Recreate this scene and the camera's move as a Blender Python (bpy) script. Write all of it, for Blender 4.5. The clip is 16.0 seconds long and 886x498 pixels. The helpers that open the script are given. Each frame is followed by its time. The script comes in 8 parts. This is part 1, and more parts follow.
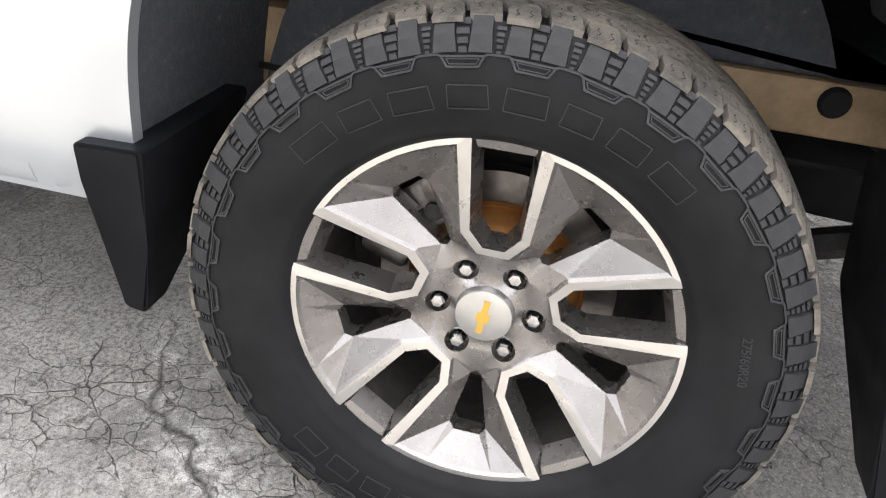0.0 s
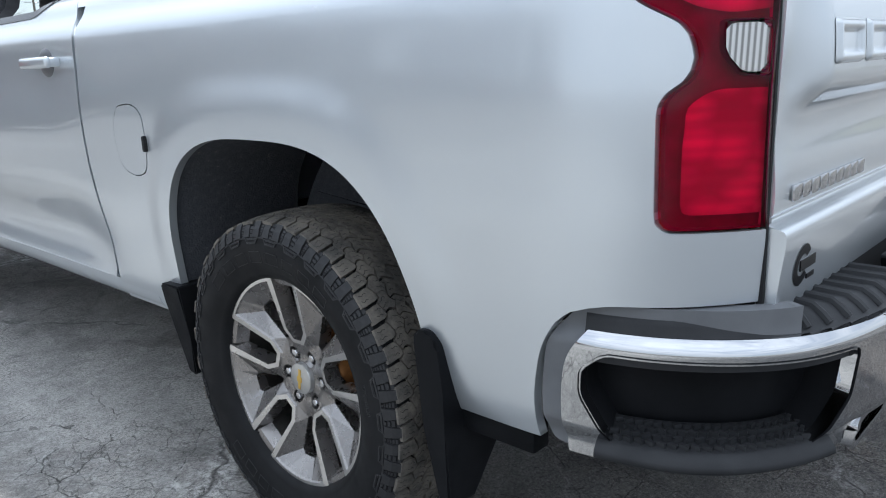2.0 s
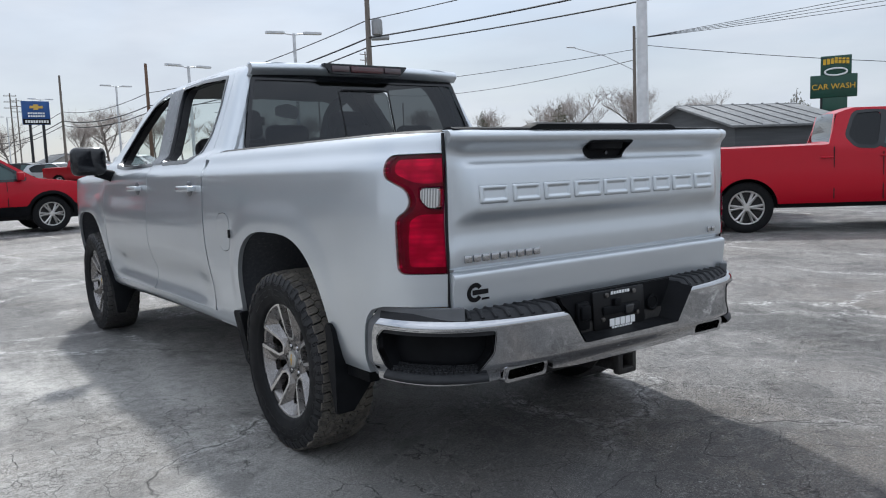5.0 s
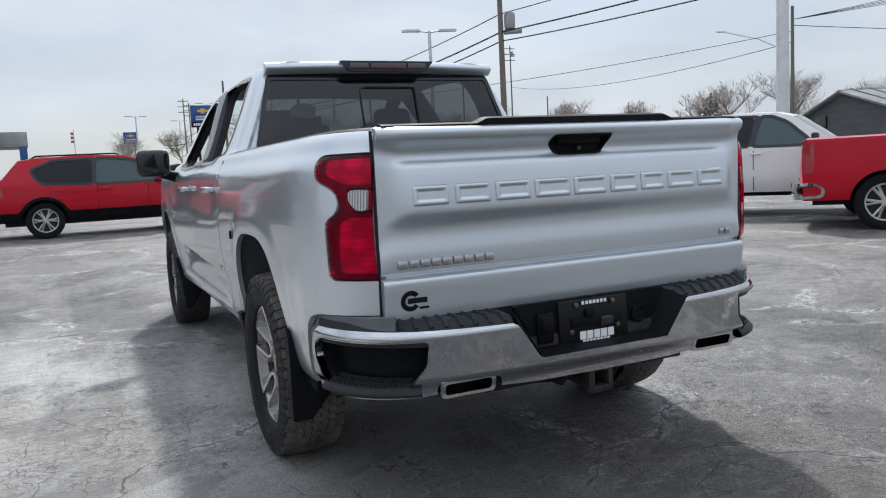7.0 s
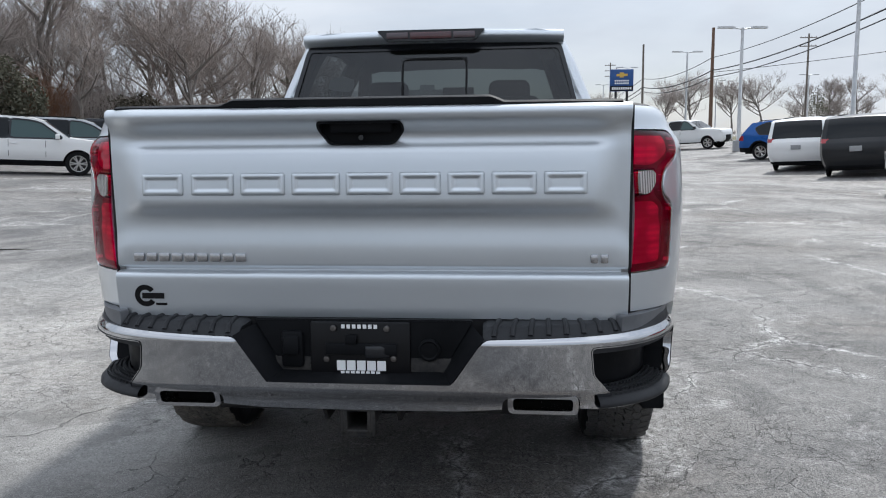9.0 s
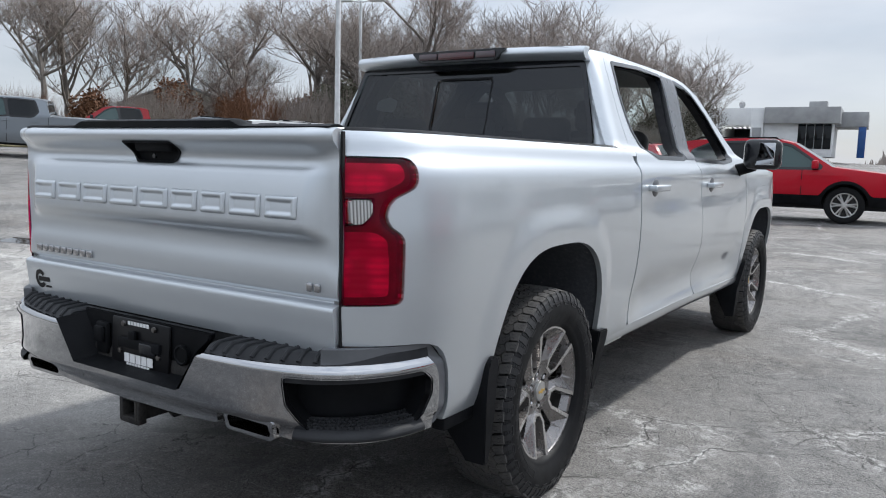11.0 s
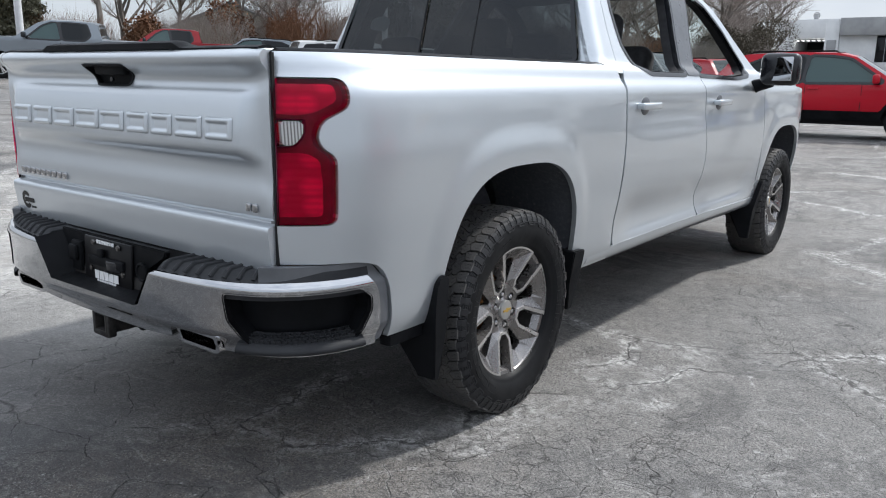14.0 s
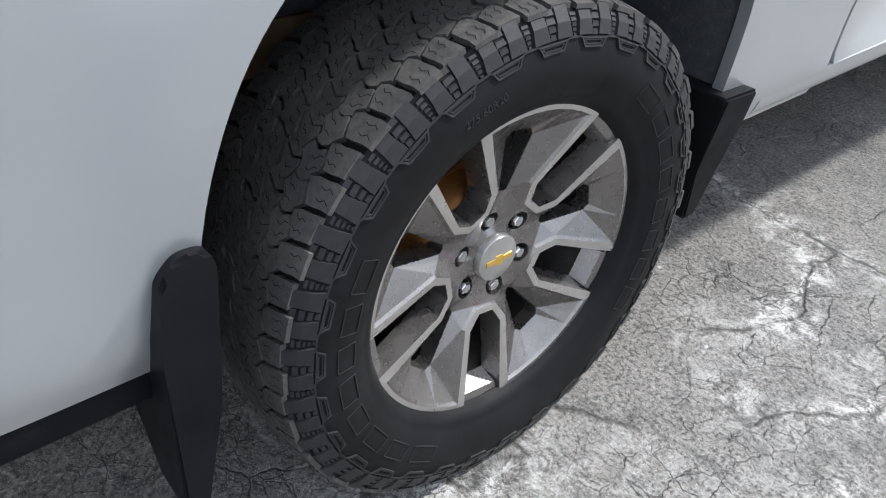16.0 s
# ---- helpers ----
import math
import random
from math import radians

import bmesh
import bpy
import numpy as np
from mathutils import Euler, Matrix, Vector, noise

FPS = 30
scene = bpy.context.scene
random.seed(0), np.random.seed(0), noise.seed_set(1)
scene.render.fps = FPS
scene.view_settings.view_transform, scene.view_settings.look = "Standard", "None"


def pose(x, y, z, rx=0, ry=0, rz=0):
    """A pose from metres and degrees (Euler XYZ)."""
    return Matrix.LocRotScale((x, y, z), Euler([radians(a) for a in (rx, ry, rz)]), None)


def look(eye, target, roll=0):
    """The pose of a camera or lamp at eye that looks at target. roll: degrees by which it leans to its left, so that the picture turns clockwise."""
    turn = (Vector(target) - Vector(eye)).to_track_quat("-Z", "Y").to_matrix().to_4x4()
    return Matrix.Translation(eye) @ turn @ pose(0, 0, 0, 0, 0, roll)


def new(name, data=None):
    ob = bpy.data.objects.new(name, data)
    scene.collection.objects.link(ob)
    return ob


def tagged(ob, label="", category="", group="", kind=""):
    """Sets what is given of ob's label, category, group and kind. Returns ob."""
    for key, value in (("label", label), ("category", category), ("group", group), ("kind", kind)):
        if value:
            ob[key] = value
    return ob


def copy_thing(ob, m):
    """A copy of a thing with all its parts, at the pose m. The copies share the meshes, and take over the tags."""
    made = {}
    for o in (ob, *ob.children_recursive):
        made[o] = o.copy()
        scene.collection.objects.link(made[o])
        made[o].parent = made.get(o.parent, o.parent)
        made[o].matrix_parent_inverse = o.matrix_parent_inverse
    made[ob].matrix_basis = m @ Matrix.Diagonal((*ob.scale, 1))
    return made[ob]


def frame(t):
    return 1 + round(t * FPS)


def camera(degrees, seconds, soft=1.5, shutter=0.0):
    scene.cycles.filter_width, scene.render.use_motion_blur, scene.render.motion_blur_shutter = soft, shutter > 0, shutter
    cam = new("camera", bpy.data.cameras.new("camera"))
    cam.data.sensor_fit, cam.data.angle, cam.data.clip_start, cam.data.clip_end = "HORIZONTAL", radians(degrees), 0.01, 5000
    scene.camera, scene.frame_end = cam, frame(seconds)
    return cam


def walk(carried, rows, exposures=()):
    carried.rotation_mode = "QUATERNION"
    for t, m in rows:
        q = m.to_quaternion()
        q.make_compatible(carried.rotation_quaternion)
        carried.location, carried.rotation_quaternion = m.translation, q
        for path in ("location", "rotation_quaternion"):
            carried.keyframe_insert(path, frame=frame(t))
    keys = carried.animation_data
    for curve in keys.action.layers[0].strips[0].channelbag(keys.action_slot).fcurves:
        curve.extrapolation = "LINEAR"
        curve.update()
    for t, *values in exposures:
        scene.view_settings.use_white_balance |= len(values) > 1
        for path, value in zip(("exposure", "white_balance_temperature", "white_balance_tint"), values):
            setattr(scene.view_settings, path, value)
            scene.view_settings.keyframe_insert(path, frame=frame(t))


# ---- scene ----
from mathutils import geometry

cam = camera(59.7, 16.0, 1.1)
PATH = [
    (0, (-1.805, -0.086, 0.978), (-0.085, 0.216, 0.003), 6.6),
    (0.5, (-1.822, -0.399, 0.997), (-0.198, 0.269, 0.041), 3.7),
    (1, (-1.898, -0.752, 1.037), (-0.364, 0.24, 0.222), -0.1),
    (1.5, (-1.933, -1.12, 1.09), (-0.468, 0.091, 0.466), -1.9),
    (2, (-1.983, -1.473, 1.149), (-0.569, -0.142, 0.671), -2.4),
    (2.5, (-2.097, -1.786, 1.19), (-0.727, -0.379, 0.813), -1.9),
    (3, (-2.151, -2.049, 1.206), (-0.837, -0.573, 0.896), -1.7),
    (3.5, (-2.213, -2.404, 1.229), (-0.954, -0.874, 0.96), -1.7),
    (4, (-2.343, -2.751, 1.234), (-1.127, -1.181, 0.991), -1.9),
    (4.5, (-2.384, -3.047, 1.227), (-1.198, -1.451, 1.01), -2.1),
    (4.7, (-2.41, -3.129, 1.246), (-1.228, -1.529, 1.033), -2.1),
    (6.8, (-1.827, -3.533, 1.267), (-0.953, -1.747, 1.056), -3.0),
    (7, (-1.677, -3.448, 1.239), (-0.841, -1.643, 1.031), -3.0),
    (7.5, (-1.207, -3.397, 1.259), (-0.593, -1.507, 1.035), -2.4),
    (8, (-0.645, -3.468, 1.272), (-0.298, -1.514, 1.027), -1.8),
    (8.5, (-0.1, -3.43, 1.245), (-0.031, -1.448, 0.991), -1.2),
    (9, (0.479, -3.371, 1.26), (0.278, -1.399, 0.996), -0.6),
    (9.5, (1.001, -3.262, 1.284), (0.536, -1.335, 1.018), 0.1),
    (9.7, (1.186, -3.175, 1.278), (0.619, -1.275, 1.019), 0.4),
    (11.8, (2.589, -2.611, 1.319), (1.353, -1.055, 1.096), 1.5),
    (12, (2.627, -2.641, 1.321), (1.377, -1.096, 1.1), 1.4),
    (12.5, (2.67, -2.701, 1.325), (1.413, -1.161, 1.106), 1.2),
    (13, (2.699, -2.714, 1.332), (1.455, -1.168, 1.084), 1.2),
    (13.5, (2.68, -2.706, 1.328), (1.459, -1.152, 1.017), 0.9),
    (14, (2.543, -2.519, 1.309), (1.359, -0.966, 0.875), 0.8),
    (14.5, (2.319, -2.146, 1.248), (1.17, -0.619, 0.657), 0.5),
    (15, (2.029, -1.696, 1.178), (0.912, -0.226, 0.408), 0.3),
    (15.5, (1.839, -1.15, 1.163), (0.709, 0.172, 0.174), 1.0),
    (16, (1.61, -0.698, 1.098), (0.388, 0.379, -0.063), 3.3),
]
walk(cam, [(t, look(eye, target, roll)) for t, eye, target, roll in PATH],
     [(0, 2.26, 7100, 12), (0.5, 2.1, 7000, 12), (1, 1.62, 6700, 10), (1.5, 1.12, 6250, 8), (2, 0.92, 6050, 7), (2.5, 0.73, 6050, 7), (3, 0.56, 6050, 7), (4, 0.36, 6100, 8),
      (7, 0.25, 6200, 9), (9, 0.3, 6200, 9), (12, 0.3, 6250, 9), (14, 0.4, 6250, 9), (14.5, 0.55, 6250, 9), (15, 0.72, 6250, 9), (15.5, 0.9, 6250, 9), (16, 0.98, 6250, 9)])

# ---- sky, sun ----
SUN_AZ, SUN_EL = 22.0, 47.0     # degrees: from +y towards +x, above the horizon
world = bpy.data.worlds.new("sky")
scene.world = world
world.use_nodes = True
wn, wl = world.node_tree.nodes, world.node_tree.links
wn.clear()
w_out = wn.new("ShaderNodeOutputWorld")
w_bg = wn.new("ShaderNodeBackground")
w_bg.inputs["Strength"].default_value = 0.082
w_sky = wn.new("ShaderNodeTexSky")
w_sky.sky_type = "NISHITA"
w_sky.sun_disc = False
w_sky.sun_elevation, w_sky.sun_rotation = radians(SUN_EL), radians(SUN_AZ)
w_sky.air_density, w_sky.dust_density = 1.0, 1.5
w_co = wn.new("ShaderNodeTexCoord")
w_sep = wn.new("ShaderNodeSeparateXYZ")
wl.new(w_co.outputs["Generated"], w_sep.inputs[0])
# Cloud sheets: stretched noise on the sky's dome, denser towards the horizon.
w_map = wn.new("ShaderNodeMapping")
w_map.inputs["Scale"].default_value = (1.3, 1.3, 4.5)
wl.new(w_co.outputs["Generated"], w_map.inputs[0])
w_noise = wn.new("ShaderNodeTexNoise")
w_noise.inputs["Scale"].default_value = 1.7
w_noise.inputs["Detail"].default_value = 9
w_noise.inputs["Roughness"].default_value = 0.55
w_noise.inputs["Distortion"].default_value = 0.4
wl.new(w_map.outputs[0], w_noise.inputs["Vector"])
w_ramp = wn.new("ShaderNodeValToRGB")
w_ramp.color_ramp.elements[0].position, w_ramp.color_ramp.elements[0].color = 0.30, (0.50, 0.50, 0.50, 1)
w_ramp.color_ramp.elements[1].position, w_ramp.color_ramp.elements[1].color = 0.56, (0.96, 0.96, 0.96, 1)
wl.new(w_noise.outputs["Fac"], w_ramp.inputs[0])
w_shade = wn.new("ShaderNodeValToRGB")
w_shade.color_ramp.elements[0].position, w_shade.color_ramp.elements[0].color = 0.35, (6.05, 6.45, 7.1, 1)
w_shade.color_ramp.elements[1].position, w_shade.color_ramp.elements[1].color = 0.75, (7.85, 8.1, 8.55, 1)
w_noise2 = wn.new("ShaderNodeTexNoise")
w_noise2.inputs["Scale"].default_value = 2.9
w_noise2.inputs["Detail"].default_value = 6
wl.new(w_map.outputs[0], w_noise2.inputs["Vector"])
wl.new(w_noise2.outputs["Fac"], w_shade.inputs[0])
w_mix = wn.new("ShaderNodeMixRGB")
wl.new(w_ramp.outputs[0], w_mix.inputs[0])
wl.new(w_sky.outputs[0], w_mix.inputs[1])
wl.new(w_shade.outputs[0], w_mix.inputs[2])
# Thin overcast is brighter overhead than along the horizon.
w_up = wn.new("ShaderNodeValToRGB")
w_up.color_ramp.elements[0].position, w_up.color_ramp.elements[0].color = 0.12, (1.0, 1.0, 1.0, 1)
w_up.color_ramp.elements[1].position, w_up.color_ramp.elements[1].color = 0.95, (2.1, 2.1, 2.1, 1)
wl.new(w_sep.outputs["Z"], w_up.inputs[0])
w_mul = wn.new("ShaderNodeMixRGB")
w_mul.blend_type, w_mul.inputs[0].default_value = "MULTIPLY", 1.0
wl.new(w_mix.outputs[0], w_mul.inputs[1])
wl.new(w_up.outputs[0], w_mul.inputs[2])
wl.new(w_mul.outputs[0], w_bg.inputs["Color"])
wl.new(w_bg.outputs[0], w_out.inputs["Surface"])

sun = new("sun", bpy.data.lights.new("sun", "SUN"))
sun.data.energy, sun.data.angle, sun.data.color = 3.0, radians(3.5), (1.0, 0.965, 0.91)
_a, _e = radians(SUN_AZ), radians(SUN_EL)
sun.matrix_world = look((30 * math.sin(_a) * math.cos(_e), 30 * math.cos(_a) * math.cos(_e), 30 * math.sin(_e)), (0, 0, 0))

# ---- materials ----
MATS = {}


class Mat:
    """A node material with small helpers."""

    def __init__(self, name):
        self.m = bpy.data.materials.new(name)
        self.m.use_nodes = True
        self.n, self.l = self.m.node_tree.nodes, self.m.node_tree.links
        self.n.clear()
        self.out = self.n.new("ShaderNodeOutputMaterial")
        self.b = self.n.new("ShaderNodeBsdfPrincipled")
        self.l.new(self.b.outputs[0], self.out.inputs["Surface"])
        self.co = self.n.new("ShaderNodeTexCoord").outputs["Object"]
        MATS[name] = self.m

    def set(self, **kw):
        for k, v in kw.items():
            k = k.replace("_", " ")
            self.b.inputs[k].default_value = (*v, 1.0) if isinstance(v, tuple) and len(v) == 3 else v
        return self

    def noise(self, scale, detail=4, rough=0.55, dist=0.0, stretch=None, source=None):
        t = self.n.new("ShaderNodeTexNoise")
        t.inputs["Scale"].default_value, t.inputs["Detail"].default_value = scale, detail
        t.inputs["Roughness"].default_value, t.inputs["Distortion"].default_value = rough, dist
        self.l.new(self.scaled(stretch, source), t.inputs["Vector"])
        return t.outputs["Fac"]

    def scaled(self, stretch, source=None):
        if not stretch:
            return source or self.co
        mp = self.n.new("ShaderNodeMapping")
        mp.inputs["Scale"].default_value = stretch
        self.l.new(source or self.co, mp.inputs[0])
        return mp.outputs[0]

    def voronoi(self, scale, feature="F1", source=None, random=1.0, stretch=None):
        t = self.n.new("ShaderNodeTexVoronoi")
        t.feature = feature
        t.inputs["Scale"].default_value, t.inputs["Randomness"].default_value = scale, random
        self.l.new(self.scaled(stretch, source), t.inputs["Vector"])
        return t.outputs["Distance"]

    def warp(self, scale, amount, source=None):
        """Coordinates shaken by noise."""
        t = self.n.new("ShaderNodeTexNoise")
        t.inputs["Scale"].default_value, t.inputs["Detail"].default_value = scale, 4
        self.l.new(source or self.co, t.inputs["Vector"])
        m1 = self.n.new("ShaderNodeVectorMath")
        m1.operation = "SCALE"
        m1.inputs["Scale"].default_value = amount
        self.l.new(t.outputs["Color"], m1.inputs[0])
        m2 = self.n.new("ShaderNodeVectorMath")
        self.l.new(source or self.co, m2.inputs[0])
        self.l.new(m1.outputs[0], m2.inputs[1])
        return m2.outputs[0]

    def away(self, x, y, source=None):
        """How far a place lies from (x, y), 1 at ten metres."""
        d = self.n.new("ShaderNodeVectorMath")
        d.operation = "DISTANCE"
        d.inputs[1].default_value = (x, y, 0)
        self.l.new(self.scaled((1, 1, 0), source), d.inputs[0])
        return self.math("MULTIPLY", d.outputs["Value"], 0.1)

    def ramp(self, fac, *stops):
        r = self.n.new("ShaderNodeValToRGB")
        e = r.color_ramp.elements
        while len(e) < len(stops):
            e.new(0.5)
        for k, (p, c) in zip(e, stops):
            k.position = p
            k.color = (c, c, c, 1) if isinstance(c, (int, float)) else (*c, 1)
        self.l.new(fac, r.inputs[0])
        return r.outputs[0]

    def mix(self, fac, a, b, kind="MIX"):
        m = self.n.new("ShaderNodeMixRGB")
        m.blend_type = kind
        for i, v in enumerate((fac, a, b)):
            if isinstance(v, (int, float)) and i == 0:
                m.inputs[0].default_value = v
            elif isinstance(v, (tuple, int, float)):
                m.inputs[i].default_value = (*v, 1) if isinstance(v, tuple) else (v, v, v, 1)
            else:
                self.l.new(v, m.inputs[i])
        return m.outputs[0]

    def math(self, op, a, b=0.0):
        m = self.n.new("ShaderNodeMath")
        m.operation = op
        for i, v in enumerate((a, b)):
            if isinstance(v, (int, float)):
                m.inputs[i].default_value = v
            else:
                self.l.new(v, m.inputs[i])
        return m.outputs[0]

    def to(self, socket, value):
        self.l.new(value, self.b.inputs[socket])
        return self

    def bump(self, height, strength=0.3, distance=0.01):
        bp = self.n.new("ShaderNodeBump")
        bp.inputs["Strength"].default_value, bp.inputs["Distance"].default_value = strength, distance
        self.l.new(height, bp.inputs["Height"])
        self.l.new(bp.outputs[0], self.b.inputs["Normal"])
        return self


def paint(name, colour, metallic=0.0, rough=0.35, flake=0.0, coat=0.45):
    m = Mat(name).set(Metallic=metallic, Roughness=rough, Specular_IOR_Level=0.2, Coat_Weight=coat, Coat_Roughness=0.04, Coat_IOR=1.5)
    n = m.noise(0.8, 5, 0.6)
    m.to("Base Color", m.mix(m.ramp(n, (0.35, 0.0), (0.7, 1.0)), tuple(c * 0.94 for c in colour), colour))
    dust = m.noise(2.5, 3, 0.5)
    m.to("Roughness", m.ramp(dust, (0.3, rough * 0.97), (0.8, min(1.0, rough * 1.06))))
    if flake:
        m.bump(m.noise(900, 2), flake, 0.0004)
    return m.m


paint("silver_paint", (0.588, 0.622, 0.654), 0.70, 0.33, 0.0, 1.0)
paint("red_paint", (0.44, 0.002, 0.016), 0.0, 0.3, 0.0, 0.3)
paint("deep_red_paint", (0.28, 0.008, 0.014), 0.1, 0.35)
paint("white_paint", (0.78, 0.78, 0.77), 0.0, 0.35)
paint("black_paint", (0.012, 0.013, 0.015), 0.1, 0.3)
paint("charcoal_paint", (0.035, 0.038, 0.044), 0.3, 0.35)
paint("grey_paint", (0.23, 0.255, 0.28), 0.5, 0.35)
paint("blue_paint", (0.012, 0.09, 0.33), 0.2, 0.35)
paint("pale_silver_paint", (0.50, 0.52, 0.54), 0.5, 0.35)

m = Mat("chrome").set(Metallic=1.0, Roughness=0.06)
m.to("Roughness", m.ramp(m.noise(9, 6, 0.7), (0.4, 0.025), (0.7, 0.05)))
m.to("Base Color", m.ramp(m.noise(2, 4, 0.6), (0.3, (0.48, 0.485, 0.50)), (0.7, (0.51, 0.515, 0.525))))
m = Mat("tip_chrome").set(Metallic=1.0, Roughness=0.09)
m.to("Base Color", m.ramp(m.noise(20, 5), (0.3, (0.52, 0.52, 0.53)), (0.7, (0.64, 0.64, 0.65))))
m = Mat("badge_chrome").set(Base_Color=(0.44, 0.44, 0.45), Metallic=1.0, Roughness=0.16)
m.to("Roughness", m.ramp(m.noise(30, 3), (0.3, 0.12), (0.8, 0.25)))

m = Mat("black_plastic").set(Roughness=0.5, Specular_IOR_Level=0.08)
m.to("Base Color", m.ramp(m.noise(5, 6, 0.6), (0.3, (0.0045, 0.005, 0.0058)), (0.75, (0.012, 0.0125, 0.0145))))
m.to("Roughness", m.ramp(m.noise(11, 5), (0.3, 0.42), (0.8, 0.68))).bump(m.noise(420, 3), 0.22, 0.001)
m = Mat("pad_plastic").set(Roughness=0.5, Specular_IOR_Level=0.24)
m.to("Base Color", m.ramp(m.noise(7, 6, 0.6), (0.3, (0.017, 0.0178, 0.020)), (0.75, (0.036, 0.037, 0.040))))
m.to("Roughness", m.ramp(m.noise(11, 5), (0.3, 0.48), (0.8, 0.72))).bump(m.noise(380, 3), 0.25, 0.001)
m = Mat("gloss_black").set(Base_Color=(0.012, 0.013, 0.016), Roughness=0.14)
m.to("Roughness", m.ramp(m.noise(20, 4), (0.3, 0.10), (0.8, 0.25)))
m = Mat("satin_trim").set(Base_Color=(0.10, 0.105, 0.115), Roughness=0.32, Metallic=0.4)
m.to("Roughness", m.ramp(m.noise(20, 4), (0.3, 0.26), (0.8, 0.4)))
m = Mat("grey_trim").set(Roughness=0.5, Specular_IOR_Level=0.35)
m.to("Base Color", m.ramp(m.noise(9, 5), (0.3, (0.10, 0.104, 0.112)), (0.75, (0.145, 0.149, 0.158)))).bump(m.noise(300, 3), 0.15, 0.001)
m = Mat("liner").set(Roughness=0.95, Specular_IOR_Level=0.1)
m.to("Base Color", m.ramp(m.noise(60, 5, 0.7), (0.45, (0.066, 0.070, 0.080)), (0.66, (0.09, 0.093, 0.10)), (0.74, (0.26, 0.245, 0.215))))
m.bump(m.noise(160, 4), 0.6, 0.004)
m = Mat("gap").set(Base_Color=(0.006, 0.006, 0.007), Roughness=0.9)
m = Mat("rubber").set(Roughness=0.48, Specular_IOR_Level=0.14)
m.to("Base Color", m.ramp(m.noise(9, 6, 0.65), (0.3, (0.006, 0.0062, 0.0068)), (0.8, (0.015, 0.0154, 0.0168))))
m.to("Roughness", m.ramp(m.noise(16, 5), (0.3, 0.46), (0.8, 0.72))).bump(m.noise(300, 3), 0.12, 0.001)
m = Mat("dusty_rubber").set(Roughness=0.5, Specular_IOR_Level=0.3)
m.to("Base Color", m.ramp(m.noise(22, 6, 0.7), (0.3, (0.012, 0.0125, 0.014)), (0.62, (0.028, 0.028, 0.030)), (0.8, (0.07, 0.067, 0.063))))
m.bump(m.noise(260, 3), 0.2, 0.001)
m = Mat("tread_rubber").set(Roughness=0.7, Specular_IOR_Level=0.4)
grit = m.noise(120, 5, 0.75)
dusty = m.ramp(m.noise(9, 6, 0.75), (0.42, 0.02), (0.74, 0.32))
col = m.mix(dusty, m.ramp(grit, (0.35, (0.032, 0.032, 0.034)), (0.75, (0.085, 0.083, 0.082))), (0.20, 0.178, 0.152))
m.to("Base Color", col)
m.to("Roughness", m.ramp(dusty, (0.02, 0.5), (0.32, 0.85))).bump(m.math("MULTIPLY", grit, 0.4), 0.35, 0.002)
m = Mat("dry_tread").set(Roughness=0.9, Specular_IOR_Level=0.2)
grit = m.noise(120, 5, 0.75)
m.to("Base Color", m.mix(m.ramp(m.noise(9, 6, 0.75), (0.40, 0.10), (0.68, 0.75)), m.ramp(grit, (0.35, (0.034, 0.034, 0.034)), (0.75, (0.090, 0.086, 0.080))), (0.235, 0.205, 0.17)))
m.bump(m.math("MULTIPLY", grit, 0.4), 0.35, 0.002)
m = Mat("groove_grit").set(Roughness=0.95)
m.to("Base Color", m.mix(m.ramp(m.noise(85, 4, 0.7), (0.58, 0.0), (0.63, 1.0)), (0.006, 0.006, 0.006), (0.40, 0.39, 0.36)))
m.bump(m.noise(140, 3), 0.6, 0.003)
m = Mat("machined").set(Metallic=0.95, Roughness=0.3)
m.to("Base Color", m.ramp(m.noise(18, 5), (0.3, (0.58, 0.565, 0.55)), (0.75, (0.66, 0.645, 0.63))))
m.to("Roughness", m.ramp(m.noise(30, 5), (0.3, 0.26), (0.8, 0.36)))
m = Mat("cap_silver").set(Metallic=0.85, Roughness=0.3)
m.to("Base Color", m.ramp(m.noise(40, 4), (0.3, (0.46, 0.46, 0.45)), (0.75, (0.55, 0.545, 0.535))))
m = Mat("wheel_grey").set(Metallic=0.9, Roughness=0.3)
m.to("Base Color", m.ramp(m.noise(12, 5), (0.3, (0.235, 0.223, 0.218)), (0.75, (0.30, 0.286, 0.279))))
m.to("Roughness", m.ramp(m.noise(40, 5), (0.3, 0.24), (0.8, 0.34)))
m = Mat("barrel_grey").set(Metallic=0.5, Roughness=0.55)
m.to("Base Color", m.ramp(m.noise(16, 6, 0.7), (0.35, (0.045, 0.043, 0.041)), (0.7, (0.12, 0.112, 0.105))))
m = Mat("dark_metal").set(Metallic=0.4, Roughness=0.7)
m.to("Base Color", m.ramp(m.noise(25, 6, 0.7), (0.4, (0.012, 0.012, 0.013)), (0.75, (0.055, 0.05, 0.045))))
m.bump(m.noise(80, 4), 0.4, 0.003)
m = Mat("rust").set(Metallic=0.5, Roughness=0.55)
m.to("Base Color", m.ramp(m.noise(20, 6, 0.7), (0.35, (0.20, 0.075, 0.02)), (0.7, (0.42, 0.19, 0.05))))
m.bump(m.noise(90, 4), 0.3, 0.002)
m = Mat("disc_steel").set(Metallic=0.9, Roughness=0.35)
m.to("Base Color", m.ramp(m.noise(40, 4), (0.3, (0.10, 0.09, 0.085)), (0.7, (0.2, 0.19, 0.18))))
m = Mat("frame_tan").set(Metallic=0.2, Roughness=0.6)
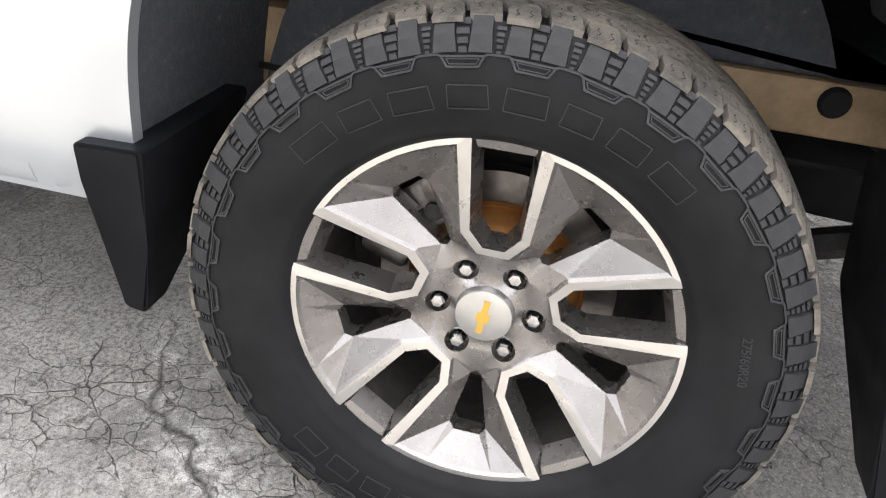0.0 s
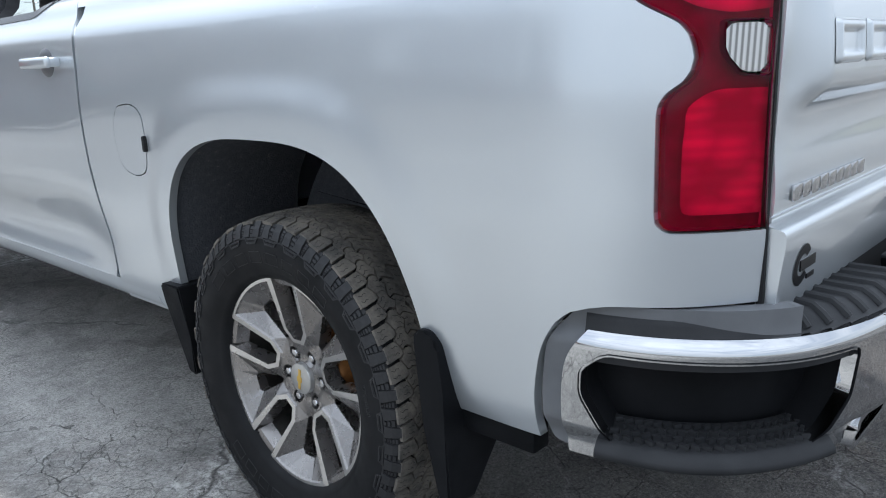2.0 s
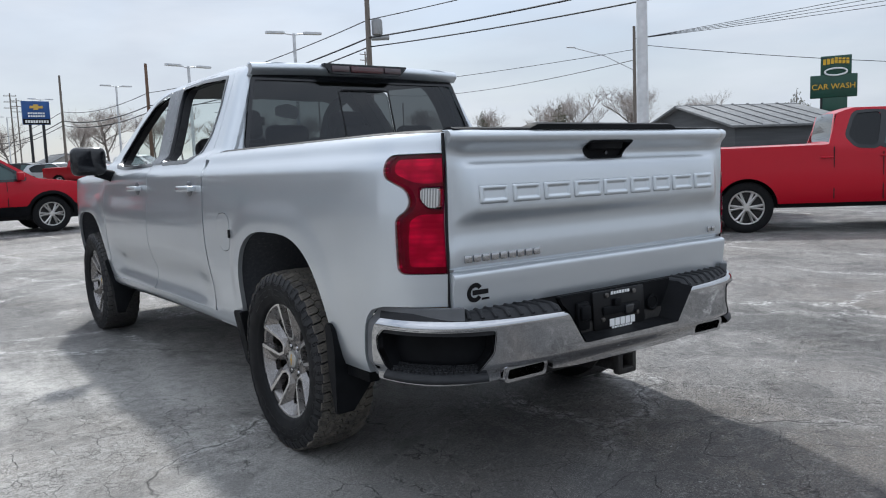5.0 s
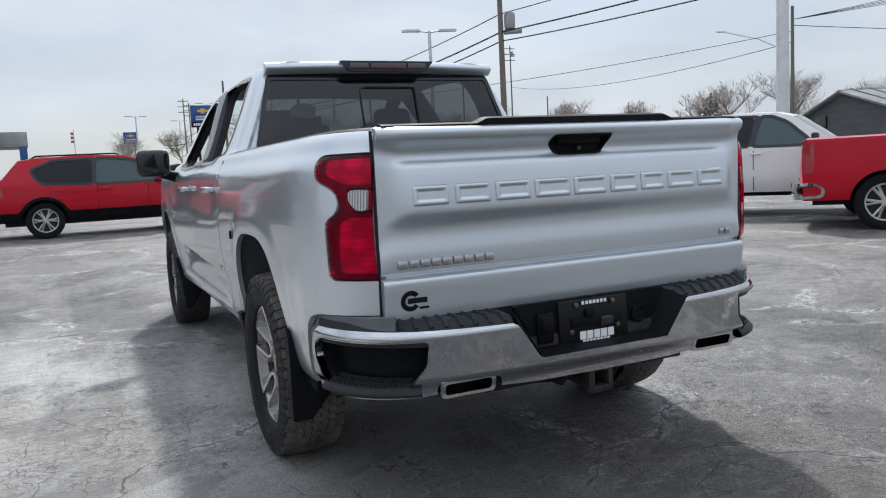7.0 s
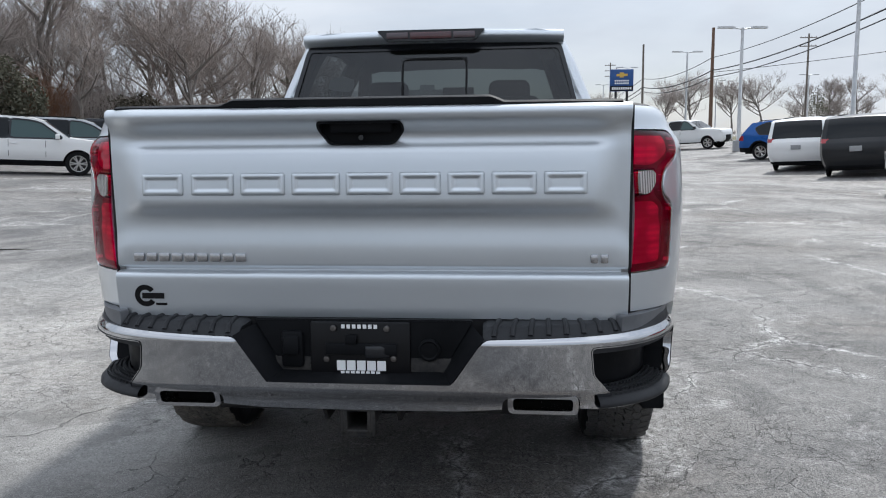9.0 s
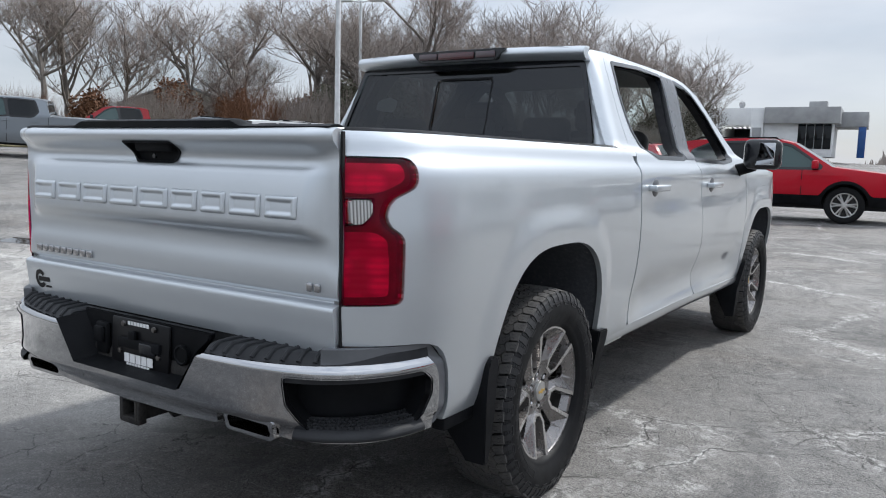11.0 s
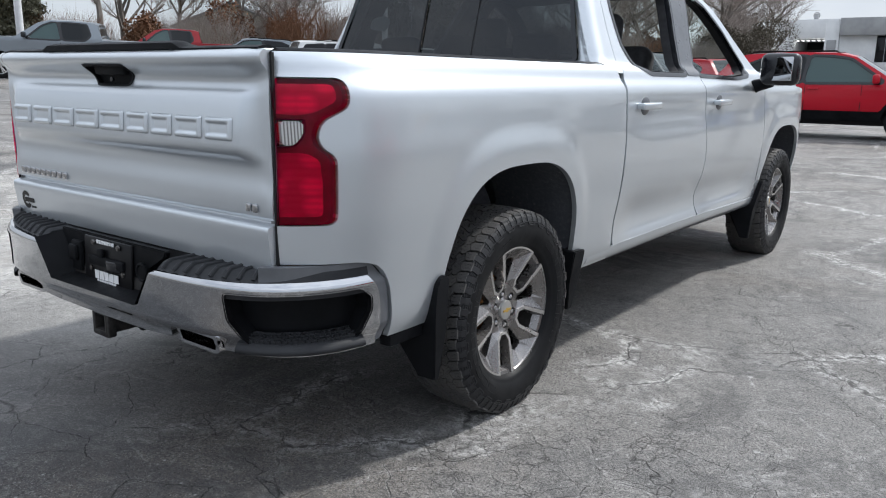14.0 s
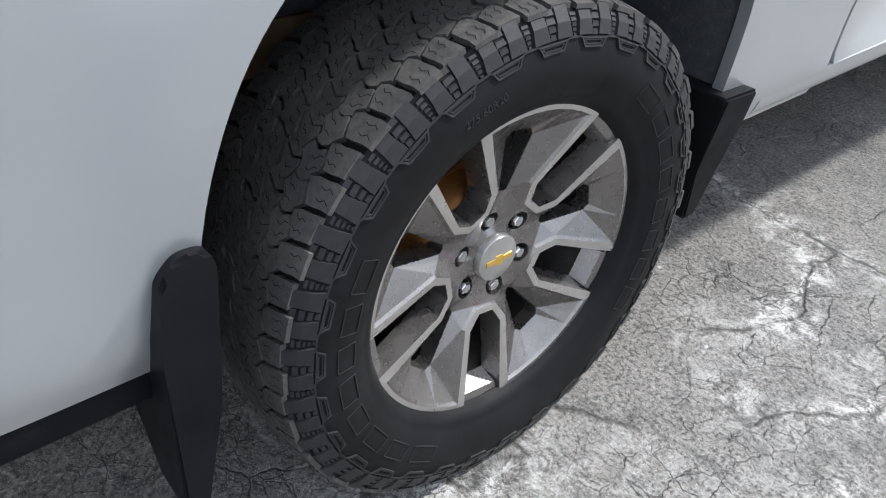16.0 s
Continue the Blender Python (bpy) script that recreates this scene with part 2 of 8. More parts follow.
m.to("Base Color", m.ramp(m.noise(7, 6, 0.7), (0.3, (0.22, 0.145, 0.08)), (0.7, (0.50, 0.36, 0.215))))
m = Mat("gold").set(Base_Color=(0.62, 0.40, 0.09), Metallic=0.6, Roughness=0.3)
m = Mat("interior").set(Roughness=0.8)
m.to("Base Color", m.ramp(m.noise(30, 5), (0.3, (0.012, 0.012, 0.014)), (0.7, (0.028, 0.028, 0.031)))).bump(m.noise(300, 3), 0.3, 0.001)
m = Mat("headliner").set(Roughness=0.9)
m.to("Base Color", m.ramp(m.noise(60, 4), (0.3, (0.20, 0.20, 0.19)), (0.7, (0.26, 0.255, 0.25))))
m = Mat("lamp_inner").set(Metallic=1.0, Roughness=0.22)
m.to("Base Color", m.ramp(m.noise(10, 3), (0.3, (0.55, 0.55, 0.56)), (0.7, (0.8, 0.8, 0.8))))
m.bump(m.noise(60, 2, stretch=(1, 1, 0.2)), 0.5, 0.004)

m = Mat("reflector").set(Metallic=0.25, Roughness=0.3)
ridge = m.n.new("ShaderNodeTexWave")
ridge.bands_direction = "Z"
ridge.inputs["Scale"].default_value, ridge.inputs["Distortion"].default_value = 16.0, 0.3
m.l.new(m.co, ridge.inputs["Vector"])
facets = m.ramp(m.voronoi(14, "F1", None, 0.6, (1, 1, 1.3)), (0.30, 1.0), (0.62, 0.0))
m.to("Base Color", m.mix(facets, (0.40, 0.40, 0.40), m.ramp(ridge.outputs["Fac"], (0.1, (0.64, 0.64, 0.64)), (0.8, (0.80, 0.80, 0.80)))))
m.bump(ridge.outputs["Fac"], 0.15, 0.003)
m = Mat("lamp_well").set(Roughness=0.4)
m.to("Base Color", m.ramp(m.noise(25, 4), (0.3, (0.10, 0.10, 0.10)), (0.7, (0.20, 0.20, 0.20))))
m = Mat("smoked_lens").set(Base_Color=(0.055, 0.030, 0.036), Roughness=0.12, Coat_Weight=1.0)
m = Mat("dark_red_lens").set(Base_Color=(0.055, 0.003, 0.008), Roughness=0.1, Coat_Weight=1.0)
m = Mat("clear_lens").set(Roughness=0.12, Metallic=0.35, Coat_Weight=1.0)
bands = m.n.new("ShaderNodeTexWave")
bands.bands_direction = "Y"
bands.inputs["Scale"].default_value = 55
m.l.new(m.co, bands.inputs["Vector"])
m.to("Base Color", m.ramp(bands.outputs["Fac"], (0.1, (0.16, 0.155, 0.15)), (0.7, (0.52, 0.51, 0.50)))).bump(bands.outputs["Fac"], 0.5, 0.003)


def glass(name, tint, clear, ior=1.55):
    """Thin glass: a see-through tint, with a gloss that grows at grazing angles."""
    m = Mat(name)
    m.n.remove(m.b)
    tr = m.n.new("ShaderNodeBsdfTransparent")
    tr.inputs[0].default_value = (*(c * clear for c in tint), 1)
    gl = m.n.new("ShaderNodeBsdfGlossy")
    gl.inputs["Roughness"].default_value = 0.02
    gl.inputs["Color"].default_value = (0.95, 0.97, 1, 1)
    fr = m.n.new("ShaderNodeLayerWeight")
    base = ((ior - 1) / (ior + 1)) ** 2
    gloss = m.math("ADD", m.math("MULTIPLY", m.math("POWER", fr.outputs["Facing"], 5.0), 1.0 - base), base)
    mx = m.n.new("ShaderNodeMixShader")
    m.l.new(gloss, mx.inputs[0])
    m.l.new(tr.outputs[0], mx.inputs[1])
    m.l.new(gl.outputs[0], mx.inputs[2])
    m.l.new(mx.outputs[0], m.out.inputs["Surface"])
    return m.m


glass("red_lens", (1.0, 0.002, 0.22), 0.90, 1.26)
glass("privacy_glass", (0.85, 0.95, 0.95), 0.115)
glass("clear_glass", (0.92, 1.0, 0.97), 0.86)
m = Mat("far_glass").set(Base_Color=(0.006, 0.008, 0.010), Roughness=0.05, Specular_IOR_Level=0.3)
m = Mat("far_clear_glass").set(Base_Color=(0.05, 0.085, 0.085), Roughness=0.05, Specular_IOR_Level=0.4)

# Old asphalt: fine aggregate, dark damp patches, crazing, white mineral bloom along the long cracks.
m = Mat("asphalt").set(Specular_IOR_Level=0.25)
flat = m.warp(1.1, 1.3)
big = m.noise(0.16, 5, 0.6, 0.6)
mid = m.noise(0.8, 6, 0.65, 0.8)
small = m.noise(6.5, 7, 0.75)
grain = m.noise(95, 4, 0.85)
tone = m.mix(m.ramp(big, (0.38, 0.0), (0.60, 1.0)), (0.208, 0.199, 0.188), (0.29, 0.274, 0.254))
# light painted in: asphalt left of the truck made paler to lift its shade
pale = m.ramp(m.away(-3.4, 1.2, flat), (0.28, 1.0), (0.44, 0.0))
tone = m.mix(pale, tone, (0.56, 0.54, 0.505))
# shade painted in: asphalt behind the truck darkened where its shadow falls
truck_shade = m.ramp(m.away(-0.2, -1.7, flat), (0.15, 0.92), (0.30, 0.0))
tone = m.mix(truck_shade, tone, (0.062, 0.062, 0.064))
tone = m.mix(m.ramp(mid, (0.50, 0.0), (0.72, 0.30)), tone, (0.30, 0.288, 0.272))
tone = m.mix(m.ramp(m.noise(0.55, 5, 0.6, 0.4, (1.0, 0.16, 1.0)), (0.545, 0.0), (0.60, 0.62)), tone, (0.075, 0.073, 0.071))
tone = m.mix(m.ramp(m.noise(0.35, 5, 0.6, 0.3), (0.50, 0.0), (0.62, 0.6)), tone, (0.175, 0.147, 0.122))
tone = m.mix(m.ramp(m.noise(1.9, 6, 0.7, 0.5), (0.50, 0.0), (0.66, 0.6)), tone, (0.11, 0.108, 0.108))
tone = m.mix(m.math("MULTIPLY", m.ramp(small, (0.50, 0.0), (0.70, 0.22)), m.math("SUBTRACT", 1.0, m.math("MULTIPLY", truck_shade, 0.7))), tone, (0.38, 0.375, 0.36))
tone = m.mix(m.ramp(m.noise(17, 6, 0.8), (0.36, 0.65), (0.48, 0.0)), tone, (0.065, 0.065, 0.067))
tone = m.mix(m.ramp(m.noise(42, 5, 0.8), (0.52, 0.0), (0.64, 0.5)), tone, (0.36, 0.35, 0.335))
tone = m.mix(m.ramp(grain, (0.40, 0.9), (0.55, 0.0)), tone, (0.035, 0.035, 0.037))
tone = m.mix(m.ramp(m.noise(170, 3, 0.75), (0.57, 0.0), (0.68, 0.65)), tone, (0.52, 0.515, 0.50))
flecks = m.math("MULTIPLY", m.ramp(m.voronoi(17, "F1"), (0.04, 1.0), (0.12, 0.0)), m.ramp(m.noise(2.3, 4), (0.50, 0.0), (0.62, 0.9)))
tone = m.mix(flecks, tone, (0.62, 0.615, 0.60))
long_edge = m.voronoi(0.42, "DISTANCE_TO_EDGE", m.warp(1.6, 0.55, m.warp(9.0, 0.05)))
crack_a = m.math("MULTIPLY", m.ramp(long_edge, (0.0, 0.9), (0.0036, 0.0)), m.ramp(m.noise(1.7, 4), (0.40, 0.0), (0.50, 1.0)))
mid_edge = m.voronoi(3.1, "DISTANCE_TO_EDGE", m.warp(11.0, 0.07))
crack_b = m.ramp(mid_edge, (0.0, 0.95), (0.009, 0.0))
crack_c = m.ramp(m.voronoi(17.0, "DISTANCE_TO_EDGE", m.warp(45.0, 0.022)), (0.0, 0.9), (0.030, 0.0))
crack_d = m.ramp(m.voronoi(7.5, "DISTANCE_TO_EDGE", m.warp(24.0, 0.05), stretch=(1, 0.6, 1)), (0.0, 0.95), (0.019, 0.0))
web = m.ramp(m.noise(0.5, 4, 0.6), (0.42, 0.0), (0.50, 1.0))
broken = m.ramp(m.noise(5.2, 5, 0.7), (0.42, 0.0), (0.50, 1.0))
crazed = m.ramp(m.noise(1.1, 5, 0.7), (0.44, 0.0), (0.56, 0.8))
fine_cracks = m.math("MAXIMUM", m.math("MULTIPLY", crack_c, crazed), m.math("MULTIPLY", crack_d, m.ramp(m.noise(0.9, 4, 0.6), (0.47, 0.0), (0.58, 0.75))))
crack = m.math("MAXIMUM", crack_a, m.math("MULTIPLY", m.math("MAXIMUM", m.math("MULTIPLY", crack_b, web), fine_cracks), broken))
bloom = m.ramp(m.noise(16, 8, 0.9, 0.5), (0.48, 0.0), (0.56, 1.0))
near_long = m.math("MULTIPLY", m.ramp(long_edge, (0.0, 1.0), (0.032, 0.0)), m.ramp(m.noise(0.9, 3), (0.42, 0.0), (0.56, 1.0)))
near_mid = m.math("MULTIPLY", m.ramp(mid_edge, (0.0, 0.75), (0.030, 0.0)), m.ramp(m.noise(0.7, 5, 0.7), (0.50, 0.0), (0.60, 1.0)))
patch = m.ramp(m.noise(0.8, 7, 0.8, 0.9), (0.60, 0.0), (0.66, 0.40))
stain = m.math("MULTIPLY", bloom, m.math("MAXIMUM", m.math("MAXIMUM", patch, m.math("MULTIPLY", pale, 0.25)), m.math("MAXIMUM", near_long, near_mid)))
# keeps the mineral bloom out of the painted shade
unshaded = m.math("SUBTRACT", 1.0, m.math("MULTIPLY", truck_shade, 0.9))
stain = m.math("MULTIPLY", stain, unshaded)
tone = m.mix(stain, tone, (0.70, 0.69, 0.67))
speckle = m.noise(11, 7, 0.82, 0.4)
tone = m.mix(m.ramp(speckle, (0.38, 0.30), (0.46, 0.0)), tone, (0.080, 0.079, 0.079))
tone = m.mix(m.ramp(speckle, (0.55, 0.0), (0.62, 0.28)), tone, (0.33, 0.318, 0.30))
vein = m.ramp(m.voronoi(2.3, "DISTANCE_TO_EDGE", m.warp(6.0, 0.16)), (0.0, 1.0), (0.012, 0.0))
vein = m.math("MULTIPLY", m.math("MULTIPLY", vein, m.ramp(m.noise(0.9, 4, 0.6), (0.46, 0.0), (0.56, 0.42))), m.ramp(m.noise(24, 5, 0.8), (0.40, 0.1), (0.55, 1.0)))
tone = m.mix(vein, tone, (0.46, 0.45, 0.43))
blot = m.math("MULTIPLY", m.ramp(m.noise(0.75, 9, 0.72, 1.6), (0.52, 0.0), (0.56, 0.55)), m.ramp(m.noise(7.0, 6, 0.8), (0.36, 0.3), (0.56, 1.0)))
tone = m.mix(blot, tone, (0.058, 0.057, 0.058))
# the same painted lift once more, weaker, over stains and blots
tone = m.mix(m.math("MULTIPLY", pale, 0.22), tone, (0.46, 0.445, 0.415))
tone = m.mix(m.math("MULTIPLY", crack, 0.88), tone, (0.022, 0.021, 0.020))
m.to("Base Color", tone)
damp = m.ramp(m.noise(0.5, 4, 0.55, 0.5), (0.45, 0.0), (0.62, 1.0))
m.to("Roughness", m.ramp(damp, (0.0, 0.55), (1.0, 0.82)))
rel = m.math("SUBTRACT", m.math("ADD", m.math("MULTIPLY", grain, 0.7), m.math("MULTIPLY", small, 0.6)), m.math("MULTIPLY", crack, 0.6))
m.bump(rel, 1.0, 0.008)
m = Mat("road_paint").set(Roughness=0.8)
m.to("Base Color", m.ramp(m.noise(14, 6, 0.75), (0.42, (0.16, 0.155, 0.15)), (0.6, (0.55, 0.54, 0.52))))
m = Mat("water").set(Base_Color=(0.03, 0.03, 0.03), Roughness=0.03, Specular_IOR_Level=0.6)
m = Mat("grass").set(Roughness=0.95)
m.to("Base Color", m.mix(m.ramp(m.noise(0.6, 5), (0.4, 0.0), (0.65, 1.0)), m.ramp(m.noise(12, 5, 0.7), (0.3, (0.09, 0.075, 0.035)), (0.7, (0.22, 0.18, 0.10))), m.ramp(m.noise(18, 5, 0.7), (0.3, (0.04, 0.05, 0.02)), (0.7, (0.10, 0.115, 0.045)))))
m.bump(m.noise(30, 5), 0.8, 0.05)
m = Mat("bark").set(Roughness=0.95)
m.to("Base Color", m.ramp(m.noise(6, 6, 0.7, 0, (1, 1, 0.3)), (0.3, (0.11, 0.094, 0.083)), (0.7, (0.25, 0.225, 0.20))))
m.bump(m.noise(20, 5, stretch=(1, 1, 0.25)), 0.8, 0.02)
m = Mat("twigs").set(Roughness=0.95)
m.to("Base Color", m.ramp(m.noise(0.5, 4), (0.3, (0.22, 0.19, 0.172)), (0.7, (0.36, 0.31, 0.28))))
m = Mat("rusty_leaves").set(Roughness=0.9)
m.to("Base Color", m.ramp(m.noise(2.5, 4), (0.3, (0.10, 0.045, 0.022)), (0.7, (0.20, 0.10, 0.055))))
m = Mat("needles").set(Roughness=0.9)
m.to("Base Color", m.ramp(m.noise(3, 5), (0.3, (0.060, 0.062, 0.041)), (0.7, (0.155, 0.147, 0.104))))
m = Mat("brush").set(Roughness=0.95)
m.to("Base Color", m.ramp(m.noise(3, 5), (0.3, (0.050, 0.044, 0.032)), (0.7, (0.115, 0.098, 0.073))))
m = Mat("wood_pole").set(Roughness=0.9)
m.to("Base Color", m.ramp(m.noise(8, 6, 0.7, 0, (1, 1, 0.1)), (0.3, (0.11, 0.095, 0.08)), (0.7, (0.22, 0.19, 0.165))))
m = Mat("brown_pole").set(Roughness=0.9)
m.to("Base Color", m.ramp(m.noise(8, 6, 0.7, 0, (1, 1, 0.1)), (0.3, (0.10, 0.06, 0.04)), (0.7, (0.19, 0.12, 0.085))))
m = Mat("galvanised").set(Metallic=0.2, Roughness=0.5)
m.to("Base Color", m.ramp(m.noise(5, 4), (0.3, (0.52, 0.53, 0.54)), (0.7, (0.66, 0.67, 0.68))))
m = Mat("cable").set(Base_Color=(0.018, 0.018, 0.02), Roughness=0.7)
m = Mat("white_wall").set(Roughness=0.8)
m.to("Base Color", m.ramp(m.noise(0.7, 5), (0.3, (0.68, 0.69, 0.70)), (0.7, (0.80, 0.81, 0.81))))
m = Mat("grey_wall").set(Roughness=0.7)
m.to("Base Color", m.ramp(m.noise(0.7, 5), (0.3, (0.26, 0.265, 0.27)), (0.7, (0.36, 0.365, 0.37))))
m = Mat("dark_wall").set(Roughness=0.8)
m.to("Base Color", m.ramp(m.noise(1.5, 5, 0.6, 0, (0.2, 0.2, 3)), (0.3, (0.055, 0.058, 0.062)), (0.7, (0.085, 0.088, 0.093))))
m = Mat("grey_roof").set(Roughness=0.8)
m.to("Base Color", m.ramp(m.noise(2.0, 5), (0.3, (0.13, 0.135, 0.14)), (0.7, (0.21, 0.215, 0.22))))
m = Mat("green_roof").set(Roughness=0.45, Metallic=0.2)
m.to("Base Color", m.ramp(m.noise(1.0, 4), (0.3, (0.10, 0.16, 0.14)), (0.7, (0.17, 0.24, 0.21))))
m = Mat("blue_sign").set(Roughness=0.35)
m.to("Base Color", m.ramp(m.noise(1.5, 3), (0.3, (0.008, 0.055, 0.20)), (0.7, (0.012, 0.075, 0.26))))
m = Mat("green_sign").set(Roughness=0.4)
m.to("Base Color", m.ramp(m.noise(1.5, 3), (0.3, (0.008, 0.05, 0.032)), (0.7, (0.012, 0.07, 0.045))))
m = Mat("yellow_letters").set(Base_Color=(0.72, 0.42, 0.03), Roughness=0.5)
m = Mat("white_letters").set(Base_Color=(0.78, 0.78, 0.78), Roughness=0.5)
m = Mat("flag_red").set(Base_Color=(0.35, 0.05, 0.06), Roughness=0.8)
m = Mat("tail_red").set(Base_Color=(0.32, 0.006, 0.012), Roughness=0.15, Coat_Weight=1.0)
m = Mat("siding").set(Roughness=0.8)
m.to("Base Color", m.ramp(m.noise(1, 4), (0.3, (0.42, 0.40, 0.36)), (0.7, (0.52, 0.50, 0.46))))
m = Mat("ceiling_lamp").set(Base_Color=(0.9, 0.9, 0.9), Emission_Color=(1.0, 0.98, 0.95), Emission_Strength=1.3)
m = Mat("badge_black").set(Base_Color=(0.006, 0.006, 0.007), Roughness=0.35, Specular_IOR_Level=0.2)

# ---- the truck's surfaces: forward is +y, right is +x, the rear axle stands at y = 0 ----
WB = 3.745          # wheelbase
HUB = 0.402         # hub height
ARCH_W, ARCH_TOP, ARCH_P = 0.481, 0.993, 3.0


def interp(v, pts):
    return np.interp(v, [p[0] for p in pts], [p[1] for p in pts])


def smooth(v, a, b):
    t = np.clip((v - a) / (b - a), 0, 1)
    return t * t * (3 - 2 * t)


def curve(v, pts):
    """A smooth line through few points (monotone cubic)."""
    x = np.array([p[0] for p in pts], float)
    y = np.array([p[1] for p in pts], float)
    d = np.diff(y) / np.diff(x)
    m = np.zeros(len(x))
    for i in range(1, len(x) - 1):
        m[i] = 0 if d[i - 1] * d[i] <= 0 else 2 * d[i - 1] * d[i] / (d[i - 1] + d[i])
    m[0], m[-1] = d[0], d[-1]
    v = np.clip(np.asarray(v, float), x[0], x[-1])
    k = np.clip(np.searchsorted(x, v, side="right") - 1, 0, len(x) - 2)
    h = x[k + 1] - x[k]
    t = (v - x[k]) / h
    return (y[k] * (1 + 2 * t) * (1 - t) ** 2 + m[k] * h * t * (1 - t) ** 2
            + y[k + 1] * t * t * (3 - 2 * t) + m[k + 1] * h * t * t * (t - 1))


def arch(y, z, yc, grow=0.0):
    """Below 0 inside a wheel arch that opens downwards; roughly metres outside it."""
    w, h = ARCH_W + grow, ARCH_TOP - HUB + grow
    u = np.abs(y - yc) / w
    v = np.maximum(z - HUB, 0) / h
    r = (u ** ARCH_P + v ** ARCH_P) ** (1 / ARCH_P)
    return (r - 1) * np.minimum(w, h)


SECTION = [(0.40, 0.915), (0.46, 0.945), (0.54, 0.972), (0.66, 0.985), (0.78, 0.998), (0.92, 1.01), (1.06, 1.014), (1.17, 1.008),
           (1.255, 1.0), (1.28, 0.99), (1.315, 0.965), (1.345, 0.952), (1.37, 0.935), (1.385, 0.915)]
CAB = [(1.36, 0.0), (1.53, -0.075), (1.77, -0.175), (1.84, -0.215), (1.88, -0.265), (1.905, -0.32)]


def half_width(y, z):
    """The body side's distance from the middle."""
    y, z = np.asarray(y, float), np.asarray(z, float)
    x = curve(z, SECTION) + 0 * y
    doors = smooth(y, 0.75, 1.2) * (1 - smooth(y, 2.9, 3.3))
    x = x - doors * 0.042 * np.exp(-((z - 0.63) / 0.115) ** 2) * smooth(z, 0.5, 0.56)
    x = x - 0.012 * doors * np.exp(-((z - 1.12) / 0.1) ** 2)
    for yc in (0.0, WB):
        d = arch(y, z, yc)
        x = x + 0.011 * (1 - smooth(d, 0.035, 0.125)) * smooth(z, 0.50, 0.80)
    x = x + np.where(z > 1.36, curve(z, CAB), 0)
    u = np.clip((-0.55 - y) / 0.5, 0, 1.05)
    x = x - 0.205 * u ** 4
    v = np.clip((y - 3.9) / 0.75, 0, 1)
    return x - 0.20 * v ** 3


ROOFLINE = [(0.84, 1.845), (1.03, 1.868), (1.49, 1.893), (1.96, 1.893), (2.4, 1.855), (2.645, 1.775), (2.9, 1.60), (3.15, 1.42), (3.3, 1.325)]


def roofline(y):
    return curve(y, ROOFLINE)


def cab_back(z):
    return 0.79 + 0.28 * (np.asarray(z, float) - 1.36)

# ---- mesh tools ----
def mesh_object(name, verts, faces, mats, parent=None, label="", smooth_faces=True, index=None):
    """ONE mesh object from points and faces."""
    me = bpy.data.meshes.new(name)
    me.from_pydata([tuple(map(float, v)) for v in verts], [], [tuple(int(i) for i in f) for f in faces])
    for mt in mats if isinstance(mats, (list, tuple)) else [mats]:
        me.materials.append(MATS[mt])
    me.polygons.foreach_set("use_smooth", [smooth_faces] * len(me.polygons) if isinstance(smooth_faces, bool) else smooth_faces)
    if index is not None:
        me.polygons.foreach_set("material_index", index)
    me.update()
    ob = new(name, me)
    if parent:
        ob.parent = parent
    if label:
        tagged(ob, label)
    return ob


def part(name, bm, mat, parent=None, label="", flat=False):
    """A bmesh becomes ONE mesh object under a thing or a part."""
    me = bpy.data.meshes.new(name)
    bm.to_mesh(me)
    bm.free()
    for mt in mat if isinstance(mat, (list, tuple)) else [mat]:
        me.materials.append(MATS[mt])
    if not flat:
        me.polygons.foreach_set("use_smooth", [True] * len(me.polygons))
        me.set_sharp_from_angle(angle=radians(38))
    me.update()
    ob = new(name, me)
    if parent:
        ob.parent = parent
    if label:
        tagged(ob, label)
    return ob


def thing(name, label, category, group="", m=None):
    ob = new(name)
    ob.empty_display_size = 0.2
    if m is not None:
        ob.matrix_world = m
    return tagged(ob, label, category, group)


def clip_grid(us, vs, clips):
    """A grid of cells over (u, v), cut back to where every clip is below 0: points and faces."""
    U, V = np.meshgrid(us, vs, indexing="ij")
    gs = [np.asarray(c(U, V), float) + 0 * U for c in clips]
    keys, pts, faces = {}, [], []

    def vert(u, v):
        k = (round(u, 5), round(v, 5))
        if k not in keys:
            keys[k] = len(pts)
            pts.append((u, v))
        return keys[k]

    worst = np.max(gs, axis=0) if gs else np.full(U.shape, -1.0)
    for i in range(len(us) - 1):
        for j in range(len(vs) - 1):
            ids = ((i, j), (i + 1, j), (i + 1, j + 1), (i, j + 1))
            if all(worst[a] <= 0 for a in ids):
                faces.append([vert(us[a], vs[b]) for a, b in ids])
                continue
            if any(all(g[a] > 0 for a in ids) for g in gs):
                continue
            poly = [[us[a], vs[b], *(g[a, b] for g in gs)] for a, b in ids]
            for k in range(len(gs)):
                out = []
                for p, q in zip(poly, poly[1:] + poly[:1]):
                    if p[2 + k] <= 0:
                        out.append(p)
                    if (p[2 + k] <= 0) != (q[2 + k] <= 0):
                        s = p[2 + k] / (p[2 + k] - q[2 + k])
                        out.append([a + s * (b - a) for a, b in zip(p, q)])
                poly = out
                if len(poly) < 3:
                    break
            f = []
            for p in poly:
                n = vert(p[0], p[1])
                if n not in f:
                    f.append(n)
            if len(f) >= 3:
                faces.append(f)
    return np.array(pts).reshape(-1, 2), faces


